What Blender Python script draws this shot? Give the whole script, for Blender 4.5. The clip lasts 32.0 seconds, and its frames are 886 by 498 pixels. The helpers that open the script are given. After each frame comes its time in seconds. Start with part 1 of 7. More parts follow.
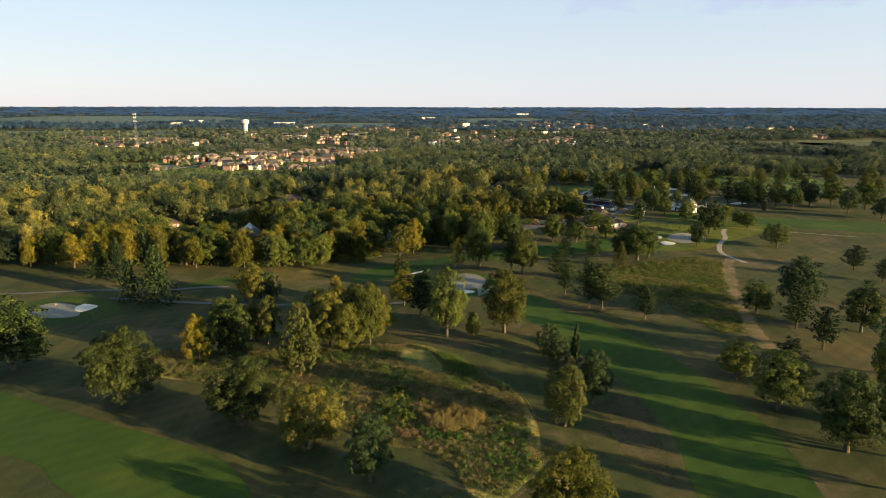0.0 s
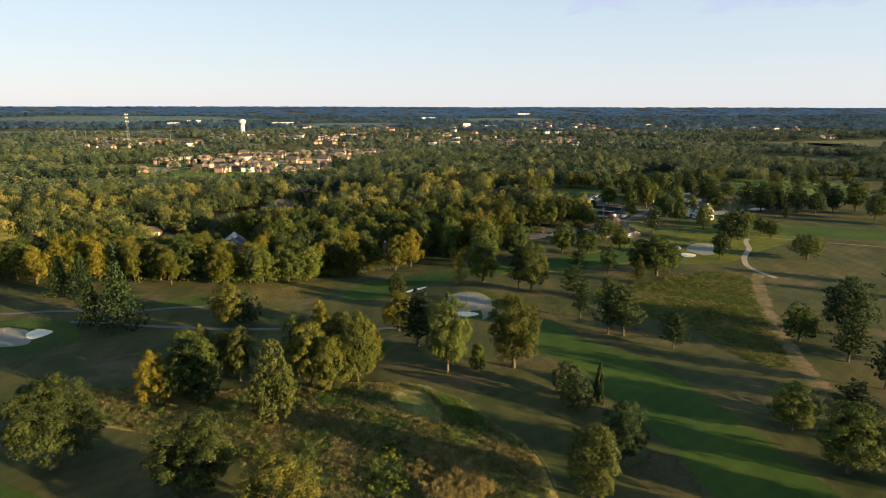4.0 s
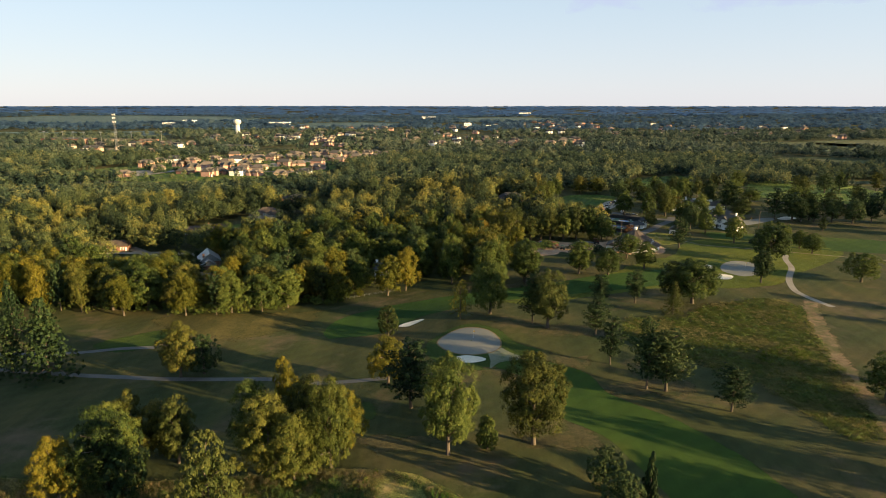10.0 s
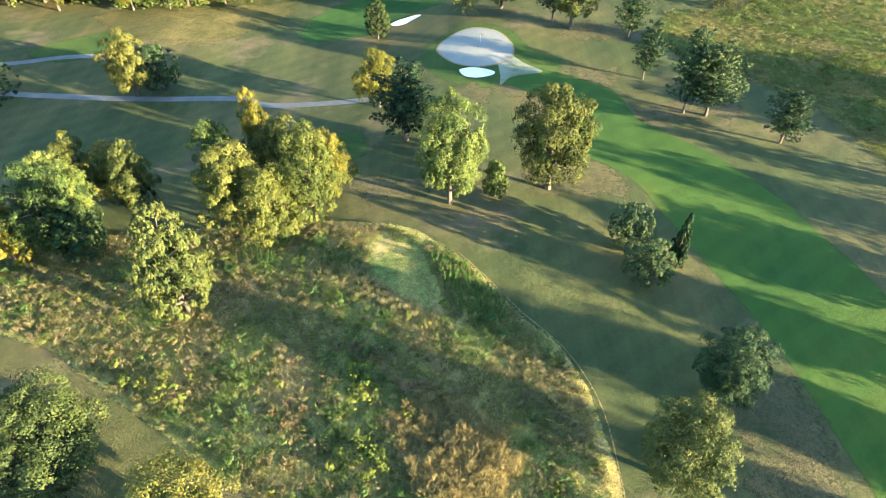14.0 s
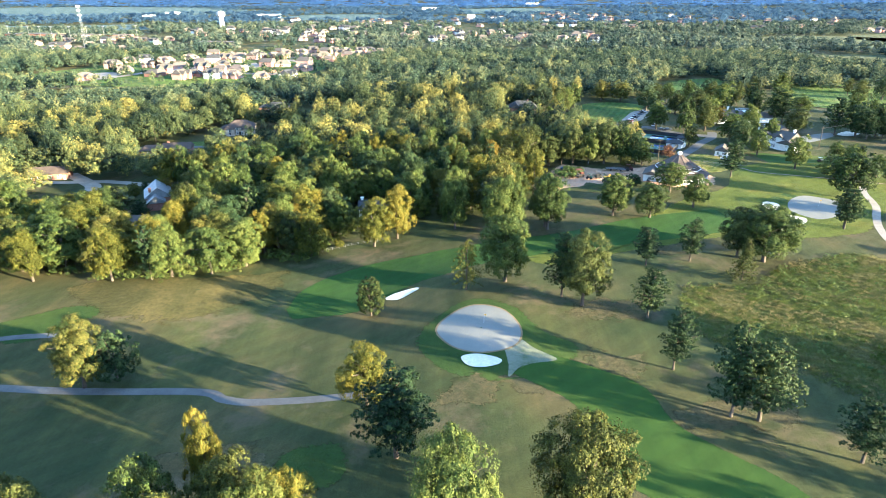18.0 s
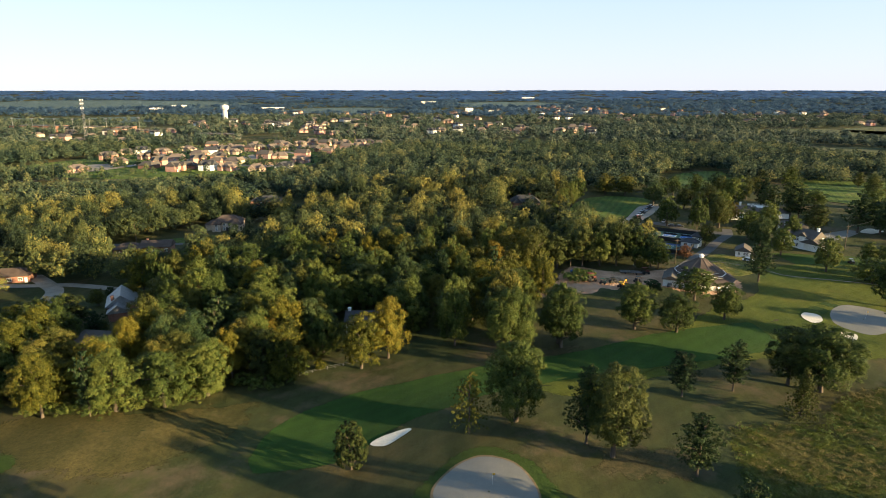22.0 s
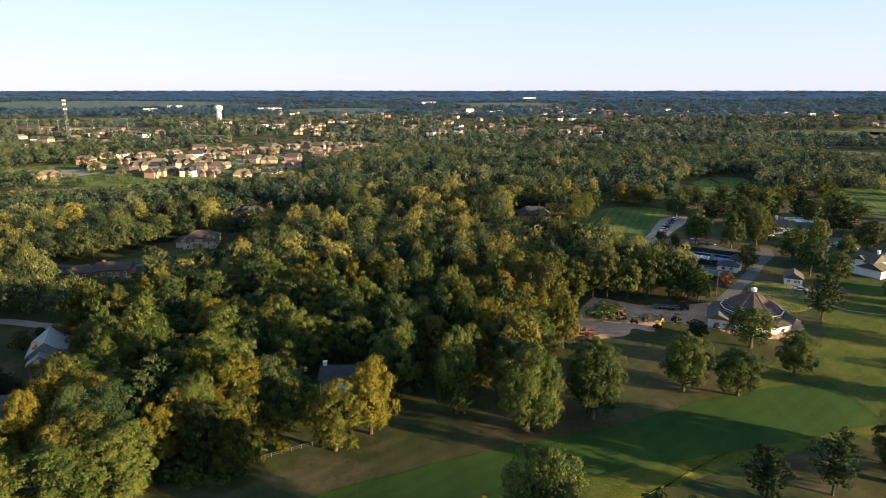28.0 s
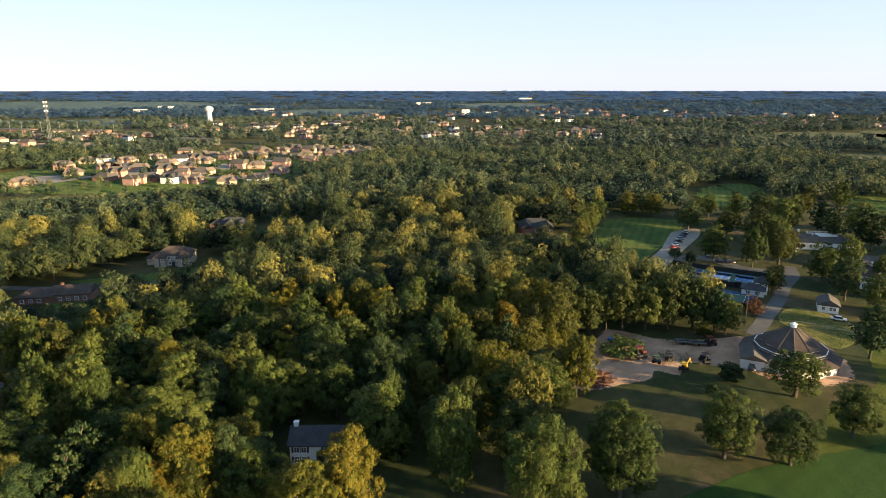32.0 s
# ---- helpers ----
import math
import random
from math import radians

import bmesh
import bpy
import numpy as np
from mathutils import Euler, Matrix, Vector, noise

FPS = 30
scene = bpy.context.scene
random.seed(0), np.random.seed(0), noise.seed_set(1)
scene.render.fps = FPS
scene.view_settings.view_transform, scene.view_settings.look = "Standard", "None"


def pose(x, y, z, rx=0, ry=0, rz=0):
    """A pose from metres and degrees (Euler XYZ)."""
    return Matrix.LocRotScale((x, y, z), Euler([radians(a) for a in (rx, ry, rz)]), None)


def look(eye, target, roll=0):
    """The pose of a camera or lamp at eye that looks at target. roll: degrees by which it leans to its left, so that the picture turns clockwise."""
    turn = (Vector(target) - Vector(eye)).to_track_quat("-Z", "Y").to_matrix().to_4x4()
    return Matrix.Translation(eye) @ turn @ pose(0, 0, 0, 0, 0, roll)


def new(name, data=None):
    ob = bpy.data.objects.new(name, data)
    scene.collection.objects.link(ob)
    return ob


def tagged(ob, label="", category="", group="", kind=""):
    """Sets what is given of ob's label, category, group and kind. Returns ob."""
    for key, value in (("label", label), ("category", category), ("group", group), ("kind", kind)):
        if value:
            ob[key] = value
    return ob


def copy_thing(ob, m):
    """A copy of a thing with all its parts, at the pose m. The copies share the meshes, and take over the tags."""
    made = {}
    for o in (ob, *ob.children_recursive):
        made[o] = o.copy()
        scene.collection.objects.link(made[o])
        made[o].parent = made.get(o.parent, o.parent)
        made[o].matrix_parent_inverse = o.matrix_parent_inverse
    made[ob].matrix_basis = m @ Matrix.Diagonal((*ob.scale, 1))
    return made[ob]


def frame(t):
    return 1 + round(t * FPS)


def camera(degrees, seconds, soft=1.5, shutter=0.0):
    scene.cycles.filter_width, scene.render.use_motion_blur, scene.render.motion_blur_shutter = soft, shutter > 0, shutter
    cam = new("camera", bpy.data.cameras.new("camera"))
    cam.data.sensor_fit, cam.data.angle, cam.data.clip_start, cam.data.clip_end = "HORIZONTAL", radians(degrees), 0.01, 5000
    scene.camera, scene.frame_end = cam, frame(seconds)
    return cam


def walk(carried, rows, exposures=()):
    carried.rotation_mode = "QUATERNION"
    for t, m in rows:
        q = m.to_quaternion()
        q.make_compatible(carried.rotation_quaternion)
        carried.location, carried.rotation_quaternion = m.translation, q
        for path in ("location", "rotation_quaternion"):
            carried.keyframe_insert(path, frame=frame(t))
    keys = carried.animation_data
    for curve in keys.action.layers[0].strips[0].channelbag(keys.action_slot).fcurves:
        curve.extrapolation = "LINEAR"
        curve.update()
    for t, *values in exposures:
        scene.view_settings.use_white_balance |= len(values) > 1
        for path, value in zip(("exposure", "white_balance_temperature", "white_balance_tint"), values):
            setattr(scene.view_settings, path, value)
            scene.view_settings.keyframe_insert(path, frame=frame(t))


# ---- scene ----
PATH = [
    (0, (-0.534, -0.856, 70.714), (-0.531, 1.091, 70.258), 0.1),
    (2, (-0.523, 12.571, 70.895), (-0.52, 14.518, 70.438), 0.1),
    (6, (-0.203, 40.103, 70.289), (-0.203, 42.05, 69.833), 0.1),
    (8, (-0.139, 52.951, 70.758), (-0.138, 54.898, 70.3), 0.0),
    (9, (-0.181, 59.629, 70.775), (-0.181, 61.576, 70.318), 0.1),
    (10.5, (0.069, 69.831, 70.829), (0.069, 71.777, 70.369), 0.0),
    (11, (0.066, 73.453, 70.811), (0.066, 75.395, 70.329), -0.0),
    (11.5, (0.295, 76.702, 70.725), (0.292, 78.578, 70.031), -0.1),
    (12, (0.435, 79.932, 70.612), (0.429, 81.696, 69.67), -0.1),
    (12.5, (0.443, 83.417, 70.416), (0.435, 85.037, 69.243), -0.3),
    (13, (0.337, 87.135, 70.493), (0.329, 88.602, 69.134), -0.3),
    (13.5, (0.306, 90.71, 70.58), (0.298, 92.163, 69.206), -0.3),
    (15.5, (-0.305, 104.308, 70.573), (-0.305, 105.795, 69.236), -0.2),
    (16, (-0.336, 107.712, 70.537), (-0.336, 109.293, 69.311), -0.2),
    (16.5, (-0.259, 111.168, 70.584), (-0.261, 112.828, 69.468), -0.5),
    (17, (-0.128, 114.757, 70.754), (-0.129, 116.485, 69.748), -0.3),
    (17.5, (0.028, 118.118, 70.68), (0.026, 119.91, 69.791), -0.4),
    (18, (0.33, 121.443, 70.727), (0.324, 123.29, 69.959), -0.1),
    (18.5, (0.407, 124.673, 70.586), (0.403, 126.567, 69.946), -0.2),
    (19, (0.018, 128.336, 70.602), (0.017, 130.267, 70.084), -0.1),
    (19.5, (0.276, 131.813, 70.527), (0.274, 133.748, 70.024), -0.1),
    (20, (0.236, 135.218, 70.506), (0.235, 137.154, 70.003), 0.0),
    (21, (0.342, 141.648, 70.583), (0.34, 143.583, 70.078), -0.0),
    (23, (0.531, 155.367, 70.573), (0.529, 157.302, 70.067), -0.0),
    (25, (0.447, 168.853, 70.295), (0.445, 170.788, 69.79), -0.1),
    (28, (0.802, 189.189, 70.216), (0.799, 191.124, 69.711), -0.0),
    (30, (1.074, 202.299, 70.352), (1.071, 204.234, 69.847), 0.0),
    (31, (1.691, 208.856, 70.873), (1.687, 210.791, 70.365), -0.1),
    (31.5, (1.519, 212.149, 71.289), (1.523, 214.084, 70.782), -0.1),
    (32, (1.218, 215.586, 71.833), (1.229, 217.521, 71.328), -0.0),
]
cam = camera(71.5, 32.0, soft=0.9)
EXPOSURES = [(0, 1.78, 5890, 18), (8.5, 1.78, 5890, 18), (11.3, 1.78, 5890, 18), (12, 3.11, 5400, 19), (13, 3.74, 5050, 17), (15.5, 3.86, 4700, 15), (17, 3.76, 4690, 16), (18, 3.54, 4620, 18), (19, 2.22, 5200, 16), (20, 1.8, 5520, 20), (21, 2.03, 5520, 19), (24, 1.88, 5530, 21), (32, 2.0, 5530, 21)]
walk(cam, [(t, look(eye, target, roll)) for t, eye, target, roll in PATH], EXPOSURES)

# ---- light: a low evening sun behind the camera on its right, and a clear sky ----
SUN_ELEVATION, SUN_BEARING = 9.5, 115.0  # degrees; bearing clockwise from +y

world = bpy.data.worlds.new("sky")
scene.world = world
world.use_nodes = True
wn, wl = world.node_tree.nodes, world.node_tree.links
sky = wn.new("ShaderNodeTexSky")
sky.sky_type, sky.sun_disc = "NISHITA", False
sky.sun_elevation, sky.sun_rotation = radians(SUN_ELEVATION), radians(SUN_BEARING)
sky.altitude, sky.air_density, sky.dust_density, sky.ozone_density = 150, 1.0, 0.3, 0.8
veil = wn.new("ShaderNodeMix")  # summer haze over the clear sky, thick at the horizon and thin overhead
veil.data_type = "RGBA"
up = wn.new("ShaderNodeSeparateXYZ")
wl.new(wn.new("ShaderNodeTexCoord").outputs["Generated"], up.inputs[0])
thick = wn.new("ShaderNodeMapRange")
thick.interpolation_type = "SMOOTHSTEP"
for socket, value in zip(("From Min", "From Max", "To Min", "To Max"), (0.0, 0.65, 0.80, 0.30)):
    thick.inputs[socket].default_value = value
wl.new(up.outputs["Z"], thick.inputs["Value"])
wl.new(thick.outputs["Result"], veil.inputs[0])
haze = wn.new("ShaderNodeValToRGB")
haze.color_ramp.elements[0].position, haze.color_ramp.elements[0].color = 0.0, (0.91, 0.94, 0.90, 1)
haze.color_ramp.elements[1].position, haze.color_ramp.elements[1].color = 0.30, (0.64, 0.88, 0.91, 1)
bright = wn.new("ShaderNodeVectorMath")
bright.operation, bright.inputs[1].default_value = "MULTIPLY", (5.3, 5.3, 5.3)
wl.new(up.outputs["Z"], haze.inputs["Fac"])
wl.new(haze.outputs["Color"], bright.inputs[0])
wl.new(bright.outputs[0], veil.inputs[7])
wl.new(sky.outputs["Color"], veil.inputs[6])
wl.new(veil.outputs[2], wn["Background"].inputs["Color"])
wn["Background"].inputs["Strength"].default_value = 0.050

sun = new("sun", bpy.data.lights.new("sun", "SUN"))
sun.data.energy, sun.data.angle, sun.data.color = 5.0, radians(0.6), (1.0, 0.70, 0.27)
sa, se = radians(SUN_BEARING), radians(SUN_ELEVATION)
sun.matrix_world = look((math.sin(sa) * math.cos(se) * 500, math.cos(sa) * math.cos(se) * 500, math.sin(se) * 500), (0, 0, 0))

# ---- materials ----
def node_mat(name):
    m = bpy.data.materials.new(name)
    m.use_nodes = True
    return m, m.node_tree.nodes, m.node_tree.links, m.node_tree.nodes["Principled BSDF"]


def ramp(nodes, stops):
    r = nodes.new("ShaderNodeValToRGB")
    el = r.color_ramp.elements
    while len(el) < len(stops):
        el.new(0.5)
    for e, (p, c) in zip(el, stops):
        e.position, e.color = p, (*c, 1)
    return r


def noise_tex(nodes, links, coords, scale, detail=4.0, rough=0.55, stretch=None, twist=0.0):
    n = nodes.new("ShaderNodeTexNoise")
    n.inputs["Scale"].default_value, n.inputs["Detail"].default_value, n.inputs["Roughness"].default_value = scale, detail, rough
    if stretch:
        mp = nodes.new("ShaderNodeMapping")
        mp.inputs["Scale"].default_value = stretch
        mp.inputs["Rotation"].default_value = (0, 0, twist)
        links.new(coords, mp.inputs["Vector"])
        coords = mp.outputs["Vector"]
    links.new(coords, n.inputs["Vector"])
    return n


def mix(nodes, links, fac, a, b, kind="MIX"):
    m = nodes.new("ShaderNodeMix")
    m.data_type, m.blend_type = "RGBA", kind
    for socket, v in ((m.inputs[0], fac), (m.inputs[6], a), (m.inputs[7], b)):
        if isinstance(v, (int, float)):
            socket.default_value = v
        elif isinstance(v, tuple):
            socket.default_value = (*v, 1)
        else:
            links.new(v, socket)
    return m.outputs[2]


def turf(name, stops, scale, fine=1.6, worn=None, worn_at=(0.52, 0.66), bump=0.25, stripes=0.0, twist=0.0, feather=0.0, streak=0.7, grain=1.0, blades=0.0):
    """Grass: broad drifts of colour, fine mottling, worn patches, faint mowing lines, upright blades that catch a low sun, and an uneven feathered edge."""
    m, n, l, p = node_mat(name)
    co = n.new("ShaderNodeNewGeometry").outputs["Position"]
    broad = noise_tex(n, l, co, scale, 5, 0.6)
    r = ramp(n, stops)
    l.new(broad.outputs["Fac"], r.inputs["Fac"])
    c = r.outputs["Color"]
    small = noise_tex(n, l, co, fine, 6, 0.7)
    shade = ramp(n, [(0.25, (0.52, 0.53, 0.52)), (0.75, (1.42, 1.38, 1.3))])
    l.new(small.outputs["Fac"], shade.inputs["Fac"])
    c = mix(n, l, grain, c, shade.outputs["Color"], "MULTIPLY")
    tips = noise_tex(n, l, co, fine * 3.6, 3, 0.7)
    tip_tone = ramp(n, [(0.30, (0.60, 0.62, 0.60)), (0.70, (1.40, 1.36, 1.30))])
    l.new(tips.outputs["Fac"], tip_tone.inputs["Fac"])
    c = mix(n, l, grain, c, tip_tone.outputs["Color"], "MULTIPLY")
    swathe = noise_tex(n, l, co, 0.16, 4, 0.65, (1.0, 0.10, 1.0), -0.5)
    drifts = ramp(n, [(0.30, (0.68, 0.76, 0.72)), (0.52, (1.0, 1.0, 1.0)), (0.72, (1.36, 1.26, 1.16))])
    l.new(swathe.outputs["Fac"], drifts.inputs["Fac"])
    c = mix(n, l, streak, c, drifts.outputs["Color"], "MULTIPLY")
    if worn:
        patches = noise_tex(n, l, co, scale * 1.7, 7, 0.68)
        w = ramp(n, [(worn_at[0], (0, 0, 0)), (worn_at[1], (1, 1, 1))])
        l.new(patches.outputs["Fac"], w.inputs["Fac"])
        c = mix(n, l, w.outputs["Color"], c, worn)
    if stripes:
        wave = n.new("ShaderNodeTexWave")
        wave.inputs["Scale"].default_value, wave.inputs["Distortion"].default_value, wave.inputs["Detail"].default_value = 0.07, 1.5, 2
        mp = n.new("ShaderNodeMapping")
        mp.inputs["Rotation"].default_value = (0, 0, twist)
        l.new(co, mp.inputs["Vector"])
        l.new(mp.outputs["Vector"], wave.inputs["Vector"])
        s = ramp(n, [(0.3, (1 - stripes, 1 - stripes, 1 - stripes)), (0.7, (1 + stripes, 1 + stripes, 1 + stripes))])
        l.new(wave.outputs["Color"], s.inputs["Fac"])
        c = mix(n, l, 1.0, c, s.outputs["Color"], "MULTIPLY")
    l.new(c, p.inputs["Base Color"])
    p.inputs["Roughness"].default_value, p.inputs["Specular IOR Level"].default_value = 0.9, 0.15
    b = n.new("ShaderNodeBump")
    b.inputs["Strength"].default_value, b.inputs["Distance"].default_value = bump, 0.4
    l.new(small.outputs["Fac"], b.inputs["Height"])
    facing = b.outputs["Normal"]
    if blades:
        cell, chance = n.new("ShaderNodeVectorMath"), n.new("ShaderNodeTexWhiteNoise")
        cell.operation, cell.inputs[1].default_value = "SNAP", (0.06, 0.06, 0.06)
        l.new(co, cell.inputs[0])
        l.new(cell.outputs[0], chance.inputs["Vector"])
        tilt = n.new("ShaderNodeVectorMath")
        tilt.operation, tilt.inputs[1].default_value, tilt.inputs[2].default_value = "MULTIPLY_ADD", (2 * blades, 2 * blades, 0), (-blades, -blades, 0)
        l.new(chance.outputs["Color"], tilt.inputs[0])
        both, unit = n.new("ShaderNodeVectorMath"), n.new("ShaderNodeVectorMath")
        both.operation, unit.operation = "ADD", "NORMALIZE"
        l.new(tilt.outputs[0], both.inputs[0])
        l.new(facing, both.inputs[1])
        l.new(both.outputs[0], unit.inputs[0])
        facing = unit.outputs[0]
    l.new(facing, p.inputs["Normal"])
    if feather:
        at = n.new("ShaderNodeAttribute")
        at.attribute_name = "inset"
        ragged = noise_tex(n, l, co, 1.6 / feather, 6, 0.8)
        off = n.new("ShaderNodeMath")
        off.operation = "MULTIPLY_ADD"
        l.new(ragged.outputs["Fac"], off.inputs[0])
        off.inputs[1].default_value, off.inputs[2].default_value = 3.2 * feather, -1.9 * feather
        tot = n.new("ShaderNodeMath")
        tot.operation = "ADD"
        l.new(at.outputs["Fac"], tot.inputs[0])
        l.new(off.outputs[0], tot.inputs[1])
        rng_ = n.new("ShaderNodeMapRange")
        rng_.inputs["From Min"].default_value, rng_.inputs["From Max"].default_value = 0.0, 0.12 * feather
        l.new(tot.outputs[0], rng_.inputs["Value"])
        clear, ms = n.new("ShaderNodeBsdfTransparent"), n.new("ShaderNodeMixShader")
        l.new(rng_.outputs["Result"], ms.inputs["Fac"])
        l.new(clear.outputs["BSDF"], ms.inputs[1])
        l.new(p.outputs["BSDF"], ms.inputs[2])
        l.new(ms.outputs["Shader"], n["Material Output"].inputs["Surface"])
    return m


def foliage(name, stops, translucent=0.12, drift=0.09, single=0.52):
    """Leaves: every leaf, twig, bough and tree has its own tone."""
    m, n, l, p = node_mat(name)
    geo, info, twig = n.new("ShaderNodeNewGeometry"), n.new("ShaderNodeObjectInfo"), n.new("ShaderNodeAttribute")
    twig.attribute_name = "tone"
    r = ramp(n, stops)
    boughs = noise_tex(n, l, geo.outputs["Position"], drift, 3, 0.6)
    total = None
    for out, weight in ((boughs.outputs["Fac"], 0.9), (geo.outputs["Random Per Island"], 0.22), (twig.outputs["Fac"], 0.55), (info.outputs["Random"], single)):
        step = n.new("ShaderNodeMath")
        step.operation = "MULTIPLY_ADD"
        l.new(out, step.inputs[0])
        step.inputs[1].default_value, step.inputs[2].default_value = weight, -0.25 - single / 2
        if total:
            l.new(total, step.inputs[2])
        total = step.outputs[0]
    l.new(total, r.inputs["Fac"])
    l.new(r.outputs["Color"], p.inputs["Base Color"])
    p.inputs["Roughness"].default_value, p.inputs["Specular IOR Level"].default_value = 0.6, 0.1
    tr = n.new("ShaderNodeBsdfTranslucent")
    l.new(r.outputs["Color"], tr.inputs["Color"])
    ms = n.new("ShaderNodeMixShader")
    ms.inputs["Fac"].default_value = translucent
    l.new(p.outputs["BSDF"], ms.inputs[1])
    l.new(tr.outputs["BSDF"], ms.inputs[2])
    l.new(ms.outputs["Shader"], n["Material Output"].inputs["Surface"])
    return m


def rough_mat(name, a, b, scale, roughness=0.85, bump=0.2, spec=0.3, metal=0.0, stretch=None, fine=8.0):
    """A plain built surface: two tones in drifts, with finer grain and relief."""
    m, n, l, p = node_mat(name)
    co = n.new("ShaderNodeTexCoord").outputs["Object"]
    big, small = noise_tex(n, l, co, scale, 4, 0.6, stretch), noise_tex(n, l, co, scale * fine, 5, 0.65, stretch)
    r = ramp(n, [(0.32, a), (0.68, b)])
    l.new(big.outputs["Fac"], r.inputs["Fac"])
    grain = ramp(n, [(0.25, (0.8, 0.8, 0.8)), (0.75, (1.15, 1.15, 1.15))])
    l.new(small.outputs["Fac"], grain.inputs["Fac"])
    l.new(mix(n, l, 1.0, r.outputs["Color"], grain.outputs["Color"], "MULTIPLY"), p.inputs["Base Color"])
    p.inputs["Roughness"].default_value, p.inputs["Specular IOR Level"].default_value, p.inputs["Metallic"].default_value = roughness, spec, metal
    bp = n.new("ShaderNodeBump")
    bp.inputs["Strength"].default_value, bp.inputs["Distance"].default_value = bump, 0.05
    l.new(small.outputs["Fac"], bp.inputs["Height"])
    l.new(bp.outputs["Normal"], p.inputs["Normal"])
    return m


ROUGH_GRASS = turf("rough_grass", [(0.28, (0.025, 0.041, 0.014)), (0.48, (0.048, 0.056, 0.019)), (0.70, (0.087, 0.073, 0.030))], 0.026, 1.6, (0.134, 0.097, 0.062), (0.54, 0.76), 0.15, 0.05, 0.9, streak=1.0, grain=0.4, blades=0.7)
FAIRWAY = turf("fairway_grass", [(0.3, (0.026, 0.058, 0.008)), (0.55, (0.039, 0.072, 0.009)), (0.75, (0.075, 0.084, 0.011))], 0.03, 0.8, None, bump=0.03, stripes=0.05, twist=0.95, feather=0.7, grain=0.2, blades=0.35, streak=0.6)
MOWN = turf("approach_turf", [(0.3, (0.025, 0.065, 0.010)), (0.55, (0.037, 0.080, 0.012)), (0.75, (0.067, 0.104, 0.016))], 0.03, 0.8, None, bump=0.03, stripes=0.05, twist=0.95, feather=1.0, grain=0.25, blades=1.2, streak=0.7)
SLOPE_GRASS = turf("golden_slope_grass", [(0.3, (0.040, 0.046, 0.014)), (0.5, (0.068, 0.065, 0.021)), (0.70, (0.109, 0.095, 0.032))], 0.05, 1.2, (0.133, 0.113, 0.046), (0.58, 0.76), 0.2, feather=6.0, blades=1.0)
# The same mown turf as MOWN, with evening sunlight put into its colour.
APPROACH = turf("approach_grass_sunlit_tone", [(0.3, (0.068, 0.105, 0.013)), (0.55, (0.103, 0.128, 0.016)), (0.75, (0.181, 0.162, 0.021))], 0.03, 0.8, None, bump=0.1, stripes=0.04, twist=0.95, feather=2.5, grain=0.5, blades=2.2)
COLLAR = turf("collar_grass", [(0.3, (0.030, 0.063, 0.012)), (0.7, (0.054, 0.082, 0.014))], 0.05, 0.9, None, bump=0.12, feather=1.6, grain=0.5, blades=1.3)
GREEN_DRY = turf("sanded_green", [(0.3, (0.163, 0.169, 0.158)), (0.55, (0.194, 0.195, 0.179)), (0.75, (0.225, 0.217, 0.190))], 0.09, 1.3, (0.150, 0.158, 0.114), (0.6, 0.8), 0.05, feather=0.15, streak=0.15, grain=0.15, blades=0.25)
APRON = turf("dressed_apron", [(0.3, (0.130, 0.150, 0.100)), (0.7, (0.200, 0.210, 0.155))], 0.12, 1.3, (0.07, 0.10, 0.03), (0.56, 0.74), 0.1, feather=0.5, streak=0.2, grain=0.4, blades=0.7)
RIM = turf("green_rim", [(0.3, (0.16, 0.125, 0.070)), (0.7, (0.23, 0.18, 0.10))], 0.3, 1.5, None, bump=0.2, feather=0.3, streak=0.2, grain=0.4, blades=1.0)
SAND = turf("bunker_sand", [(0.3, (0.60, 0.56, 0.47)), (0.7, (0.74, 0.70, 0.60))], 0.25, 2.2, None, bump=0.25, feather=0.12, streak=0.15, grain=0.4)
MEADOW = turf("meadow_floor", [(0.30, (0.121, 0.167, 0.043)), (0.5, (0.242, 0.234, 0.071)), (0.70, (0.455, 0.339, 0.137))], 0.07, 0.9, (0.499, 0.367, 0.176), (0.55, 0.74), 0.6, feather=0.8, blades=2.0)
LAWN = turf("lawn_grass", [(0.3, (0.060, 0.121, 0.025)), (0.7, (0.125, 0.160, 0.036))], 0.05, 0.7, (0.239, 0.196, 0.066), (0.6, 0.75), 0.15, 0.10, 0.4, feather=1.2, blades=1.4)
FARM = turf("farm_grass", [(0.3, (0.073, 0.101, 0.045)), (0.7, (0.146, 0.147, 0.083))], 0.012, 0.2, None, bump=0.1, feather=5.0, blades=1.4)
# Farm grass for the farthest fields, with blue distance haze put into its colour.
FAR_FIELD = turf("field_grass_hazed", [(0.3, (0.075, 0.125, 0.145)), (0.7, (0.115, 0.165, 0.170))], 0.012, 0.2, None, bump=0.1, feather=5.0, blades=1.4)
DRY_PATCH = turf("dry_patch", [(0.3, (0.064, 0.060, 0.027)), (0.7, (0.099, 0.091, 0.045))], 0.1, 1.4, (0.037, 0.049, 0.016), (0.50, 0.66), 0.3, feather=5.0, blades=1.6)
WILD_GRASS = turf("wild_grass", [(0.30, (0.049, 0.076, 0.015)), (0.5, (0.088, 0.101, 0.022)), (0.70, (0.148, 0.128, 0.037))], 0.06, 0.9, (0.184, 0.148, 0.055), (0.58, 0.76), 0.6, feather=6.0, blades=2.0)
STRAW = turf("straw_border", [(0.3, (0.15, 0.13, 0.05)), (0.7, (0.27, 0.21, 0.10))], 0.2, 1.5, None, bump=0.4, feather=0.4, blades=1.6)
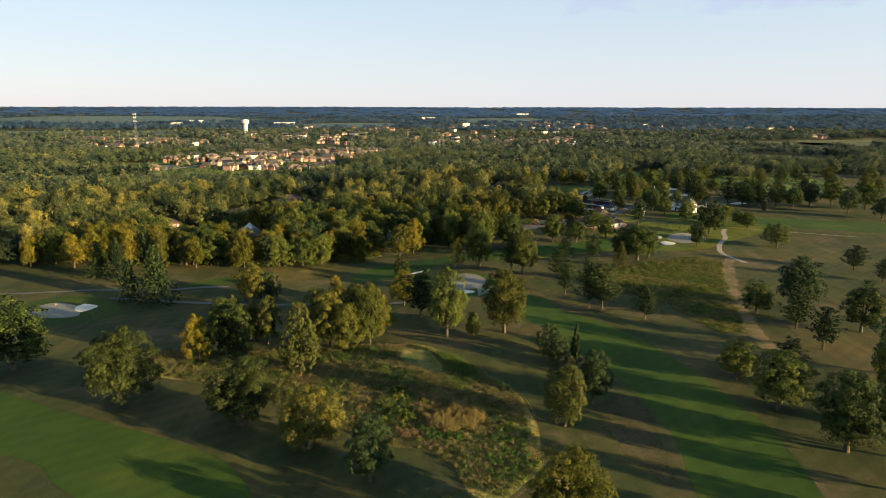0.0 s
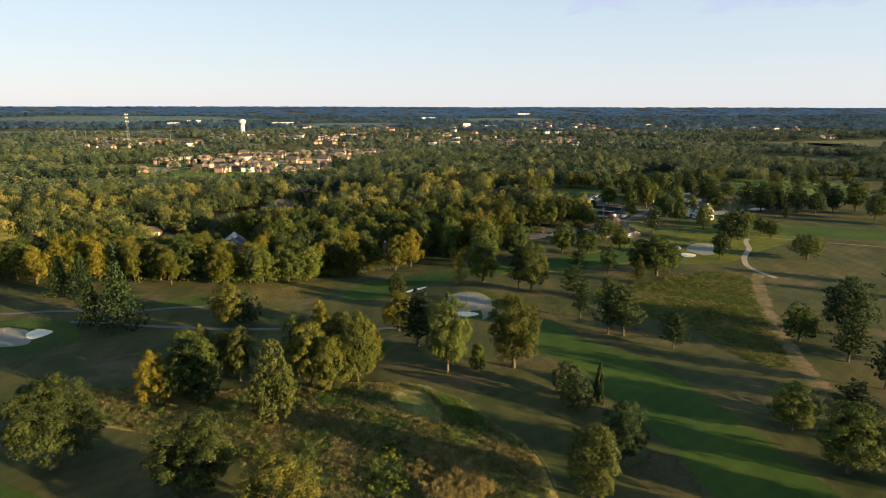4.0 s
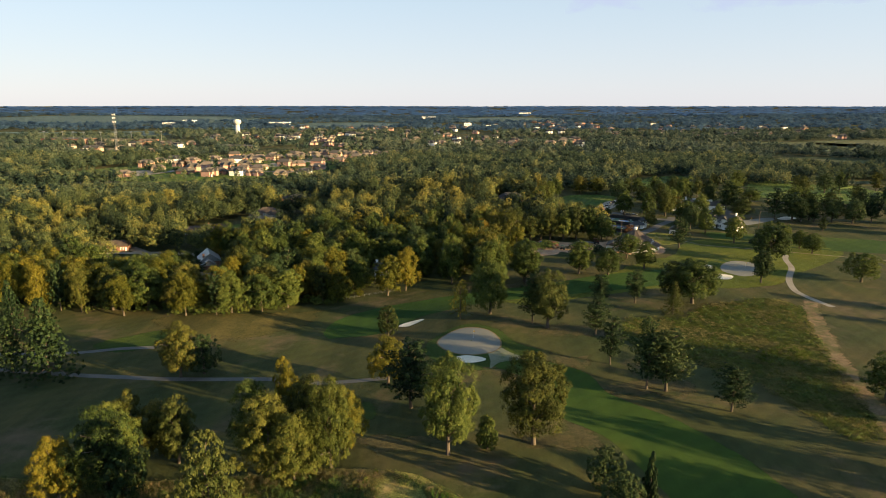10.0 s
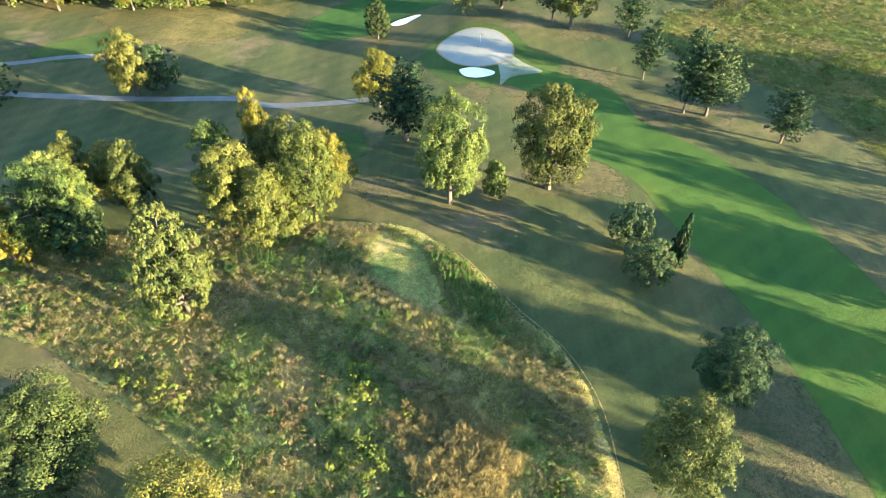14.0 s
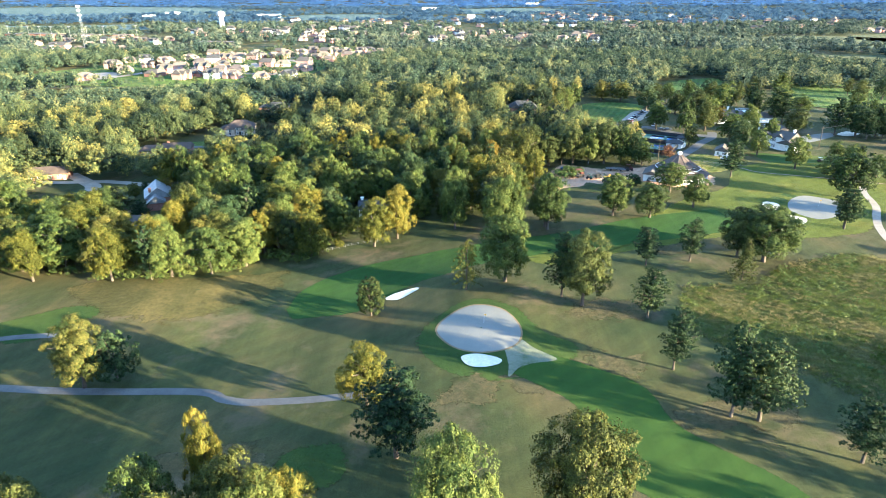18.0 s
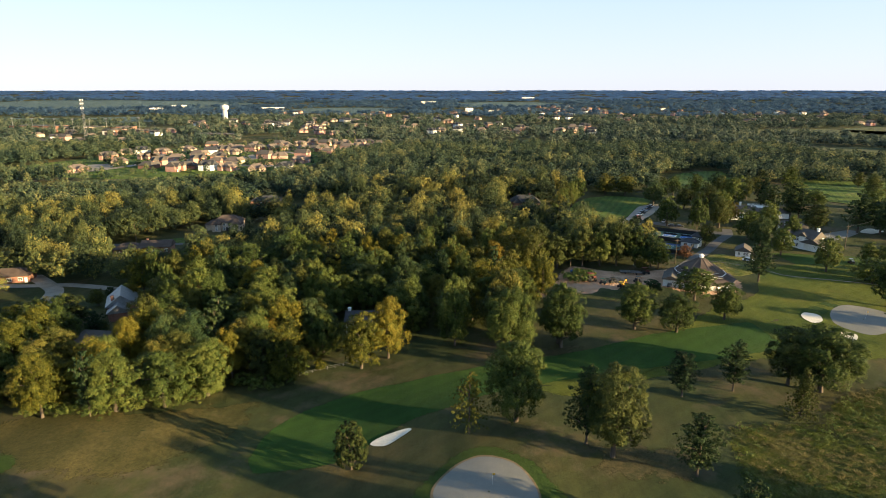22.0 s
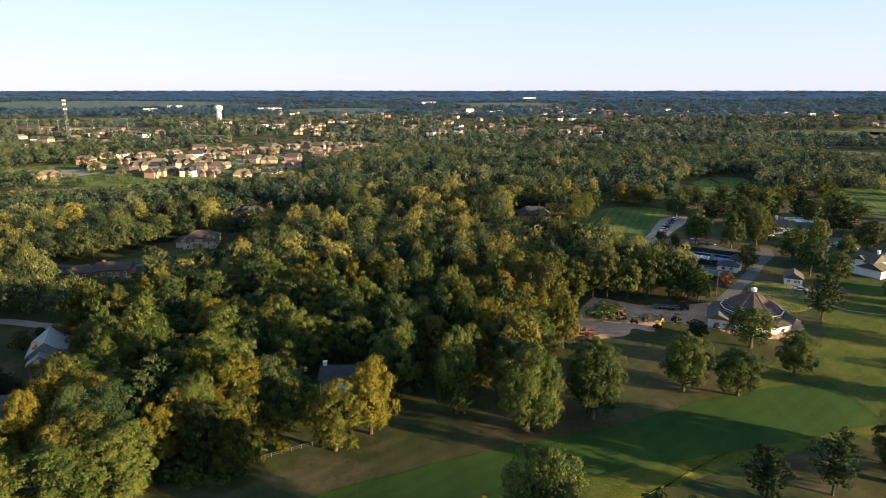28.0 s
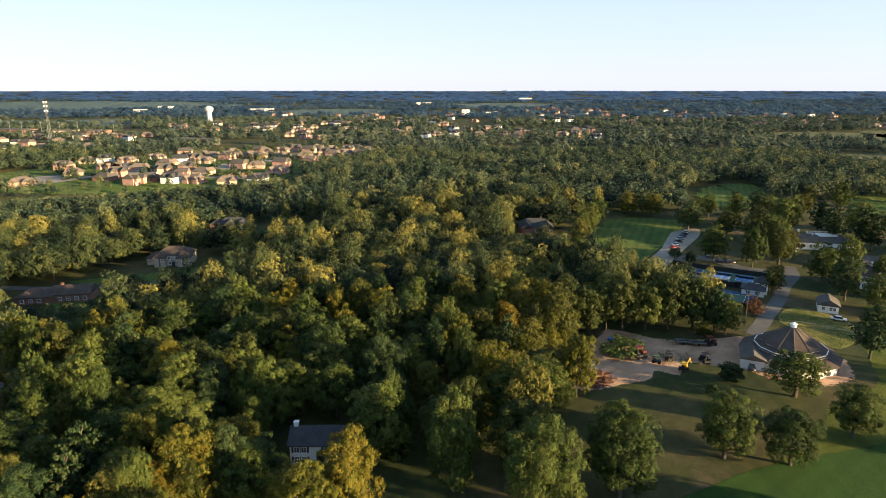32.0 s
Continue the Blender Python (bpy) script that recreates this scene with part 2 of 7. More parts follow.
DIRT_PALE = turf("pale_dirt_path", [(0.3, (0.22, 0.18, 0.12)), (0.7, (0.32, 0.27, 0.19))], 0.3, 2.0, (0.10, 0.11, 0.04), (0.58, 0.72), 0.3, feather=0.4, streak=0.15, grain=0.4)
DIRT = turf("dirt_track", [(0.3, (0.150, 0.105, 0.064)), (0.7, (0.225, 0.165, 0.108))], 0.12, 1.5, (0.090, 0.092, 0.034), (0.44, 0.60), 0.5, feather=2.4, blades=0.8)
GRAVEL = turf("gravel_yard", [(0.3, (0.472, 0.305, 0.202)), (0.7, (0.732, 0.495, 0.342))], 0.1, 2.5, (0.402, 0.220, 0.124), (0.52, 0.68), 0.4, feather=2.2, streak=0.15, grain=0.4, blades=1.8)
CONCRETE = turf("concrete_path", [(0.3, (0.221, 0.198, 0.167)), (0.7, (0.308, 0.282, 0.248))], 0.3, 2.5, None, bump=0.1, feather=0.12, streak=0.15, grain=0.4)
ASPHALT = turf("asphalt", [(0.3, (0.085, 0.085, 0.088)), (0.7, (0.14, 0.138, 0.135))], 0.15, 2.0, None, bump=0.1, feather=0.12, streak=0.15, grain=0.4)
CLAY = turf("bare_clay", [(0.3, (0.391, 0.230, 0.127)), (0.7, (0.529, 0.345, 0.196))], 0.15, 2.0, None, bump=0.5, feather=0.8, streak=0.15, grain=0.4)

LEAF = {
    "mid": foliage("leaf_green", [(0.15, (0.013, 0.023, 0.008)), (0.55, (0.047, 0.072, 0.014)), (0.95, (0.103, 0.120, 0.023))]),
    "dark": foliage("leaf_dark_green", [(0.15, (0.010, 0.022, 0.011)), (0.6, (0.031, 0.056, 0.019)), (0.95, (0.064, 0.084, 0.027))], 0.15),
    "light": foliage("leaf_light_green", [(0.15, (0.019, 0.026, 0.004)), (0.55, (0.066, 0.075, 0.014)), (0.95, (0.126, 0.113, 0.019))]),
    "olive": foliage("leaf_olive", [(0.15, (0.011, 0.016, 0.006)), (0.55, (0.040, 0.056, 0.013)), (0.95, (0.076, 0.083, 0.018))]),
    "yellow": foliage("leaf_yellow_green", [(0.15, (0.029, 0.037, 0.005)), (0.55, (0.094, 0.100, 0.012)), (0.95, (0.161, 0.132, 0.012))], 0.2),
    "pale": foliage("leaf_pale_green", [(0.15, (0.021, 0.033, 0.006)), (0.55, (0.064, 0.078, 0.013)), (0.95, (0.108, 0.106, 0.018))]),
    "brown": foliage("leaf_rusty_brown", [(0.15, (0.037, 0.023, 0.011)), (0.55, (0.109, 0.061, 0.031)), (0.95, (0.171, 0.087, 0.046))]),
    "gold": foliage("leaf_golden", [(0.15, (0.039, 0.037, 0.004)), (0.55, (0.097, 0.083, 0.008)), (0.95, (0.139, 0.094, 0.008))], 0.2),
}
WOODS_LEAF = foliage("woodland_leaf", [(0.05, (0.012, 0.022, 0.013)), (0.45, (0.043, 0.062, 0.026)), (0.80, (0.104, 0.119, 0.036)), (1.05, (0.209, 0.187, 0.041))], 0.12, 0.02, 0.0)
# Distance haze is painted into these four leaf colours, bluer and paler farther off.
BACK_LEAF = foliage("back_leaf_hazed", [(0.05, (0.011, 0.024, 0.020)), (0.45, (0.040, 0.064, 0.040)), (0.80, (0.093, 0.117, 0.056)), (1.05, (0.172, 0.172, 0.067))], 0.12, 0.012, 0.0)
FAR_LEAF = foliage("far_leaf_hazed", [(0.10, (0.020, 0.038, 0.032)), (0.5, (0.051, 0.076, 0.059)), (0.95, (0.122, 0.139, 0.084))], 0.12, 0.006, 0.0)
DISTANT_LEAF = foliage("distant_leaf_hazed", [(0.10, (0.034, 0.072, 0.128)), (0.5, (0.059, 0.110, 0.181)), (0.95, (0.095, 0.155, 0.222))], 0.5, 0.004, 0.0)
HAZE_LEAF = foliage("horizon_leaf_hazed", [(0.10, (0.120, 0.230, 0.440)), (0.5, (0.130, 0.245, 0.460)), (0.95, (0.145, 0.260, 0.480))], 0.6, 0.003, 0.0)
BARK = rough_mat("bark", (0.055, 0.044, 0.033), (0.115, 0.094, 0.074), 3.0, 0.95, 0.6, stretch=(1, 1, 0.2))
SHINGLE = rough_mat("grey_shingle", (0.068, 0.061, 0.054), (0.112, 0.101, 0.090), 0.4, 0.9, 0.4, fine=12)
SHINGLE_BROWN = rough_mat("brown_shingle", (0.062, 0.046, 0.038), (0.100, 0.076, 0.062), 0.35, 0.9, 0.4, fine=12)
SHINGLE_DARK = rough_mat("dark_shingle", (0.035, 0.037, 0.042), (0.060, 0.062, 0.068), 0.4, 0.9, 0.4, fine=12)
WHITE_WALL = rough_mat("white_siding", (0.72, 0.71, 0.68), (0.82, 0.81, 0.78), 0.5, 0.6, 0.1)
BRICK = rough_mat("red_brick", (0.20, 0.10, 0.070), (0.30, 0.16, 0.115), 0.9, 0.9, 0.3, fine=10)
PINK_BRICK = rough_mat("pink_brick", (0.42, 0.235, 0.185), (0.56, 0.34, 0.27), 0.9, 0.9, 0.3, fine=10)
SHINGLE_TAN = rough_mat("weathered_shingle", (0.125, 0.100, 0.082), (0.185, 0.150, 0.125), 0.35, 0.9, 0.4, fine=12)
TAN_WALL = rough_mat("tan_stone", (0.375, 0.293, 0.216), (0.525, 0.427, 0.324), 0.8, 0.9, 0.3, fine=9)
DARK_METAL = rough_mat("dark_metal", (0.03, 0.03, 0.032), (0.06, 0.06, 0.062), 2.0, 0.5, 0.05, metal=0.6)
STEEL = rough_mat("galvanised_steel", (0.22, 0.23, 0.24), (0.32, 0.33, 0.34), 1.0, 0.45, 0.05, metal=0.7)
TOWER_PAINT = rough_mat("tower_paint", (0.46, 0.47, 0.46), (0.58, 0.58, 0.56), 0.05, 0.5, 0.05)
TRIM = rough_mat("white_trim", (0.74, 0.73, 0.70), (0.84, 0.83, 0.80), 1.0, 0.55, 0.05)
COURT_BLUE = rough_mat("court_blue", (0.045, 0.13, 0.36), (0.07, 0.17, 0.43), 0.3, 0.8, 0.05)
COURT_NAVY = rough_mat("court_navy", (0.030, 0.055, 0.13), (0.045, 0.075, 0.16), 0.3, 0.8, 0.05)
COURT_GREEN = rough_mat("court_green", (0.045, 0.10, 0.075), (0.065, 0.13, 0.095), 0.3, 0.8, 0.05)
TIMBER = rough_mat("cut_timber", (0.062, 0.030, 0.019), (0.161, 0.083, 0.050), 1.2, 0.9, 0.5, fine=4)
RED_PAINT = rough_mat("red_paint", (0.096, 0.027, 0.021), (0.144, 0.042, 0.030), 1.0, 0.4, 0.02)
YELLOW_PAINT = rough_mat("yellow_paint", (0.62, 0.36, 0.02), (0.72, 0.44, 0.04), 1.0, 0.45, 0.02)
TYRE = rough_mat("tyre_rubber", (0.015, 0.015, 0.015), (0.03, 0.03, 0.03), 3.0, 0.9, 0.1)
GLASS, _gn, _gl, _gp = node_mat("window_glass")
_gp.inputs["Base Color"].default_value, _gp.inputs["Roughness"].default_value, _gp.inputs["Specular IOR Level"].default_value = (0.02, 0.025, 0.03, 1), 0.08, 0.6
CAR_PAINT = [rough_mat("car_paint_" + nm, c, tuple(v * 1.1 for v in c), 0.3, 0.3, 0.0, spec=0.6) for nm, c in (("white", (0.72, 0.72, 0.72)), ("black", (0.015, 0.015, 0.017)), ("silver", (0.42, 0.43, 0.44)), ("red", (0.32, 0.03, 0.03)), ("blue", (0.05, 0.09, 0.20)))]

# ---- mesh helpers ----
def mesh_of(name, verts, faces, material=None, smooth=False):
    """A mesh from arrays; all faces have the same number of corners."""
    verts, faces = np.asarray(verts, np.float32), np.asarray(faces, np.int32)
    me = bpy.data.meshes.new(name)
    k = faces.shape[1]
    me.vertices.add(len(verts))
    me.vertices.foreach_set("co", verts.ravel())
    me.loops.add(faces.size)
    me.loops.foreach_set("vertex_index", faces.ravel())
    me.polygons.add(len(faces))
    me.polygons.foreach_set("loop_start", np.arange(0, faces.size, k, dtype=np.int32))
    me.update(calc_edges=True)
    if smooth:
        me.polygons.foreach_set("use_smooth", np.ones(len(faces), bool))
    if material:
        me.materials.append(material)
    return me


def part(name, bm, material, parent, label="", smooth=False):
    """Links a bmesh (or a finished mesh) as one object under a thing or a part."""
    if isinstance(bm, bmesh.types.BMesh):
        me = bpy.data.meshes.new(name)
        bmesh.ops.recalc_face_normals(bm, faces=bm.faces)
        bm.to_mesh(me)
        bm.free()
        if smooth:
            for f in me.polygons:
                f.use_smooth = True
    else:
        me = bm
    if material and not me.materials:
        me.materials.append(material)
    ob = new(name, me)
    ob.parent = parent
    if label:
        ob["label"] = label
    return ob


def thing(name, m, label, category, group="", kind=""):
    ob = new(name)
    ob.empty_display_size = 0.5
    ob.matrix_world = m
    return tagged(ob, label, category, group, kind)


def box(bm, cx, cy, cz, sx, sy, sz, turn=0.0):
    m = Matrix.Translation((cx, cy, cz)) @ Matrix.Rotation(turn, 4, "Z") @ Matrix.Diagonal((sx, sy, sz, 1))
    bmesh.ops.create_cube(bm, size=1, matrix=m)
    return bm


def boxes(*rows):
    bm = bmesh.new()
    for r in rows:
        box(bm, *r)
    return bm


def rod(bm, a, b, r0, r1=None, sides=8):
    a, b = Vector(a), Vector(b)
    q = (b - a).to_track_quat("Z", "Y").to_matrix().to_4x4()
    bmesh.ops.create_cone(bm, cap_ends=True, segments=sides, radius1=r0, radius2=r0 if r1 is None else r1, depth=(b - a).length, matrix=Matrix.Translation((a + b) / 2) @ q)
    return bm


# ---- ground ----
KNOLLS = ((0, 180, 28, 2.0), (15, 268, 16, 2.4), (48, 250, 14, 1.6), (-35, 305, 30, -2.2), (-130, 470, 110, -6.0), (-200, 590, 85, -5.0), (-220, 800, 90, 3.0), (90, 372, 40, 2.0),
          (-70, 230, 35, -2.5), (60, 120, 30, -1.0), (-75, 265, 18, 2.0), (8, 245, 11, 0.9), (140, 330, 30, 0.6))


def ground_height(x, y):
    """Gentle relief: low knolls and hollows, and far off a rise to the wooded skyline. Takes numbers or arrays."""
    h = -2.2 + 0 * (x + y)
    for cx, cy, s, a in KNOLLS:
        h = h + a * np.exp(-((x - cx) ** 2 + (y - cy) ** 2) / (2 * s * s))
    d = np.hypot(x, y - 100)
    return h + 52 * np.clip((d - 1500) / 3300, 0, 1) ** 1.5


def steps_out(lo, hi, fine, near_lo, near_hi, growth=1.12):
    """Grid lines: even between near_lo and near_hi, wider and wider outside."""
    xs = list(np.arange(near_lo, near_hi + fine, fine))
    s, x = fine, xs[-1]
    while x < hi:
        s *= growth
        x += s
        xs.append(x)
    s, x = fine, xs[0]
    while x > lo:
        s *= growth
        x -= s
        xs.insert(0, x)
    return np.array(xs)


def grid_faces(nu, nv):
    i = np.arange((nu - 1) * (nv - 1))
    a = i // (nv - 1) * nv + i % (nv - 1)
    return np.stack([a, a + nv, a + nv + 1, a + 1], 1)


gx, gy = steps_out(-5200, 5200, 2.5, -220, 260, 1.10), steps_out(-1500, 5100, 2.5, 40, 560, 1.10)
GX, GY = np.meshgrid(gx, gy, indexing="ij")
ground = new("ground", mesh_of("ground", np.stack([GX, GY, ground_height(GX, GY)], -1).reshape(-1, 3), grid_faces(len(gx), len(gy)), ROUGH_GRASS, True))
tagged(ground, "mown rough grass of a golf course, green with dry tan patches", "ground", kind="structure")


def smooth_line(pts, n, closed=False):
    """n points along a Catmull-Rom curve through pts."""
    p = np.array(pts, float)
    m = len(p)
    out = []
    spans = m if closed else m - 1
    for k in range(n):
        u = k * spans / (n if closed else n - 1)
        i = min(int(u), spans - 1)
        f = u - i
        if closed:
            q = [p[(i + j) % m] for j in (-1, 0, 1, 2)]
        else:
            q = [p[min(max(i + j, 0), m - 1)] for j in (-1, 0, 1, 2)]
        out.append(0.5 * (2 * q[1] + (q[2] - q[0]) * f + (2 * q[0] - 5 * q[1] + 4 * q[2] - q[3]) * f * f + (3 * q[1] - q[0] - 3 * q[2] + q[3]) * f ** 3))
    return np.array(out)


def wobble(pts, amount, size, seed):
    """Moves points by smooth noise, for an uneven edge."""
    return np.array([p + np.array(noise.noise_vector(Vector((p[0] / size, p[1] / size, seed))))[:2] * amount for p in pts])


def inset_of(me, values):
    """How far each point lies in from the sheet's edge, for its ragged rim."""
    a = me.attributes.new("inset", "FLOAT", "POINT")
    a.data.foreach_set("value", np.asarray(values, np.float32).ravel())
    return me


def draped(name, rows, lift, material, label, category, sag=0.0):
    """A sheet over rows of points, laid on the ground; sag lowers its middle (a bunker)."""
    rows = np.asarray(rows)
    nu, nv = rows.shape[:2]
    z = ground_height(rows[..., 0], rows[..., 1]) + lift * (0.45 if lift < 0.1 else 1)
    if sag:
        z = z - sag * np.sin(np.pi * np.linspace(0, 1, nu))[:, None] * np.sin(np.pi * np.linspace(0, 1, nv))[None, :]
    me = mesh_of(name, np.concatenate([rows, z[..., None]], -1).reshape(-1, 3), grid_faces(nu, nv), material, True)
    u, v = np.linspace(0, 1, nu)[:, None], np.linspace(0, 1, nv)[None, :]
    wide, long_ = np.linalg.norm(rows[-1] - rows[0], axis=-1)[None, :], np.linalg.norm(np.diff(rows[nu // 2], axis=0), axis=-1).sum()
    inset_of(me, np.minimum(np.minimum(u, 1 - u) * wide, np.minimum(v, 1 - v) * long_))
    return tagged(new(name, me), label, category, kind="structure")


def between(name, left, right, lift, material, label, category, along=60, across=14, edge=0.7, seed=1):
    """A sheet between two edge lines."""
    a, b = wobble(smooth_line(left, along), edge, 9, seed), wobble(smooth_line(right, along), edge, 9, seed + 5)
    f = np.linspace(0, 1, across)[:, None, None]
    return draped(name, a[None] * (1 - f) + b[None] * f, lift, material, label, category)


def blob_rows(outline, rings=10, n=72, edge=0.4, seed=1, grow=1.0):
    o = wobble(smooth_line(outline, n, True), edge, 6, seed)
    c = o.mean(0)
    o = np.concatenate([o, o[:1]])
    f = np.linspace(0.02, 1, rings)[:, None, None] * grow
    return c + (o[None] - c) * f


def blob(name, outline, lift, material, label, category, rings=10, n=72, edge=0.4, seed=1, grow=1.0, sag=0.0):
    """A sheet inside a closed outline."""
    rows = blob_rows(outline, rings, n, edge, seed, grow)
    z = ground_height(rows[..., 0], rows[..., 1]) + lift * (0.45 if lift < 0.1 else 1)
    z = z - sag * (1 - np.linspace(0, 1, len(rows)) ** 2)[:, None]
    me = mesh_of(name, np.concatenate([rows, z[..., None]], -1).reshape(-1, 3), grid_faces(*rows.shape[:2]), material, True)
    reach = np.linalg.norm(rows[-1] - rows[0], axis=-1)
    inset_of(me, (1 - np.linspace(0.02, 1, len(rows)))[:, None] * reach[None])
    return tagged(new(name, me), label, category, kind="structure")


def track(name, line, width, lift, material, label, category, along=50, edge=0.15, seed=3):
    """A strip of even width along a line."""
    c = wobble(smooth_line(line, along), edge * 2, 12, seed)
    d = np.gradient(c, axis=0)
    d /= np.linalg.norm(d, axis=1)[:, None]
    s = np.stack([-d[:, 1], d[:, 0]], 1)
    rows = [c + s * w * width for w in (-0.5, -0.25, 0, 0.25, 0.5)]
    return draped(name, rows, lift, material, label, category)


# fairways and mown areas
between("fairway", [(14, 229), (25, 218), (27, 200.7), (36.5, 189.1), (42, 171.5), (47.7, 155.5), (50.3, 144.3), (51.6, 135.2), (52, 122.8), (46, 92), (42, 70)],
        [(22, 237), (39, 226), (43.3, 212.8), (55.9, 198.5), (62.3, 187.2), (67.4, 173.4), (72.3, 155.6), (74.1, 144.8), (76.3, 134.1), (76.5, 123.8), (72, 92), (70, 70)], 0.035, FAIRWAY, "striped bright green mown fairway grass", "fairway", 80, 16)
between("fairway", [(-150, 160), (-117, 148), (-96, 138), (-69, 127), (-54, 120), (-44, 113), (-37, 104), (-34, 92), (-36, 80)],
        [(-150, 128), (-112, 122), (-96, 118), (-84, 113), (-76, 106), (-68, 100), (-60, 90), (-52, 82), (-46, 78)], 0.035, FAIRWAY, "bright green mown fairway grass curving past trees", "fairway", 60, 14, seed=9)
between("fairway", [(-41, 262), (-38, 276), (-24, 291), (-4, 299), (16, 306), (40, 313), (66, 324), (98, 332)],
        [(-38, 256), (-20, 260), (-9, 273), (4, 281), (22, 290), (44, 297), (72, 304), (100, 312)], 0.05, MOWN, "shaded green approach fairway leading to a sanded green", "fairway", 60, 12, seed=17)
between("fairway", [(150, 420), (200, 410), (260, 390), (330, 372)], [(150, 385), (200, 372), (260, 352), (330, 330)], 0.035, FAIRWAY, "sunlit pale green fairway beside scattered trees", "fairway", 40, 10, seed=21)
blob("fairway", [(22, 296), (40, 308), (58, 318), (76, 330), (92, 346), (112, 358), (128, 386), (150, 400), (186, 396), (204, 372), (186, 350), (156, 326), (140, 310), (116, 304), (96, 306), (70, 300), (44, 290), (28, 284)], 0.03, APPROACH, "smooth mown fairway below the round barn, sunlight put into its colour", "fairway", 14, 90, 1.5, 23)
blob("green_collar", [(-6, 246), (1, 257), (8, 261), (17, 257), (23, 246), (30, 238), (22, 229), (10, 226), (0, 230), (-5, 237)], 0.02, COLLAR, "mown green collar round a putting green", "grass", 10, 72, 0.6, 3)
blob("tee", [(-28, 206), (-18, 208), (-16, 198), (-27, 196)], 0.05, COLLAR, "flat mown tee box beside the cart path", "tee", 6, 40, 0.2, 5)
blob("tee", [(-112, 250), (-96, 262), (-86, 258), (-98, 244)], 0.03, COLLAR, "mown tee box on a bank below the woods", "tee", 6, 40, 0.3, 6)
blob("green_collar", [(114, 336), (128, 348), (140, 353), (152, 345), (150, 328), (132, 315), (114, 314), (110, 324)], 0.02, COLLAR, "mown collar round a large sanded green", "grass", 8, 60, 0.5, 7)
blob("green_collar", [(-160, 216), (-148, 232), (-126, 226), (-118, 210), (-132, 196), (-154, 200)], 0.02, COLLAR, "mown collar round a sanded green", "grass", 8, 60, 0.5, 8)

blob("green_rim", [(-1.5, 247), (2.5, 254), (8, 257), (14, 254.5), (17.5, 248), (17, 241), (13, 237.6), (7, 236.8), (1.5, 240)], 0.062, RIM, "thin dry brown rim round a putting green", "grass", 8, 90, 0.15, 11, 1.055)
blob("putting_green", [(-1.5, 247), (2.5, 254), (8, 257), (14, 254.5), (17.5, 248), (17, 241), (13, 237.6), (7, 236.8), (1.5, 240)], 0.07, GREEN_DRY, "oval putting green covered with pale grey top-dressing sand", "putting green", 14, 90, 0.15, 11)
blob("putting_green", [(13.5, 240), (17.5, 241.5), (20, 238.5), (24.5, 234.2), (20, 232.6), (16, 231), (13.3, 227.6), (13.6, 232)], 0.055, APRON, "grey-green sanded run-off apron below the putting green", "putting green", 8, 60, 0.1, 12)
blob("putting_green", [(124, 332), (130, 342), (138, 347), (146, 342), (147, 334), (140, 326), (130, 321), (125, 325)], 0.07, GREEN_DRY, "large pale sanded putting green", "putting green", 12, 80, 0.2, 13)
blob("putting_green", [(-153, 214), (-149, 222), (-143, 222), (-136, 218), (-131, 208), (-140, 205), (-148, 206)], 0.07, GREEN_DRY, "grey sanded putting green near spruces", "putting green", 12, 80, 0.2, 14)
blob("putting_green", [(178, 448), (192, 456), (214, 466), (216, 460), (198, 446), (184, 440)], 0.07, GREEN_DRY, "distant pale sanded putting green", "putting green", 8, 60, 0.2, 15)
blob("putting_green", [(218, 652), (224, 667), (236, 670), (236, 656), (224, 646)], 0.07, GREEN_DRY, "far sanded putting green before the woods", "putting green", 8, 60, 0.2, 16)
for outline, sag in (([(3.8, 235), (6, 236), (9, 235.6), (12.4, 233.8), (11.5, 232), (8, 231), (5, 232)], 0.0), ([(-15.3, 265.6), (-13, 268.6), (-8, 271), (-6.6, 270.4), (-8.6, 267.8), (-12, 264.6)], 0.05),
                     ([(116.6, 321), (120, 324.5), (124.6, 321.5), (122, 317), (118, 316.5)], 0.0), ([(116, 335), (119, 339), (122.5, 337), (121, 332), (117, 330)], 0.05),
                     ([(-137, 217), (-136, 221.5), (-132.5, 221), (-129.5, 219), (-131, 213), (-134, 213)], 0.0), ([(218, 462), (228, 470), (232, 464), (222, 458)], 0.0)):
    blob("sand_bunker", outline, 0.13, SAND, "smooth bright white sand bunker", "bunker", 10, 60, 0.12, 20, 1.0, sag)

# unmown ground
between("meadow", [(-95, 178), (-61, 176), (-40, 177), (-25, 178), (-9, 176), (2, 169), (11, 157), (18, 148), (21.5, 138), (21.5, 124), (20, 112), (12, 102)],
        [(-95, 160), (-71, 154), (-58, 149), (-45, 141), (-34, 134), (-26, 129), (-18, 123), (-12, 120), (-4, 118), (2, 113), (4, 105), (8, 101)], 0.03, MEADOW, "unmown meadow of dry brown and green weeds", "meadow", 90, 24, 0.9, 31)
blob("meadow", [(64, 270.5), (75, 272), (83.5, 271), (87, 273), (91, 279.5), (103, 286.5), (123, 293), (133, 284), (122, 256), (108, 212), (99, 190), (91, 190), (87.5, 202), (84, 218), (72, 232), (60, 241), (56, 250)], 0.03, WILD_GRASS, "unmown yellow-green grass beside a dirt track", "meadow", 14, 90, 1.0, 33)
blob("meadow", [(-104, 274), (-80, 280), (-60, 284), (-46, 288), (-44, 278), (-48, 268), (-56, 258), (-72, 252), (-90, 258)], 0.03, SLOPE_GRASS, "golden rough uncut grass below the woods", "meadow", 8, 60, 2.0, 35)
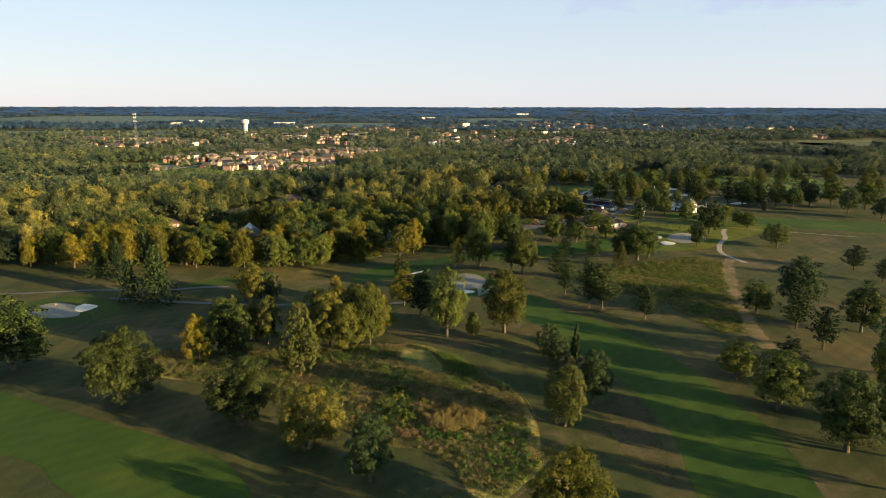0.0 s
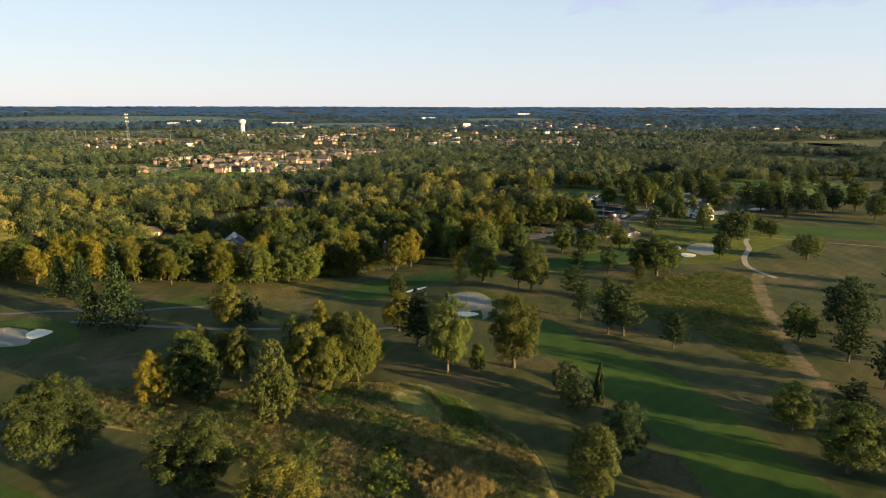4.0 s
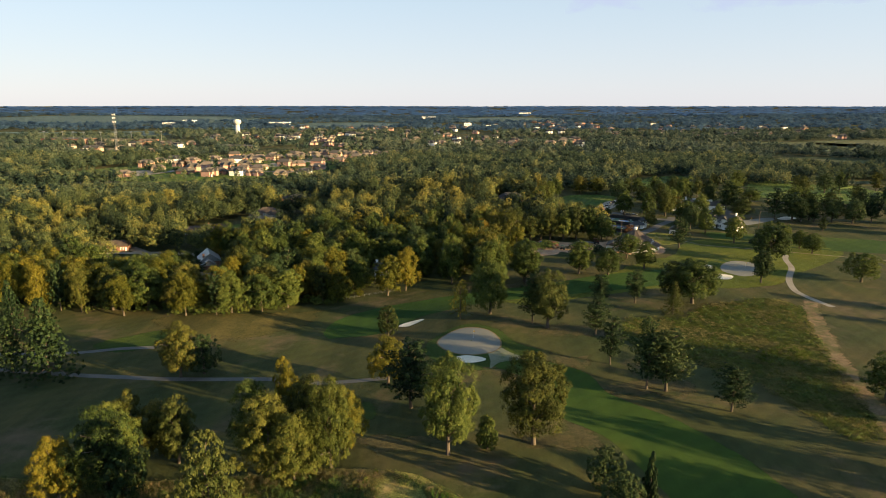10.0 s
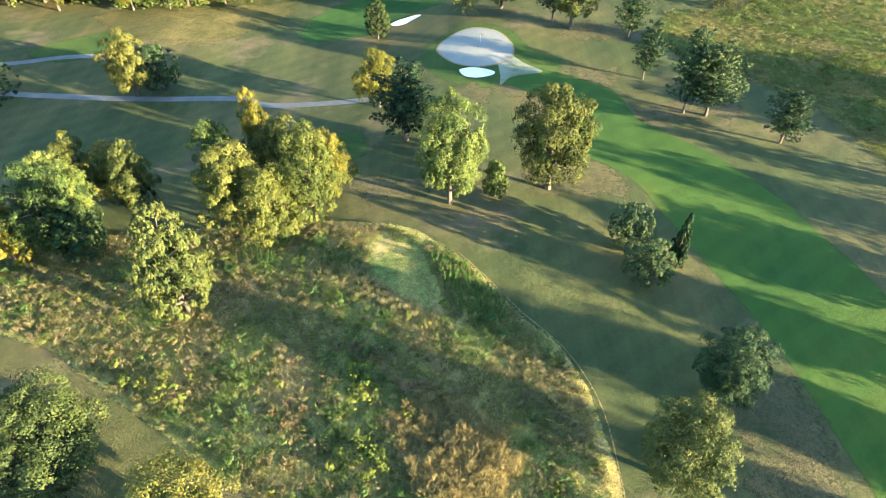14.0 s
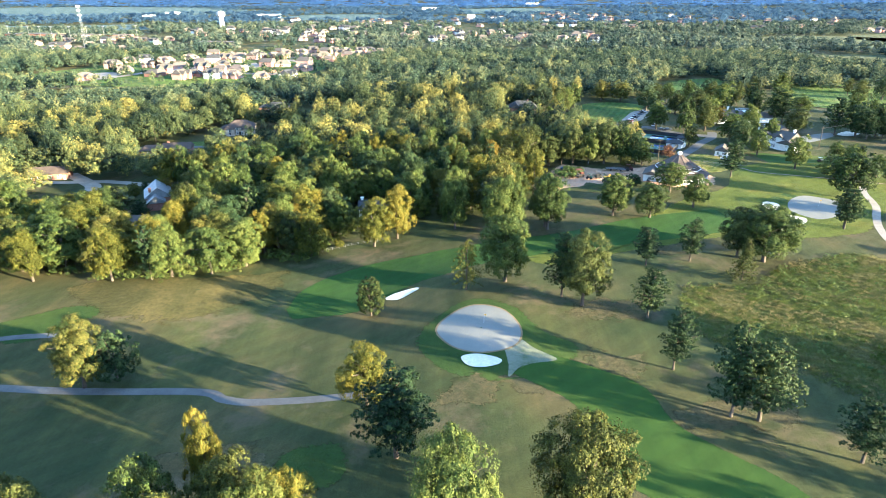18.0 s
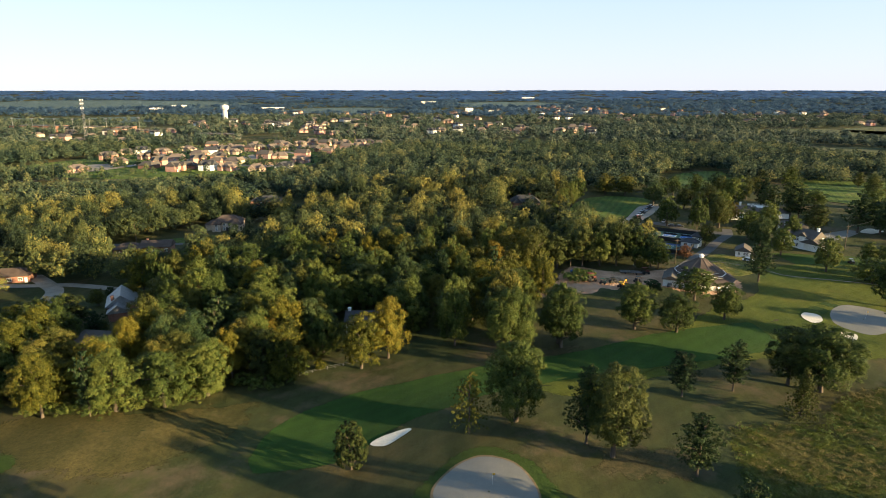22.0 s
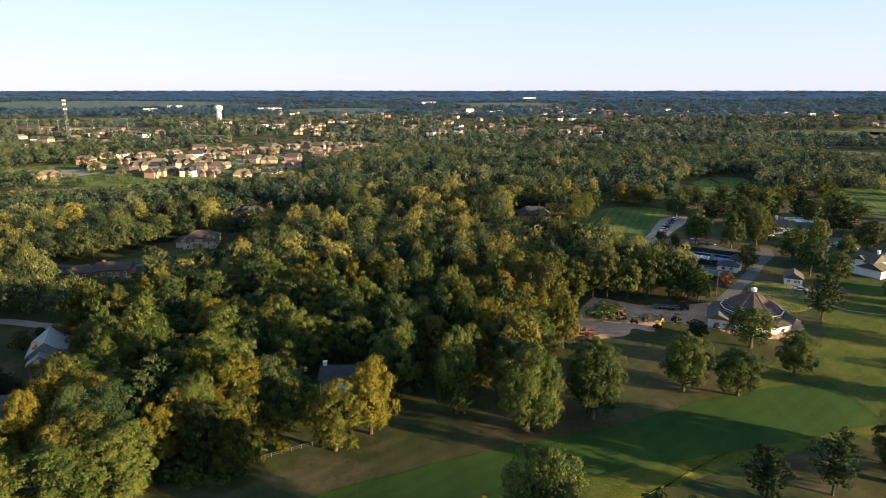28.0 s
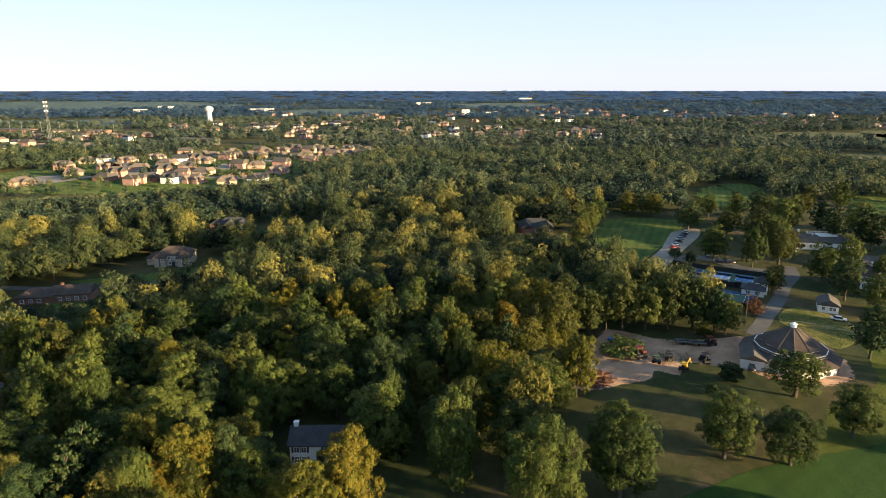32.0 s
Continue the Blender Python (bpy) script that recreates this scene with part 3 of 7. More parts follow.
for cx, cy, rx, ry in ((5, 222, 9, 6), (42, 256, 16, 7), (56, 216, 13, 7), (26, 190, 9, 9), (44, 130, 6, 20), (-27, 196, 12, 6), (66, 300, 16, 7), (30, 312, 14, 5), (-10, 187, 10, 5), (36, 232, 10, 7), (88, 324, 14, 5), (98, 250, 9, 6), (112, 274, 9, 5), (76, 262, 8, 4), (20, 226, 9, 4), (-40, 204, 16, 6)):
    blob("dry_grass_patch", [(cx + rx * math.cos(a) * (1 + 0.3 * math.sin(2.2 * a + cx)), cy + ry * math.sin(a) * (1 + 0.3 * math.cos(3 * a + cy))) for a in np.linspace(0, 6.28, 11)[:-1]], 0.025, DRY_PATCH, "worn dry tan grass fading into the rough", "grass", 10, 60, 2.0, int(cx) % 9)
blob("meadow", [(113, 406), (126, 417), (134, 402), (126, 386), (116, 380), (112, 393)], 0.03, MEADOW, "weedy green ground behind the round barn", "meadow", 8, 60, 1.2, 36)
track("meadow_border", [(2.4, 169), (11.3, 157), (18.3, 148.3), (21.7, 138), (21.7, 124), (20.2, 112), (13, 102)], 0.42, 0.07, STRAW, "thin trampled straw-coloured border between meadow and rough", "border", 60, 0.2)
track("dirt_track", [(141, 292), (134, 280), (121, 248), (110, 216), (104, 196), (100, 176)], 7.0, 0.05, DIRT, "worn tan dirt track through grass", "track", 60, 0.8)
track("cart_path", [(170, 362), (164, 352), (158, 336), (146, 316), (141, 303), (141, 294), (144, 282)], 2.6, 0.06, CONCRETE, "winding pale concrete cart path", "path", 60)
track("cart_path", [(-130, 230), (-98, 228), (-73, 227), (-50, 226.5), (-44, 223.5), (-38, 222), (-26, 222), (-15, 223)], 2.4, 0.06, ASPHALT, "grey asphalt cart path", "path", 60)
track("cart_path", [(-190, 231), (-176, 233), (-155, 237), (-144, 240), (-116, 243), (-101, 247), (-90, 248)], 2.2, 0.06, ASPHALT, "grey asphalt cart path along a bank", "path", 60)
track("cart_path", [(114.6, 403.6), (121.6, 399.8), (128.5, 394.3), (132.7, 387.4), (138, 381), (160, 374), (190, 362), (240, 340)], 1.3, 0.06, DIRT_PALE, "thin pale cart path beyond the barn", "path", 40)
track("road", [(97, 390), (103, 398), (112, 410), (125, 427), (135, 442), (146, 456), (152, 470)], 5.0, 0.06, ASPHALT, "narrow asphalt road past the barn", "road", 50)
track("road", [(90, 469), (104, 474), (116, 486), (124, 480), (132, 466), (150, 458)], 7.0, 0.06, ASPHALT, "grey asphalt access road by the courts", "road", 50)
track("road", [(-230, 455), (-195, 462), (-160, 462), (-118, 470), (-70, 492)], 5.0, 0.16, ASPHALT, "residential asphalt street among trees", "road", 50)
track("road", [(-175, 400), (-160, 386), (-150, 374), (-146, 352), (-150, 335)], 6.5, 0.16, CONCRETE, "pale concrete residential drive among trees", "road", 40)
track("road", [(-190, 384), (-168, 384), (-150, 386), (-128, 380)], 5.0, 0.18, CONCRETE, "pale concrete driveway among trees", "road", 40)
blob("car_park", [(92, 474), (100, 489), (108, 502), (118, 522), (128, 538), (142, 542), (136, 526), (124, 508), (112, 490), (102, 476)], 0.12, CONCRETE, "pale concrete car park beside a lawn", "car park", 8, 60, 0.3, 41)
blob("lawn", [(63, 480), (72, 512), (86, 546), (100, 568), (122, 574), (140, 560), (122, 524), (104, 497), (88, 474), (74, 467)], 0.03, LAWN, "striped mown green lawn", "lawn", 12, 80, 0.6, 43)
blob("gravel_yard", [(54, 399), (61, 394.5), (68, 389), (77.8, 387.5), (87, 388), (94, 388), (87, 365.4), (82.2, 367.5), (79, 374), (70.3, 371.5), (64.7, 363.2), (59.2, 366.5), (55.3, 361), (46.8, 359.2), (38.4, 357), (33.5, 362), (37, 370.4), (44, 377.8), (45, 384.4), (49, 391.0)], 0.045, GRAVEL, "tan gravel and dirt work yard beside the barn", "yard", 14, 110, 0.7, 45)
blob("barn_apron", [(97.6 + 16.3 * math.cos(a), 372 + 16.3 * math.sin(a)) for a in np.linspace(0, 6.28, 17)[:-1]], 0.04, GRAVEL, "worn tan ground round the barn", "yard", 8, 70, 0.8, 46)
blob("lawn", [(-150, 442), (-110, 456), (-95, 452), (-108, 432), (-140, 430)], 0.05, LAWN, "shaded residential back lawn", "lawn", 8, 60, 0.6, 47)
blob("lawn", [(-160, 472), (-130, 486), (-88, 498), (-90, 478), (-130, 468)], 0.05, LAWN, "striped front lawn of a house", "lawn", 8, 60, 0.6, 48)
blob("lawn", [(-104, 560), (-84, 580), (-62, 574), (-76, 552)], 0.05, LAWN, "striped sunny front lawn", "lawn", 8, 60, 0.6, 49)

# open land far off
for o, lab in (([(-420, 690), (-360, 830), (-320, 900), (-230, 1010), (-110, 1030), (-70, 930), (-120, 780), (-150, 680), (-260, 668), (-350, 672)], "grassy plots of a housing estate"),):
    blob("estate_lawn", o, 0.25, LAWN, lab, "lawn", 14, 90, 4, 51)
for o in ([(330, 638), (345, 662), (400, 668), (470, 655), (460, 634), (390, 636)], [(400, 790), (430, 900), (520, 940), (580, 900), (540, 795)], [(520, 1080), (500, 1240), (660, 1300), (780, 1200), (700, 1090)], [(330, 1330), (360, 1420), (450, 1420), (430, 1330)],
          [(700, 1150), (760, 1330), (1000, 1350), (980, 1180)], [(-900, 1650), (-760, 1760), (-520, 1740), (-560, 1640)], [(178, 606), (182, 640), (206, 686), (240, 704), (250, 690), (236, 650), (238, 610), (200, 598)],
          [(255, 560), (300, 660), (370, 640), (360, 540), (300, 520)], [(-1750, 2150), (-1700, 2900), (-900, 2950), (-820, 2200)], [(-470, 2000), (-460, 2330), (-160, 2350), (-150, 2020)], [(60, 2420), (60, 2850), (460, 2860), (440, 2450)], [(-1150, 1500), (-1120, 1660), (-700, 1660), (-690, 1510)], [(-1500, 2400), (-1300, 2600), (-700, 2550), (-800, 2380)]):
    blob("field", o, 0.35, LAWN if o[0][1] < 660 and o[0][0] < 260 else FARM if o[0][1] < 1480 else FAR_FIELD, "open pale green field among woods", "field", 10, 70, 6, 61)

# ---- trees ----
def leaf_cloud(rng, centres, radii, count, size, flat=1.0, up=0.0, jitter=0.3, twigs=0, hub=None):
    """Leaves round bough centres; each bough is a cluster of twigs, most of them away from the crown's hub, and each twig
    carries outward-facing leaves. Returns vertices, triangles and a tone for each vertex."""
    out = None
    if twigs:
        n = len(centres) * twigs
        out = rng.normal(size=(n, 3))
        out[:, 2] = np.where(out[:, 2] < -0.6, -out[:, 2], out[:, 2])
        out /= np.linalg.norm(out, axis=1)[:, None]
        if hub is not None:
            away = centres - np.array(hub)
            away /= np.linalg.norm(away, axis=1)[:, None] + 1e-6
            out = out + np.repeat(away, twigs, 0) * 0.75
            out /= np.linalg.norm(out, axis=1)[:, None] + 1e-6
        big = np.repeat(radii, twigs)
        centres = np.repeat(centres, twigs, 0) + out * (big * rng.uniform(0.68, 1.12, n))[:, None] * np.array((1, 1, flat))
        radii = big * rng.uniform(0.20, 0.42, n)
    n = len(centres) * count
    tone = np.repeat(rng.random(len(centres)), count)
    c = np.repeat(centres, count, 0)
    r = np.repeat(radii, count)[:, None]
    d = rng.normal(size=(n, 3))
    d /= np.linalg.norm(d, axis=1)[:, None]
    if out is not None:
        d = d + np.repeat(out, count, 0) * 0.5
        d /= np.linalg.norm(d, axis=1)[:, None] + 1e-6
    pos = c + d * r * rng.uniform(0.45, 1.06, (n, 1)) * np.array((1, 1, flat))
    nor = d + rng.normal(size=(n, 3)) * jitter + np.array((0, 0, up))
    if out is not None:
        nor = nor * 0.6 + np.repeat(out, count, 0) * 0.55
    nor /= np.linalg.norm(nor, axis=1)[:, None]
    side = np.cross(nor, rng.normal(size=(n, 3)))
    side /= np.linalg.norm(side, axis=1)[:, None]
    fore = np.cross(nor, side)
    s = size * rng.uniform(0.55, 1.3, (n, 1))
    side, fore = side * s, fore * s * rng.uniform(0.6, 1.0, (n, 1))
    v = np.stack([pos - side - fore * 0.5, pos + side - fore * 0.5 + nor * s * 0.2, pos + fore], 1)
    return v.reshape(-1, 3), np.arange(3 * n).reshape(-1, 3), np.repeat(tone, 3)


def toned(me, values):
    """Gives a leaf mesh its twig-by-twig tone."""
    a = me.attributes.new("tone", "FLOAT", "POINT")
    a.data.foreach_set("value", np.asarray(values, np.float32).ravel())
    return me


def inner_leaves(rng, kind, count=70, size=0.075):
    """The dense foliage inside a crown; callers tone it darkest, painting its shade."""
    if kind in ("larch", "cedar"):
        return np.zeros((0, 3)), np.zeros((0, 3), int), np.zeros(0)
    d = rng.normal(size=(count, 3))
    d *= (rng.uniform(0.2, 1.0, count) ** 0.4 / np.linalg.norm(d, axis=1))[:, None]
    if kind in ("pine", "spruce"):
        d *= np.array((0.6, 0.6, 1.2)) * np.array((1, 1, 1))
        d[:, :2] *= (0.95 - d[:, 2:] * 0.7)
    return leaf_cloud(rng, d * np.array((0.27, 0.27, 0.30)) + np.array((0, 0, 0.5)), np.full(count, 0.02), 1, size, 1.0, 0.0, 1.0)


def boughs(rng, kind, n):
    """Bough centres and radii of a crown in a tree of height 1 and width 1 (its own scale makes it real)."""
    if kind in ("pine", "larch", "spruce"):
        tiers, per, rise = {"pine": (9, 5, 0.22), "larch": (13, 5, -0.22), "spruce": (24, 9, -0.20)}[kind]
        c, r = [], []
        for k in range(tiers):
            u = (k + rng.uniform(0.0, 0.4)) / tiers
            z = 0.06 + 0.92 * u if kind == "spruce" else 0.20 + 0.76 * u
            reach = 0.47 * (1 - u) ** 0.85 + 0.02 if kind == "spruce" else np.interp(u, [0, 0.25, 0.6, 1], [0.36, 0.43, 0.36, 0.10])
            for j in range(per if u < 0.8 else per - 2):
                a = 6.283 * (j + 0.6 * rng.random()) / per + 1.1 * k
                q = reach * (rng.uniform(0.8, 1.08) if kind == "spruce" else rng.uniform(0.58, 1.22))
                for f in (0.4, 0.72, 1.0) if kind != "pine" else (0.35, 0.6, 0.82, 1.0):
                    c.append((np.cos(a) * q * f, np.sin(a) * q * f, z + rise * q * f * (f if kind == "pine" else 1) + rng.normal(0, 0.008)))
                    r.append((0.150 - 0.092 * f if kind == "pine" else 0.085 - 0.025 * f) * (0.6 + 0.5 * reach / 0.43) * rng.uniform(0.75, 1.2))
        return np.array(c), np.array(r)
    if kind == "cedar":
        z = np.sort(rng.uniform(0.06, 0.97, n))
        a, q = rng.uniform(0, 6.283, n), np.interp(z, [0, 0.35, 1], [0.30, 0.34, 0.02]) * rng.uniform(0.5, 1.0, n)
        return np.stack([np.cos(a) * q, np.sin(a) * q, z], 1), np.interp(z, [0, 1], [0.16, 0.06])
    # foot and widest height of the crown, slimming towards the top, raggedness
    low, mid, slim, ragged = {"oak": (0.09, 0.47, 0.12, 0.22), "maple": (0.07, 0.45, 0.20, 0.24), "dark": (0.02, 0.45, 0.10, 0.07), "poplar": (0.04, 0.45, 0.32, 0.26), "pinebig": (0.04, 0.38, 0.42, 0.06), "shrub": (0.0, 0.36, 0.10, 0.20)}[kind]
    k = np.arange(n) + 0.5
    up = 1 - 1.80 * k / n
    ring = np.sqrt(1 - np.minimum(up * up, 1))
    turn = 2.39996 * k + rng.uniform(0, 6.28) + rng.normal(0, 0.25, n)
    lean = 1 + 0.13 * np.sin(turn * 2 + rng.uniform(0, 6)) + 0.09 * np.sin(turn * 3 + rng.uniform(0, 6))
    push = rng.uniform(1 - 2.2 * ragged, 1.0 + 0.3 * ragged, n)
    size = rng.uniform(0.62, 1.40, n) * 0.122 * (40 / n) ** 0.42 * (0.75 if kind in ("dark", "pinebig") else 1)
    width = ((0.53 if kind in ("maple", "poplar") else 0.48) - size) * lean * np.where(up > 0, 1 - slim * up, 1 + 0.10 * up)
    c = np.stack([np.cos(turn) * ring * width * push, np.sin(turn) * ring * width * push, mid + up * np.where(up > 0, 0.97 - mid, mid - low) * (push * 0.6 + 0.4) * (1 - size * 0.8)], 1)
    inner = c[::4] * np.array((0.5, 0.5, 0.6)) + np.array((0, 0, mid * 0.4))
    return np.concatenate([c, inner]), np.concatenate([size, size[::4] * 1.3])


def crown_mesh(name, kind, seed, n, twigs, count, size):
    rng = np.random.default_rng(seed)
    c, r = boughs(rng, kind, n)
    flat = {"pine": 0.32, "larch": 0.5, "spruce": 0.34}.get(kind, 0.85)
    v, f, tone = leaf_cloud(rng, c, r, count, size, flat, 0.5 if kind == "pine" else 0.2, 0.5, twigs, None if kind in ("pine", "larch", "spruce", "cedar") else (0, 0, 0.42))
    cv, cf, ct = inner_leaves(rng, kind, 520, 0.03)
    # ct * 0: inner leaves take the lowest tone, crown shade put into colour
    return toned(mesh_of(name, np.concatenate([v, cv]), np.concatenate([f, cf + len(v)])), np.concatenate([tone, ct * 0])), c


def trunk_mesh(name, kind, seed, ends):
    """A tapered trunk with limbs that reach into the crown; height 1, width 1."""
    rng = random.Random(seed)
    bm = bmesh.new()
    top = 0.92 if kind in ("pine", "spruce", "cedar", "larch") else 0.62
    base = 0.028 if kind in ("oak", "maple", "dark") else 0.022
    pts = [Vector((rng.uniform(-0.012, 0.012) * k, rng.uniform(-0.012, 0.012) * k, top * k / 4)) for k in range(5)]
    pts[0].z = -0.03
    for k in range(4):
        rod(bm, pts[k], pts[k + 1] + Vector((0, 0, 0.01)), base * (1 - 0.2 * k) * (1.35 if k == 0 else 1), base * (0.82 - 0.2 * k), 8)
    order = sorted(range(len(ends)), key=lambda i: rng.random())[:9]
    for i in order:
        e = Vector(ends[i])
        s = Vector((0, 0, max(0.12, min(top * 0.95, e.z - 0.16))))
        rod(bm, s, s.lerp(e, 0.5) + Vector((0, 0, 0.02)), 0.012, 0.008, 5)
        rod(bm, s.lerp(e, 0.5) + Vector((0, 0, 0.02)), e, 0.008, 0.003, 5)
    me = bpy.data.meshes.new(name)
    bm.to_mesh(me)
    bm.free()
    me.materials.append(BARK)
    return me


TREE_NAMES = {"oak": "oak_tree", "maple": "maple_tree", "poplar": "poplar_tree", "dark": "holly_tree", "pine": "pine_tree", "pinebig": "hornbeam_tree", "spruce": "spruce_tree", "cedar": "cedar_tree", "larch": "larch_tree", "shrub": "shrub"}
# boughs, twigs on each, leaves on each twig, leaf size
DETAIL = {"close": {"oak": (52, 30, 22, 0.0086), "maple": (46, 28, 20, 0.0100), "poplar": (44, 28, 20, 0.0100), "dark": (90, 18, 16, 0.0110), "pine": (0, 9, 18, 0.0100), "pinebig": (110, 17, 15, 0.0100), "spruce": (0, 1, 30, 0.0135), "cedar": (80, 6, 30, 0.028), "larch": (0, 5, 30, 0.0085), "shrub": (28, 18, 16, 0.020)},
          "near": {"oak": (42, 17, 12, 0.0160), "maple": (38, 17, 12, 0.0170), "poplar": (38, 17, 12, 0.0170), "dark": (60, 12, 12, 0.0170), "pine": (0, 5, 13, 0.0165), "pinebig": (70, 12, 12, 0.0170), "spruce": (0, 1, 20, 0.018), "cedar": (60, 5, 14, 0.045), "larch": (0, 2, 10, 0.022), "shrub": (20, 12, 12, 0.035)},
          "wood": {"oak": (44, 28, 18, 0.0100), "maple": (40, 28, 18, 0.0106), "poplar": (40, 28, 18, 0.0106), "pine": (0, 5, 14, 0.0150)},
          "edge": {"oak": (36, 20, 12, 0.0142), "maple": (34, 20, 12, 0.0150), "poplar": (34, 20, 12, 0.0150), "pine": (0, 4, 10, 0.021), "spruce": (0, 1, 12, 0.026)}}
PROTO = {}


def proto(kind, level, variant):
    key = (kind, level, variant)
    if key not in PROTO:
        n, twigs, count, size = DETAIL[level][kind]
        seed = sum(map(ord, kind + level)) * 10 + variant
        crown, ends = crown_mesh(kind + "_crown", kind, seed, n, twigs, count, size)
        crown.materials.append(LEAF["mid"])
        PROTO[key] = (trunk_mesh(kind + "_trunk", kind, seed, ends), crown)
    return PROTO[key]


SHADES = {"mid": "green", "dark": "dark green", "light": "light green", "olive": "olive green", "yellow": "yellow-green", "pale": "pale silvery green", "brown": "rusty brown", "gold": "golden"}


def plant(kind, shade, x, y, h, w, level="near", variant=0, turn=0.0, group="", where="standing on golf-course grass"):
    """One tree: an Empty at its foot, with a trunk and a crown."""
    trunk, crown = proto(kind, level, variant)
    name = TREE_NAMES[kind]
    z = float(ground_height(x, y))
    size = "tall" if h > 18 else "small" if h < 10 else "broad" if w > 0.95 * h else "medium-sized"
    word = "shrub" if kind == "shrub" else "tree"
    ob = thing(name, Matrix.Translation((x, y, z)) @ Matrix.Rotation(turn, 4, "Z") @ Matrix.Diagonal((w, w, h, 1)), f"{size} {SHADES[shade]} {name.replace('_tree', '')} {word if kind != 'shrub' else ''} {where}".replace("  ", " "), word, group)
    part("trunk", trunk, None, ob)
    c = part("crown", crown, None, ob, SHADES[shade] + " leafy crown")
    c.material_slots[0].link = "OBJECT"
    c.material_slots[0].material = LEAF[shade]
    return ob


def plant_rows(text, first):
    """Free-standing trees of the course. A row: kind, leaf colour, x, y, height, width."""
    for k, line in enumerate(text.strip().splitlines(), first):
        kind, shade, *nums = line.split()
        tx, ty, th, tw = map(float, nums)
        plant(kind, shade, tx, ty, th, tw, "close" if ty < 335 and abs(tx - 5) < 95 else "near", k % 2, k * 2.4, "trees on the golf course")


plant_rows("""
oak mid 1.1 181.6 22.6 15.0
pine dark -7.8 203.6 18.4 16.4
maple yellow -14.7 219.0 14.1 10.8
oak light 19.6 186.3 22.4 17.2
shrub mid 9.4 183.7 8.8 5.7
poplar pale -22.8 178.0 19.8 13.4
poplar pale -34.7 175.9 17.8 14.4
maple yellow -34.8 192.6 18.8 7.4
maple mid -39.9 183.9 18.5 10.5
maple light -67.6 185.4 15.2 9.0
maple mid -64.2 170.3 19.2 13.5
maple olive -55.6 182.2 15.8 10.2
pinebig olive -39.4 156.8 21.9 13.1
maple yellow -71.8 167.7 14.8 9.7
dark dark -60.3 169.4 11.4 9.6
maple mid -66.0 178.0 16.0 12.0
maple light -60.5 186.0 13.5 11.0
poplar pale -29.0 173.0 15.5 12.0
poplar light -28.5 184.0 18.0 12.5
poplar yellow -21.0 184.5 15.0 10.0
oak olive -47.2 130.0 17.0 19.9
oak light -29.2 120.2 14.5 18.3
oak dark -14.8 107.8 14.1 11.6
oak olive -80.4 140.2 21.2 20.4
oak mid -121.6 160.9 20.9 25.2
""", 0)
plant_rows("""
oak yellow 21.6 92.8 16.5 17.2
dark dark 31.0 170.8 9.5 7.8
dark dark 32.1 162.5 9.6 8.6
cedar dark 38.5 167.1 10.7 3.7
oak dark 37.3 141.2 14.4 11.2
oak olive 28.2 129.9 16.7 12.5
oak mid 80.4 155.8 11.7 13.9
pine dark 95.4 157.7 11.7 11.4
oak mid 83.0 138.8 15.7 16.9
oak mid 87.8 119.7 19.6 17.5
oak dark 130.4 214.4 19.7 20.2
oak mid 112.7 209.9 12.4 14.5
pine dark 118.0 193.7 14.9 12.3
pine dark 116.2 175.8 14.7 10.5
oak mid 138.0 190.9 16.7 16.1
pine dark 187.0 269.9 12.1 12.4
pine dark 186.3 249.8 10.4 10.1
oak mid 175.4 314.4 13.3 17.2
oak mid 184.5 365.3 10.4 12.2
pine dark 132.7 313.5 14.7 10.0
""", 20)
plant_rows("""
oak mid 164.7 373.0 9.9 18.4
oak mid 182.5 390.0 11.0 10.7
pine dark 70.4 203.3 13.0 10.9
pine dark 47.8 230.1 15.0 8.7
pine dark 53.5 215.3 20.4 11.3
pine dark 58.2 214.2 17.9 14.8
pine dark 48.5 250.5 13.4 10.1
pine dark 58.6 284.8 12.5 9.7
pine dark 72.3 287.5 14.1 9.3
pine dark 29.9 261.3 18.0 11.0
oak olive 34.3 257.0 20.0 15.6
oak mid 16.4 270.2 20.6 16.6
oak mid 34.4 318.2 18.8 14.8
oak olive 18.8 324.1 17.5 17.0
larch pale 6.0 266.1 15.3 9.0
oak mid 93.7 286.9 18.1 21.1
oak olive 87.5 290.5 15.5 14.5
oak mid 100.6 291.9 13.6 12.8
spruce olive 82.1 275.0 12.6 9.0
oak mid 152.7 345.3 19.4 19.1
""", 40)
plant_rows("""
pine dark 132.2 312.1 14.6 10.8
dark olive -18.1 256.8 10.7 8.3
maple light -74.6 228.4 16.9 12.5
dark dark -68.7 230.6 12.3 10.0
spruce dark -152.1 261.4 16.4 14.5
spruce dark -140.2 256.0 19.6 10.3
spruce dark -121.8 228.2 17.6 10.1
spruce dark -110.8 226.8 23.6 17.8
oak mid 59.8 327.3 15.2 15.0
oak mid 71.8 324.5 13.2 13.9
oak mid 90.4 333.7 12.5 12.0
oak mid 87.7 351.1 12.5 15.0
shrub dark 76.1 360.0 5.2 6.9
shrub dark 68.4 353.4 2.9 4.0
pine dark 120.5 372.6 16.4 13.0
oak mid 19.2 311.1 21.8 16.7
oak mid 34.8 315.5 19.0 16.3
poplar light 20.1 336.5 20.5 15.0
poplar yellow 35.2 354.5 17.8 11.3
maple yellow -22.6 306.9 17.0 14.2
""", 60)
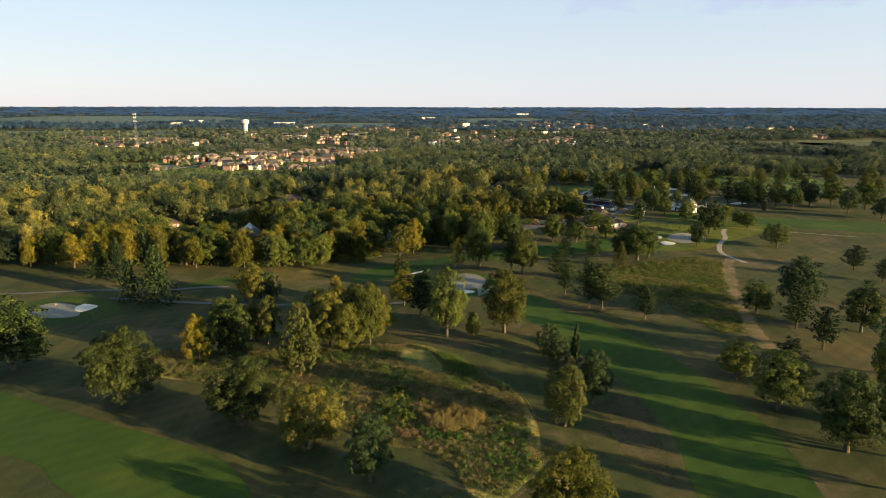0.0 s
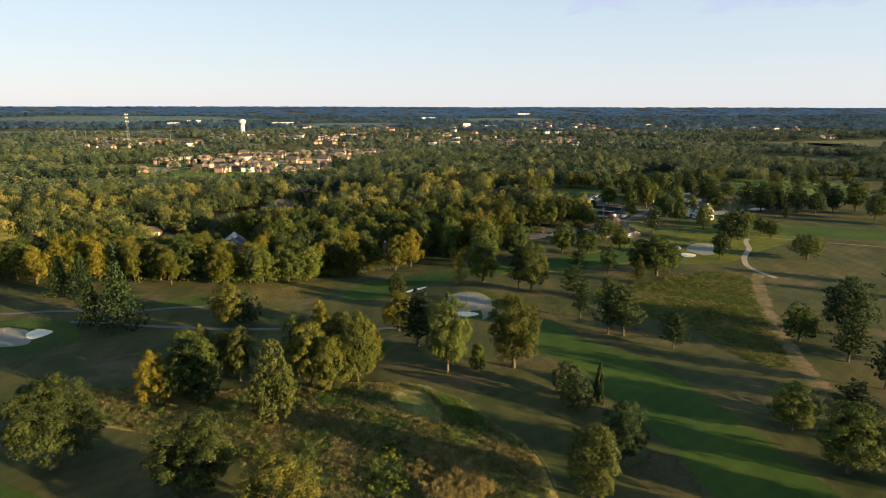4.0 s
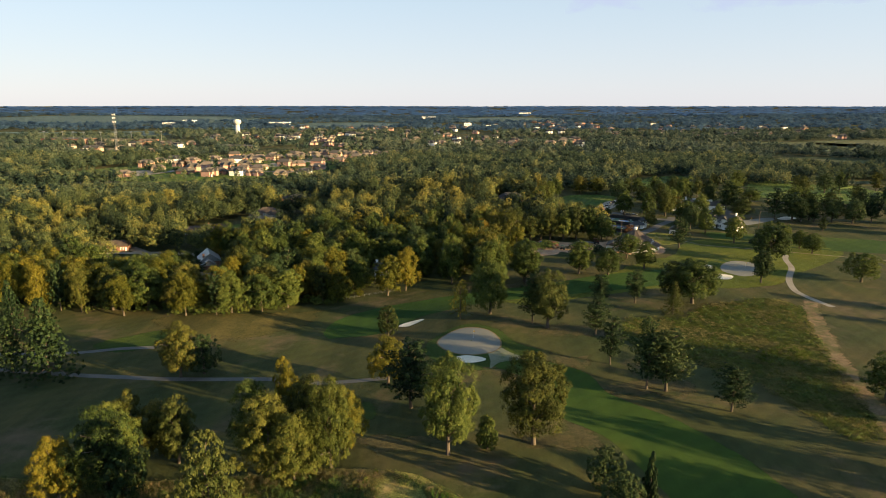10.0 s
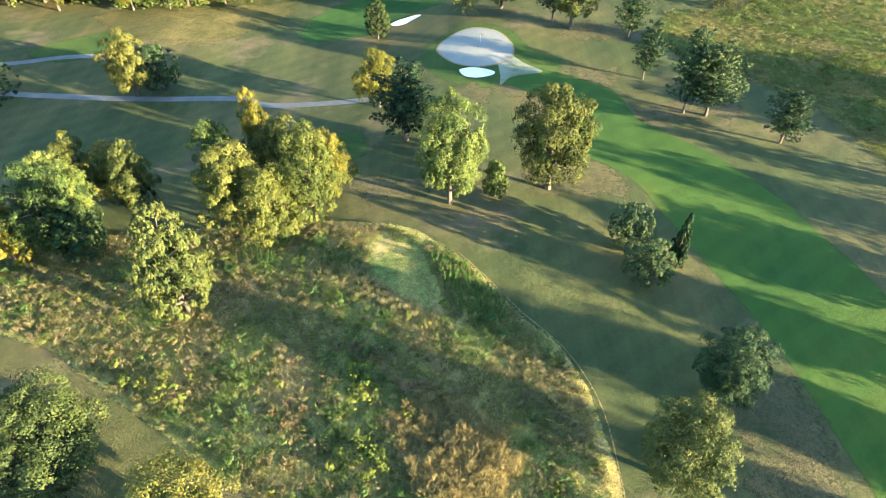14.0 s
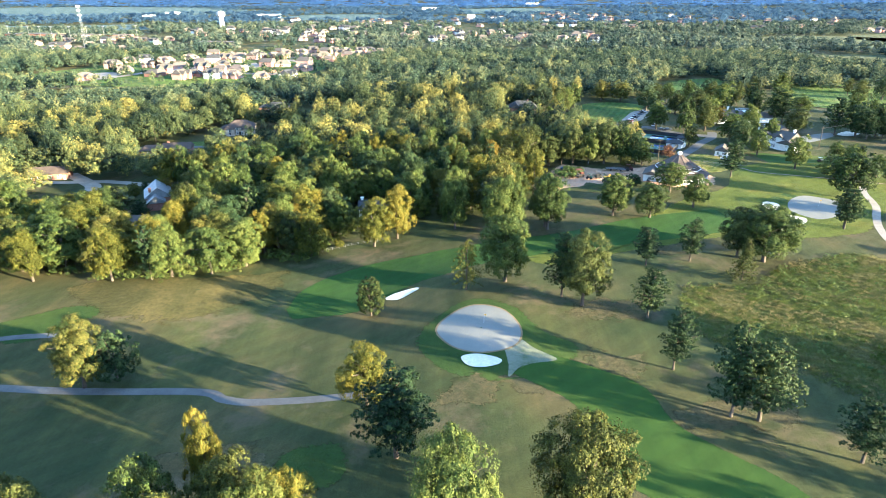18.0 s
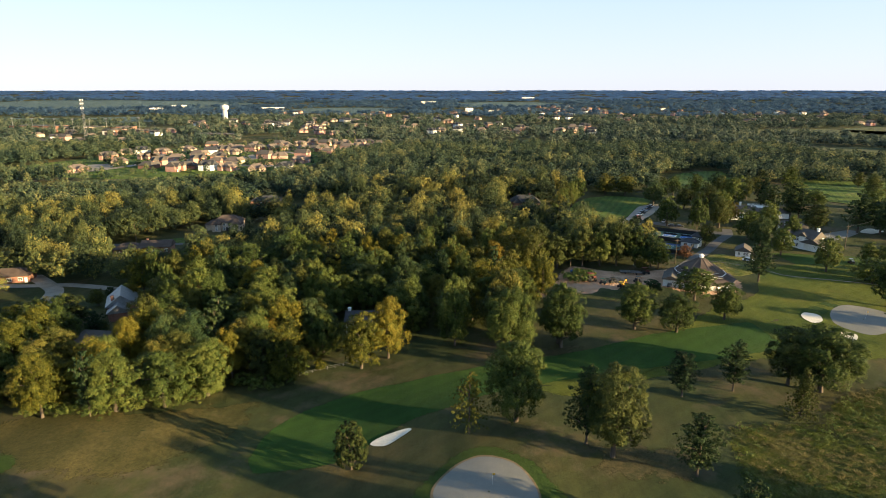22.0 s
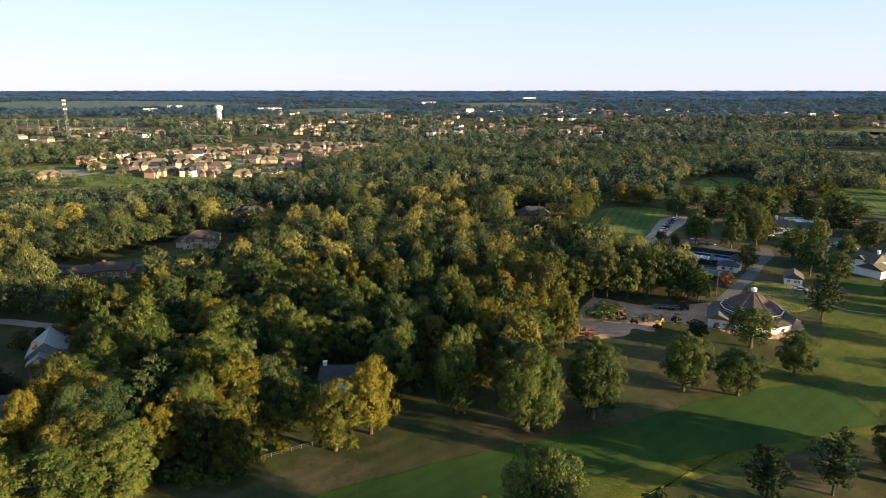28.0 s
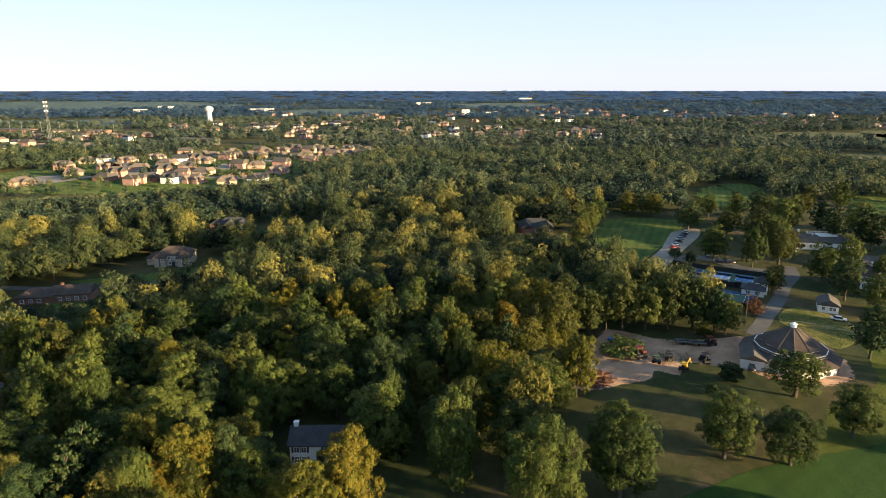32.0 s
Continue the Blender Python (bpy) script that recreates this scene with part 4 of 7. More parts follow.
plant_rows("""
maple yellow -15.6 313.1 19.1 12.7
poplar mid 3.8 319.6 22.3 13.4
shrub yellow -34.2 307.0 3.8 4.2
oak olive 48.0 397.0 15.5 16.5
oak olive 59.0 398.0 17.7 14.5
oak mid 66.0 397.0 16.1 13.5
oak olive 73.0 397.0 19.5 15.0
oak mid 80.5 396.0 17.5 13.1
oak dark 86.0 393.0 15.5 10.5
maple mid 88.5 391.0 12.0 10.5
maple light 81.0 388.5 5.7 6.6
oak mid 60.0 417.0 16.0 13.5
oak mid 71.0 419.0 15.2 13.0
oak mid 82.0 416.0 16.0 12.5
maple brown 105.4 407.7 6.3 7.3
oak olive 125.2 433.2 11.5 10.5
oak mid 123.0 479.0 16.2 15.6
poplar mid 135.0 468.0 20.0 11.5
oak olive 148.6 472.5 17.0 16.2
oak mid 151.0 445.3 16.7 15.9
oak mid 160.3 445.3 19.0 14.7
pine dark 203.1 493.2 19.5 14.4
oak mid 234.1 531.4 11.0 19.5
oak mid 156.1 388.7 15.7 13.6
oak mid 178.7 397.5 10.5 9.1
oak mid 186.5 397.6 9.5 8.6
oak mid 184.7 377.1 9.6 11.5
""", 80)
plant_rows("""
oak olive 195.2 463.1 15.2 16.5
pine dark 199.3 495.4 22.6 15.1
pine dark 192.6 506.4 19.1 16.3
oak mid 184.3 534.4 20.4 20.6
oak mid 151.6 415.0 13.0 12.5
oak dark 146.5 424.0 17.0 12.0
oak mid 167.7 435.9 14.1 10.4
oak mid 160.2 496.2 17.3 14.4
oak olive 155.9 507.2 19.1 17.1
oak olive 150.6 526.9 14.9 15.6
maple gold 162.4 489.2 11.6 10.6
pine dark 215.3 460.0 21.9 18.3
oak dark 224.9 457.0 18.1 18.2
pine dark 235.9 456.9 19.3 15.6
pine dark 239.8 535.8 7.2 5.6
pine dark 226.7 450.1 15.9 13.2
pine dark 235.1 450.1 14.3 12.3
oak dark 246.4 450.1 16.8 15.8
oak dark 256.2 445.0 15.8 16.5
""", 100)
plant_rows("""
oak dark 271.7 450.3 18.4 15.8
oak mid 291.0 455.7 22.0 19.6
oak mid 302.8 435.4 21.9 20.5
oak dark 281.4 421.0 18.9 16.5
pine mid 223.0 420.7 9.1 6.6
oak dark 289.9 399.3 16.1 15.7
poplar light 62.0 474.0 16.5 11.0
poplar light 66.0 490.0 18.0 11.0
poplar mid 70.0 506.0 18.5 11.0
poplar light 76.0 522.0 18.0 11.0
poplar mid 82.0 538.0 17.5 11.0
oak mid 90.0 556.0 17.0 13.0
oak light 115.0 581.0 14.8 17.0
oak light 128.0 577.0 15.6 18.0
oak mid 56.4 448.7 18.0 13.0
oak mid 66.0 440.0 17.0 13.0
oak dark 136.0 541.0 16.0 19.0
oak dark 108.0 485.0 4.9 8.0
oak dark 110.5 473.5 6.0 6.4
oak gold -49.0 310.2 14.9 14.3
""", 120)
# unseen grove along the course's edge, placed for long evening shadows over the fairway
GROVE = ((98, 101, 19, 11.5), (100, 115.5, 19, 11), (106, 129, 18, 11), (113, 142.5, 19, 12), (126, 157, 19, 17), (98, 86.5, 17, 10), (96, 74, 16, 10), (90, 62, 15, 10), (165, 100, 18, 14), (150, 60, 17, 13), (24, 80, 13.5, 11), (0, 84, 13, 10))
for k, (gx_, gy_, gh, gw) in enumerate(GROVE):
    plant("oak", ("mid", "dark", "olive")[k % 3], gx_, gy_, gh, gw, "edge", k % 3, k * 1.7, "trees on the golf course")

# ---- woods ----
def inside(px, py, poly):
    """Which of the points lie in a closed polygon."""
    px, py, res = np.asarray(px), np.asarray(py), np.zeros(len(px), bool)
    for (x0, y0), (x1, y1) in zip(poly, poly[1:] + poly[:1]):
        cross = (y0 > py) != (y1 > py)
        res ^= cross & (px < (x1 - x0) * (py - y0) / ((y1 - y0) or 1e-9) + x0)
    return res


WOODS = [(-620, 268), (-190, 276), (-104, 277), (-86, 273), (-65, 281), (-55, 291), (-40, 295), (-36, 312), (-14, 330), (6, 332), (24, 344), (33, 350), (31, 362), (36, 378), (44, 396), (58, 404), (86, 398), (94, 408), (92, 418), (84, 430), (80, 450),
         (62, 464), (48, 478), (58, 520), (76, 566), (104, 588), (146, 588), (158, 606), (172, 636), (176, 660), (204, 694), (236, 714), (256, 690), (242, 660), (232, 640), (244, 626), (280, 640), (306, 622), (330, 630), (470, 630), (620, 660), (900, 800), (900, 905), (-620, 905)]
OPEN = [(-152, 376, 17, 14), (-150, 352, 9, 16), (-176, 386, 18, 8), (-113, 350, 10, 9), (-102, 316, 9, 7), (-24, 338, 9, 6), (-38, 330, 5, 5), (-126, 498, 27, 22), (-104, 488, 20, 13), (-90, 482, 16, 9), (-146, 448, 26, 12), (-130, 440, 22, 10), (-118, 478, 40, 8), (-190, 462, 30, 5), (-160, 462, 30, 6),
        (-84, 566, 22, 18), (-118, 580, 16, 10), (53, 540, 14, 10), (480, 862, 88, 74), (400, 652, 72, 15), (-74, 492, 20, 6), (20, 640, 30, 6), (-60, 655, 16, 6), (60, 700, 50, 10), (-215, 420, 14, 10), (-250, 520, 16, 9)]
# low growth in front of the houses: x, y, half-width, depth of the gap
LOW = [(-126, 500, 19, 75), (-150, 444, 17, 50), (-122, 575, 14, 55), (53, 538, 14, 45), (-29, 333, 5.5, 22), (-112, 350, 9, 34), (-103, 317, 9, 26), (-152, 372, 24, 62), (-180, 390, 10, 18), (-250, 668, 150, 60), (-84, 566, 20, 50), (20, 640, 30, 40), (400, 646, 66, 30), (480, 800, 80, 70)]
ESTATE = [(-440, 670), (-380, 830), (-330, 910), (-235, 1020), (-100, 1040), (-60, 930), (-112, 780), (-142, 668), (-260, 655), (-360, 660)]


def scatter(x0, x1, y0, y1, gap, seed):
    rng = np.random.default_rng(seed)
    xs, ys = np.meshgrid(np.arange(x0, x1, gap), np.arange(y0, y1, gap))
    xs, ys = xs.ravel() + rng.uniform(-0.42, 0.42, xs.size) * gap, ys.ravel() + rng.uniform(-0.42, 0.42, ys.size) * gap
    return xs, ys


def in_sight(xs, ys, margin):
    """Points that the flight can see or whose shadow it can see."""
    return np.abs(xs) < 0.80 * ys + margin


wx, wy = scatter(-620, 620, 266, 905, 8.4, 5)
keep = inside(wx, wy, WOODS) & in_sight(wx, wy - 30, 40) & ~inside(wx, wy, ESTATE)
for cx, cy, rx, ry in OPEN:
    keep &= ((wx - cx) / rx) ** 2 + ((wy - cy) / ry) ** 2 > 1
wx, wy = wx[keep], wy[keep]
limit = np.full(len(wx), 99.0)
for cx, cy, half, deep in LOW:
    away = np.array((cx, cy - 190.0))
    away /= np.linalg.norm(away)
    s_, l_ = (cx - wx) * away[0] + (cy - wy) * away[1], np.abs((wx - cx) * away[1] - (wy - cy) * away[0])
    limit = np.where((l_ < half) & (s_ > -4) & (s_ < deep), np.minimum(limit, 1.0 + (0.15 if cx == -126 else 0.21) * np.maximum(s_, 0)), limit)
keep = limit > 4.5
wx, wy, limit = wx[keep], wy[keep], limit[keep]
order = np.argsort(np.hypot(wx + 20, (wy - 240) * 1.0))
wx, wy, limit = wx[order], wy[order], limit[order]
rng = np.random.default_rng(77)
EDGE = 290
for k in range(min(EDGE, len(wx))):
    q = rng.random()
    kind = "oak" if q < 0.48 else "maple" if q < 0.77 else "poplar" if q < 0.92 else "pine"
    front = wy[k] < 315 and wx[k] < -30
    # darker leaf odds at x -50 to 0, y under 390, paint in shade
    shade = rng.choice(["mid", "yellow", "light", "olive", "dark", "gold"], p=[0.22, 0.44, 0.20, 0.06, 0.05, 0.03] if front else [0.34, 0.20, 0.34, 0.06, 0.04, 0.02] if wx[k] > 0 else [0.56, 0.04, 0.08, 0.14, 0.18, 0.0] if wx[k] > -50 and wy[k] < 390 else [0.48, 0.14, 0.16, 0.06, 0.15, 0.01])
    shade = "dark" if kind == "pine" else shade
    th = min(rng.uniform(14, 19) if front else rng.uniform(10, 20), limit[k])
    plant(kind, shade, float(wx[k]), float(wy[k]), float(th), float(min(rng.uniform(9.0, 16.5), th * 1.05) * (0.72 if kind == "pine" else 1)), "wood" if k < 110 else "edge", int(rng.integers(3)), float(rng.uniform(0, 6.28)), "trees of the near woods", "in dense woodland")


def woodland(name, xs, ys, tall, wide, n, twigs, count, size, material, seed, label, most=None):
    """Many trees as one mesh: crowns of leaf clumps on plain stems."""
    rng = np.random.default_rng(seed)
    protos = []
    for k in range(6):
        c, r = boughs(rng, ("oak", "maple", "poplar")[k % 3], n)
        high = c[:, 2] > 0.30
        c, r = c[high], r[high]
        v, f, tone = leaf_cloud(rng, c, r * 1.1, count, size, 0.85, 0.25 if twigs else 0.7, 0.6 if twigs else 0.3, twigs, (0, 0, 0.42))
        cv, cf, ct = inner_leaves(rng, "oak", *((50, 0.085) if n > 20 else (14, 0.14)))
        # inner leaves at tone 0, so the crown's inner shade is in their colour
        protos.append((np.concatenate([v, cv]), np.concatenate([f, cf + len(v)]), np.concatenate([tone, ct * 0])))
    V, F, T, base = [], [], [], 0
    zs = ground_height(xs, ys)
    for i, (x, y, z) in enumerate(zip(xs, ys, zs)):
        v, f, tone = protos[rng.integers(6)]
        h, w, a = rng.uniform(*tall) * (1 + 0.25 * noise.noise(Vector((x / 40, y / 40, 9.0)))), rng.uniform(*wide) * (0.75 + 0.25 * (i % 3)), rng.uniform(0, 6.283)
        if most is not None and h > most[i]:
            h, w = most[i], min(w, most[i] * 0.95)
        ca, sa_ = np.cos(a) * w, np.sin(a) * w
        V.append(np.stack([v[:, 0] * ca - v[:, 1] * sa_ + x, v[:, 0] * sa_ + v[:, 1] * ca + y, v[:, 2] * h + z], 1))
        F.append(f + base)
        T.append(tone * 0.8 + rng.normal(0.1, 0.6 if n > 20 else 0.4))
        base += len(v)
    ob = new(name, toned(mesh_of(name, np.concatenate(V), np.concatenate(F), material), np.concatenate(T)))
    return tagged(ob, label, "woodland", kind="stuff")


wx, wy, limit = wx[EDGE:], wy[EDGE:], limit[EDGE:]
back = np.hypot(wx, wy - 200) > 400
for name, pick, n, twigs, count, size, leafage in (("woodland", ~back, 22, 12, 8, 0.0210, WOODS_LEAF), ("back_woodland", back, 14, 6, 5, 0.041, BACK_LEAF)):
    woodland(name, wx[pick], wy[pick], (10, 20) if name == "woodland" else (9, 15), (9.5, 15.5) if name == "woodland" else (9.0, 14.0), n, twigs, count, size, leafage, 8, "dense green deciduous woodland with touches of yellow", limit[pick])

rng = np.random.default_rng(31)
far_course = [(240, 470), (262, 478), (285, 482), (310, 486), (340, 492), (250, 500), (300, 510), (330, 520), (360, 505), (225, 585), (250, 590), (290, 560), (320, 580), (345, 600), (370, 590), (390, 560), (205, 560), (190, 575), (170, 560), (182, 548), (160, 572), (148, 560), (200, 530), (214, 520), (235, 600), (262, 610), (310, 605), (410, 540), (430, 520), (380, 470)]
for k, (tx, ty) in enumerate(far_course):
    th = float(rng.uniform(13, 20))
    plant(("oak", "maple", "pine", "oak")[k % 4], ("mid", "olive", "dark", "mid", "light")[k % 5], tx, ty, th, th * float(rng.uniform(0.7, 0.95)), "edge", k % 3, k * 1.3, "trees of the far course", "beyond the clubhouse lawns")

# far houses in clusters, by bearing from the course and by distance
FAR_HOUSES = []
for count, a0, a1, d0, d1 in ((44, -0.40, -0.12, 960, 1400), (34, -0.08, 0.25, 960, 1200), (50, 0.16, 0.56, 1400, 2150), (20, -0.62, -0.40, 900, 1250), (22, 0.05, 0.30, 1400, 2300), (36, -0.26, 0.05, 1250, 1800), (8, 0.54, 0.64, 1450, 1800)):
    for k in range(count):
        a, d = rng.uniform(a0, a1), rng.uniform(d0, d1)
        if d < 1080 and -0.40 < a < -0.26:
            d += 150
        FAR_HOUSES.append((d * math.sin(a), d * math.cos(a) + 200, float(rng.uniform(-40, 40)) + (0 if rng.random() < 0.7 else 180)))
FAR_OPEN = [(-1300, 2540, 480, 420), (-310, 2150, 190, 210), (260, 2640, 230, 240), (-920, 1590, 240, 90), (-820, 1700, 160, 60), (650, 1190, 150, 110), (850, 1250, 160, 100), (385, 1375, 65, 45), (-1100, 2480, 420, 110), (-493, 1571, 30, 40), (-503, 1027, 20, 20), (-560, 1080, 90, 40), (-150, 1000, 40, 40)]
# each farther belt takes a bluer leaf colour in place of haze
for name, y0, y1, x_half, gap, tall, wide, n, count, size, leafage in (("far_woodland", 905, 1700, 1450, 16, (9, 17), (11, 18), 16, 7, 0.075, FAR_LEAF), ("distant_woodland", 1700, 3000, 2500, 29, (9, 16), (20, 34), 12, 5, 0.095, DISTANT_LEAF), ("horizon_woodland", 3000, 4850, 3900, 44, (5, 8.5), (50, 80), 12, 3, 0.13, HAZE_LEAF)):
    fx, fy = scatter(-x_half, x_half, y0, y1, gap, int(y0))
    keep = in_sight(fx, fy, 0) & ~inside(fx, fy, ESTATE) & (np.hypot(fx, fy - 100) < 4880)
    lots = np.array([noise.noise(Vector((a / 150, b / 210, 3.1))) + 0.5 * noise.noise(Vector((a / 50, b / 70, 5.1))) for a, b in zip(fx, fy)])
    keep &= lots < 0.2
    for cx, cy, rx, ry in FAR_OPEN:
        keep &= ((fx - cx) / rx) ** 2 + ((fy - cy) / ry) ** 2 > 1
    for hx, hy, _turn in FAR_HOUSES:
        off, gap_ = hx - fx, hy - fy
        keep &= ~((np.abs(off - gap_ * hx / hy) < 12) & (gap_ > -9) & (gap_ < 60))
    woodland(name, fx[keep], fy[keep], tall, wide, n, 0, count, size, leafage, int(y0), "far woodland towards the horizon with haze painted into its leaves")

# ---- buildings ----
def roof_on(bm, cx, cy, z, w, d, h, hip=0.0, over=0.5, turn=0.0):
    """A pitched roof with its ridge along the longer side; hip 1 slopes its ends too."""
    W, D, t = w / 2 + over, d / 2 + over, 0.22
    r = max(W - hip * D, 0.05) if hip else W
    m = Matrix.Translation((cx, cy, z)) @ Matrix.Rotation(turn, 4, "Z")
    low = [bm.verts.new(m @ Vector(p)) for p in ((-W, -D, -t), (W, -D, -t), (W, D, -t), (-W, D, -t))]
    eave = [bm.verts.new(m @ Vector(p)) for p in ((-W, -D, 0), (W, -D, 0), (W, D, 0), (-W, D, 0))]
    ridge = [bm.verts.new(m @ Vector((-r, 0, h))), bm.verts.new(m @ Vector((r, 0, h)))]
    for k in range(4):
        bm.faces.new((low[k], low[(k + 1) % 4], eave[(k + 1) % 4], eave[k]))
    bm.faces.new(low[::-1])
    bm.faces.new((eave[0], eave[1], ridge[1], ridge[0]))
    bm.faces.new((eave[2], eave[3], ridge[0], ridge[1]))
    bm.faces.new((eave[1], eave[2], ridge[1]))
    bm.faces.new((eave[3], eave[0], ridge[0]))
    return bm


def gable_wall(bm, cx, cy, z, w, d, h, turn=0.0):
    """The triangular wall pieces under a gable roof."""
    m = Matrix.Translation((cx, cy, z)) @ Matrix.Rotation(turn, 4, "Z")
    k = 0.93
    for s in (-1, 1):
        a = [bm.verts.new(m @ Vector((s * w / 2, y, zz))) for y, zz in ((-d / 2 * k, 0), (d / 2 * k, 0), (0, h * k))]
        b = [bm.verts.new(m @ Vector((s * (w / 2 - 0.25), y, zz))) for y, zz in ((-d / 2 * k, 0), (d / 2 * k, 0), (0, h * k))]
        bm.faces.new(a), bm.faces.new(b[::-1])
        for i in range(3):
            bm.faces.new((a[i], a[(i + 1) % 3], b[(i + 1) % 3], b[i]))
    return bm


def add_window(parent, x, y, z, w, h, face, frame_mat=None, shutters=None):
    """A framed pane on a wall that faces -y, +y, -x or +x (0, 2, 3, 1)."""
    turn = (0, math.pi / 2, math.pi, -math.pi / 2)[face]
    m = Matrix.Translation((x, y, z)) @ Matrix.Rotation(turn, 4, "Z")
    bm = bmesh.new()
    xs, zs = (-w / 2 - 0.08, -w / 2 + 0.06, -0.03, 0.03, w / 2 - 0.06, w / 2 + 0.08), (-h / 2 - 0.1, -h / 2 + 0.05, -0.03, 0.03, h / 2 - 0.05, h / 2 + 0.07)
    vs = [[bm.verts.new((u, -0.13, v)) for v in zs] for u in xs]
    faces = [bm.faces.new((vs[i][j], vs[i + 1][j], vs[i + 1][j + 1], vs[i][j + 1])) for i in range(5) for j in range(5) if not (i in (1, 3) and j in (1, 3))]
    back = bmesh.ops.extrude_face_region(bm, geom=faces)
    bmesh.ops.translate(bm, verts=[v for v in back["geom"] if isinstance(v, bmesh.types.BMVert)], vec=(0, 0.14, 0))
    bm.transform(m)
    fr = part("window", bm, frame_mat or TRIM, parent)
    pane = boxes((0, -0.02, 0, w - 0.06, 0.05, h - 0.06))
    pane.transform(m)
    part("pane", pane, GLASS, fr, "dark reflecting glass pane")
    if shutters:
        for s in (-1, 1):
            sb = boxes((s * (w / 2 + 0.32), -0.05, 0, 0.42, 0.08, h + 0.1))
            sb.transform(m)
            part("shutter", sb, shutters, fr)
    return fr


def house(name, m, label, wall, roof, wings, windows=(), doors=(), chimneys=(), shutters=None, category="house", group=""):
    """wings: x, y, width, depth, wall height, roof height, hip, turn. windows: x, y, z, width, height, face. doors: x, y, width, height, face, material."""
    ob = thing(name, m, label, category, group)
    bw, br = bmesh.new(), bmesh.new()
    for k, (x, y, w, d, h, rh, hip, turn) in enumerate(wings):
        box(bw, x, y, h / 2 - 0.3, w, d, h + 0.6, turn)
        if not hip:
            gable_wall(bw, x, y, h, w, d, rh, turn)
        roof_on(br, x, y, h + 0.02 * (k + 1), w, d, rh, hip, 0.5, turn)
    part("wall", bw, wall, ob)
    part("roof", br, roof, ob, roof.name.replace("_", " ") + " roof")
    for x, y, z, w, h, face in windows:
        add_window(ob, x, y, z, w, h, face, None, shutters)
    for x, y, w, h, face, mat in doors:
        dm = Matrix.Translation((x, y, 0)) @ Matrix.Rotation((0, math.pi / 2, math.pi, -math.pi / 2)[face], 4, "Z")
        db = boxes((0, -0.05, h / 2, w, 0.12, h), *[(0, -0.12, h * (i + 0.5) / 4, w * 0.94, 0.05, h / 4 - 0.08) for i in range(4)])
        db.transform(dm)
        part("garage_door" if w > 2 else "door", db, mat, ob)
    for x, y, z, h in chimneys:
        ch = part("chimney", boxes((x, y, z + h / 2, 0.9, 0.9, h), (x, y, z + h, 1.1, 1.1, 0.2)), BRICK if wall is not WHITE_WALL else TRIM, ob)
    return ob


def on_ground(x, y, turn=0.0, lift=0.0):
    return Matrix.Translation((x, y, float(ground_height(x, y)) + lift)) @ Matrix.Rotation(radians(turn), 4, "Z")


# the round barn, three tiers of roof under a cupola
def ring_wall(bm, r, z0, z1, n, a0):
    """One closed many-sided wall, 0.25 m thick."""
    rings = []
    for k in range(n):
        a = a0 + 2 * math.pi * k / n
        rings.append([bm.verts.new((math.cos(a) * q, math.sin(a) * q, z)) for q, z in ((r, z0), (r, z1), (r - 0.25, z1), (r - 0.25, z0))])
    for k in range(n):
        p, q = rings[k], rings[(k + 1) % n]
        for j in range(4):
            bm.faces.new((p[j], q[j], q[(j + 1) % 4], p[(j + 1) % 4]))
    bmesh.ops.recalc_face_normals(bm, faces=bm.faces)
    return bm


def roof_slab(r0, z0, r1, z1, n, k, a0):
    """One facet of a many-sided roof, with thickness."""
    a, b = a0 + 2 * math.pi * k / n, a0 + 2 * math.pi * (k + 1) / n
    bm = bmesh.new()
    v = [bm.verts.new((math.cos(t) * r, math.sin(t) * r, z + dz)) for dz in (0, -0.18) for r, z, t in ((r0, z0, a), (r0, z0, b), (r1, z1, b), (r1, z1, a))]
    for f in ((0, 1, 2, 3), (7, 6, 5, 4), (0, 4, 5, 1), (1, 5, 6, 2), (2, 6, 7, 3), (3, 7, 4, 0)):
        bm.faces.new([v[i] for i in f])
    return bm


N_SIDES, A0 = 12, 0.13
barn = thing("round_barn", on_ground(97.6, 372.0, 0, -0.3) @ Matrix.Scale(0.93, 4), "large twelve-sided white barn with tiered brown shingle roofs and a cupola", "barn")
part("wall", ring_wall(bmesh.new(), 13.0, -1.0, 3.1, N_SIDES, A0), WHITE_WALL, barn, "white painted boards")
part("clerestory", ring_wall(bmesh.new(), 9.9, 3.9, 5.0, N_SIDES, A0), WHITE_WALL, barn)
part("clerestory", ring_wall(bmesh.new(), 7.4, 5.2, 6.3, N_SIDES, A0), WHITE_WALL, barn)
for r0, z0, r1, z1 in ((13.7, 2.9, 9.7, 4.3), (10.4, 4.75, 7.2, 5.75), (8.1, 6.05, 0.7, 10.6)):
    for k in range(N_SIDES):
        part("roof_facet", roof_slab(r0, z0, r1, z1, N_SIDES, k, A0), SHINGLE_BROWN, barn)
        ridge, ra = bmesh.new(), A0 + 2 * math.pi * k / N_SIDES
        rod(ridge, (math.cos(ra) * r0, math.sin(ra) * r0, z0), (math.cos(ra) * r1, math.sin(ra) * r1, z1), 0.13, 0.13, 6)
        part("ridge_cap", ridge, SHINGLE, barn, "grey ridge cap")
    part("fascia", ring_wall(bmesh.new(), r0 * 0.985, z0 - 0.35, z0 - 0.02, N_SIDES, A0), TRIM, barn, "white fascia board")
cup = part("cupola", ring_wall(bmesh.new(), 0.85, 10.2, 11.5, 8, 0), TRIM, barn, "small white cupola")
cap = bmesh.new()
rod(cap, (0, 0, 11.5), (0, 0, 12.1), 1.15, 0.05, 8)
part("cap", cap, TRIM, cup)
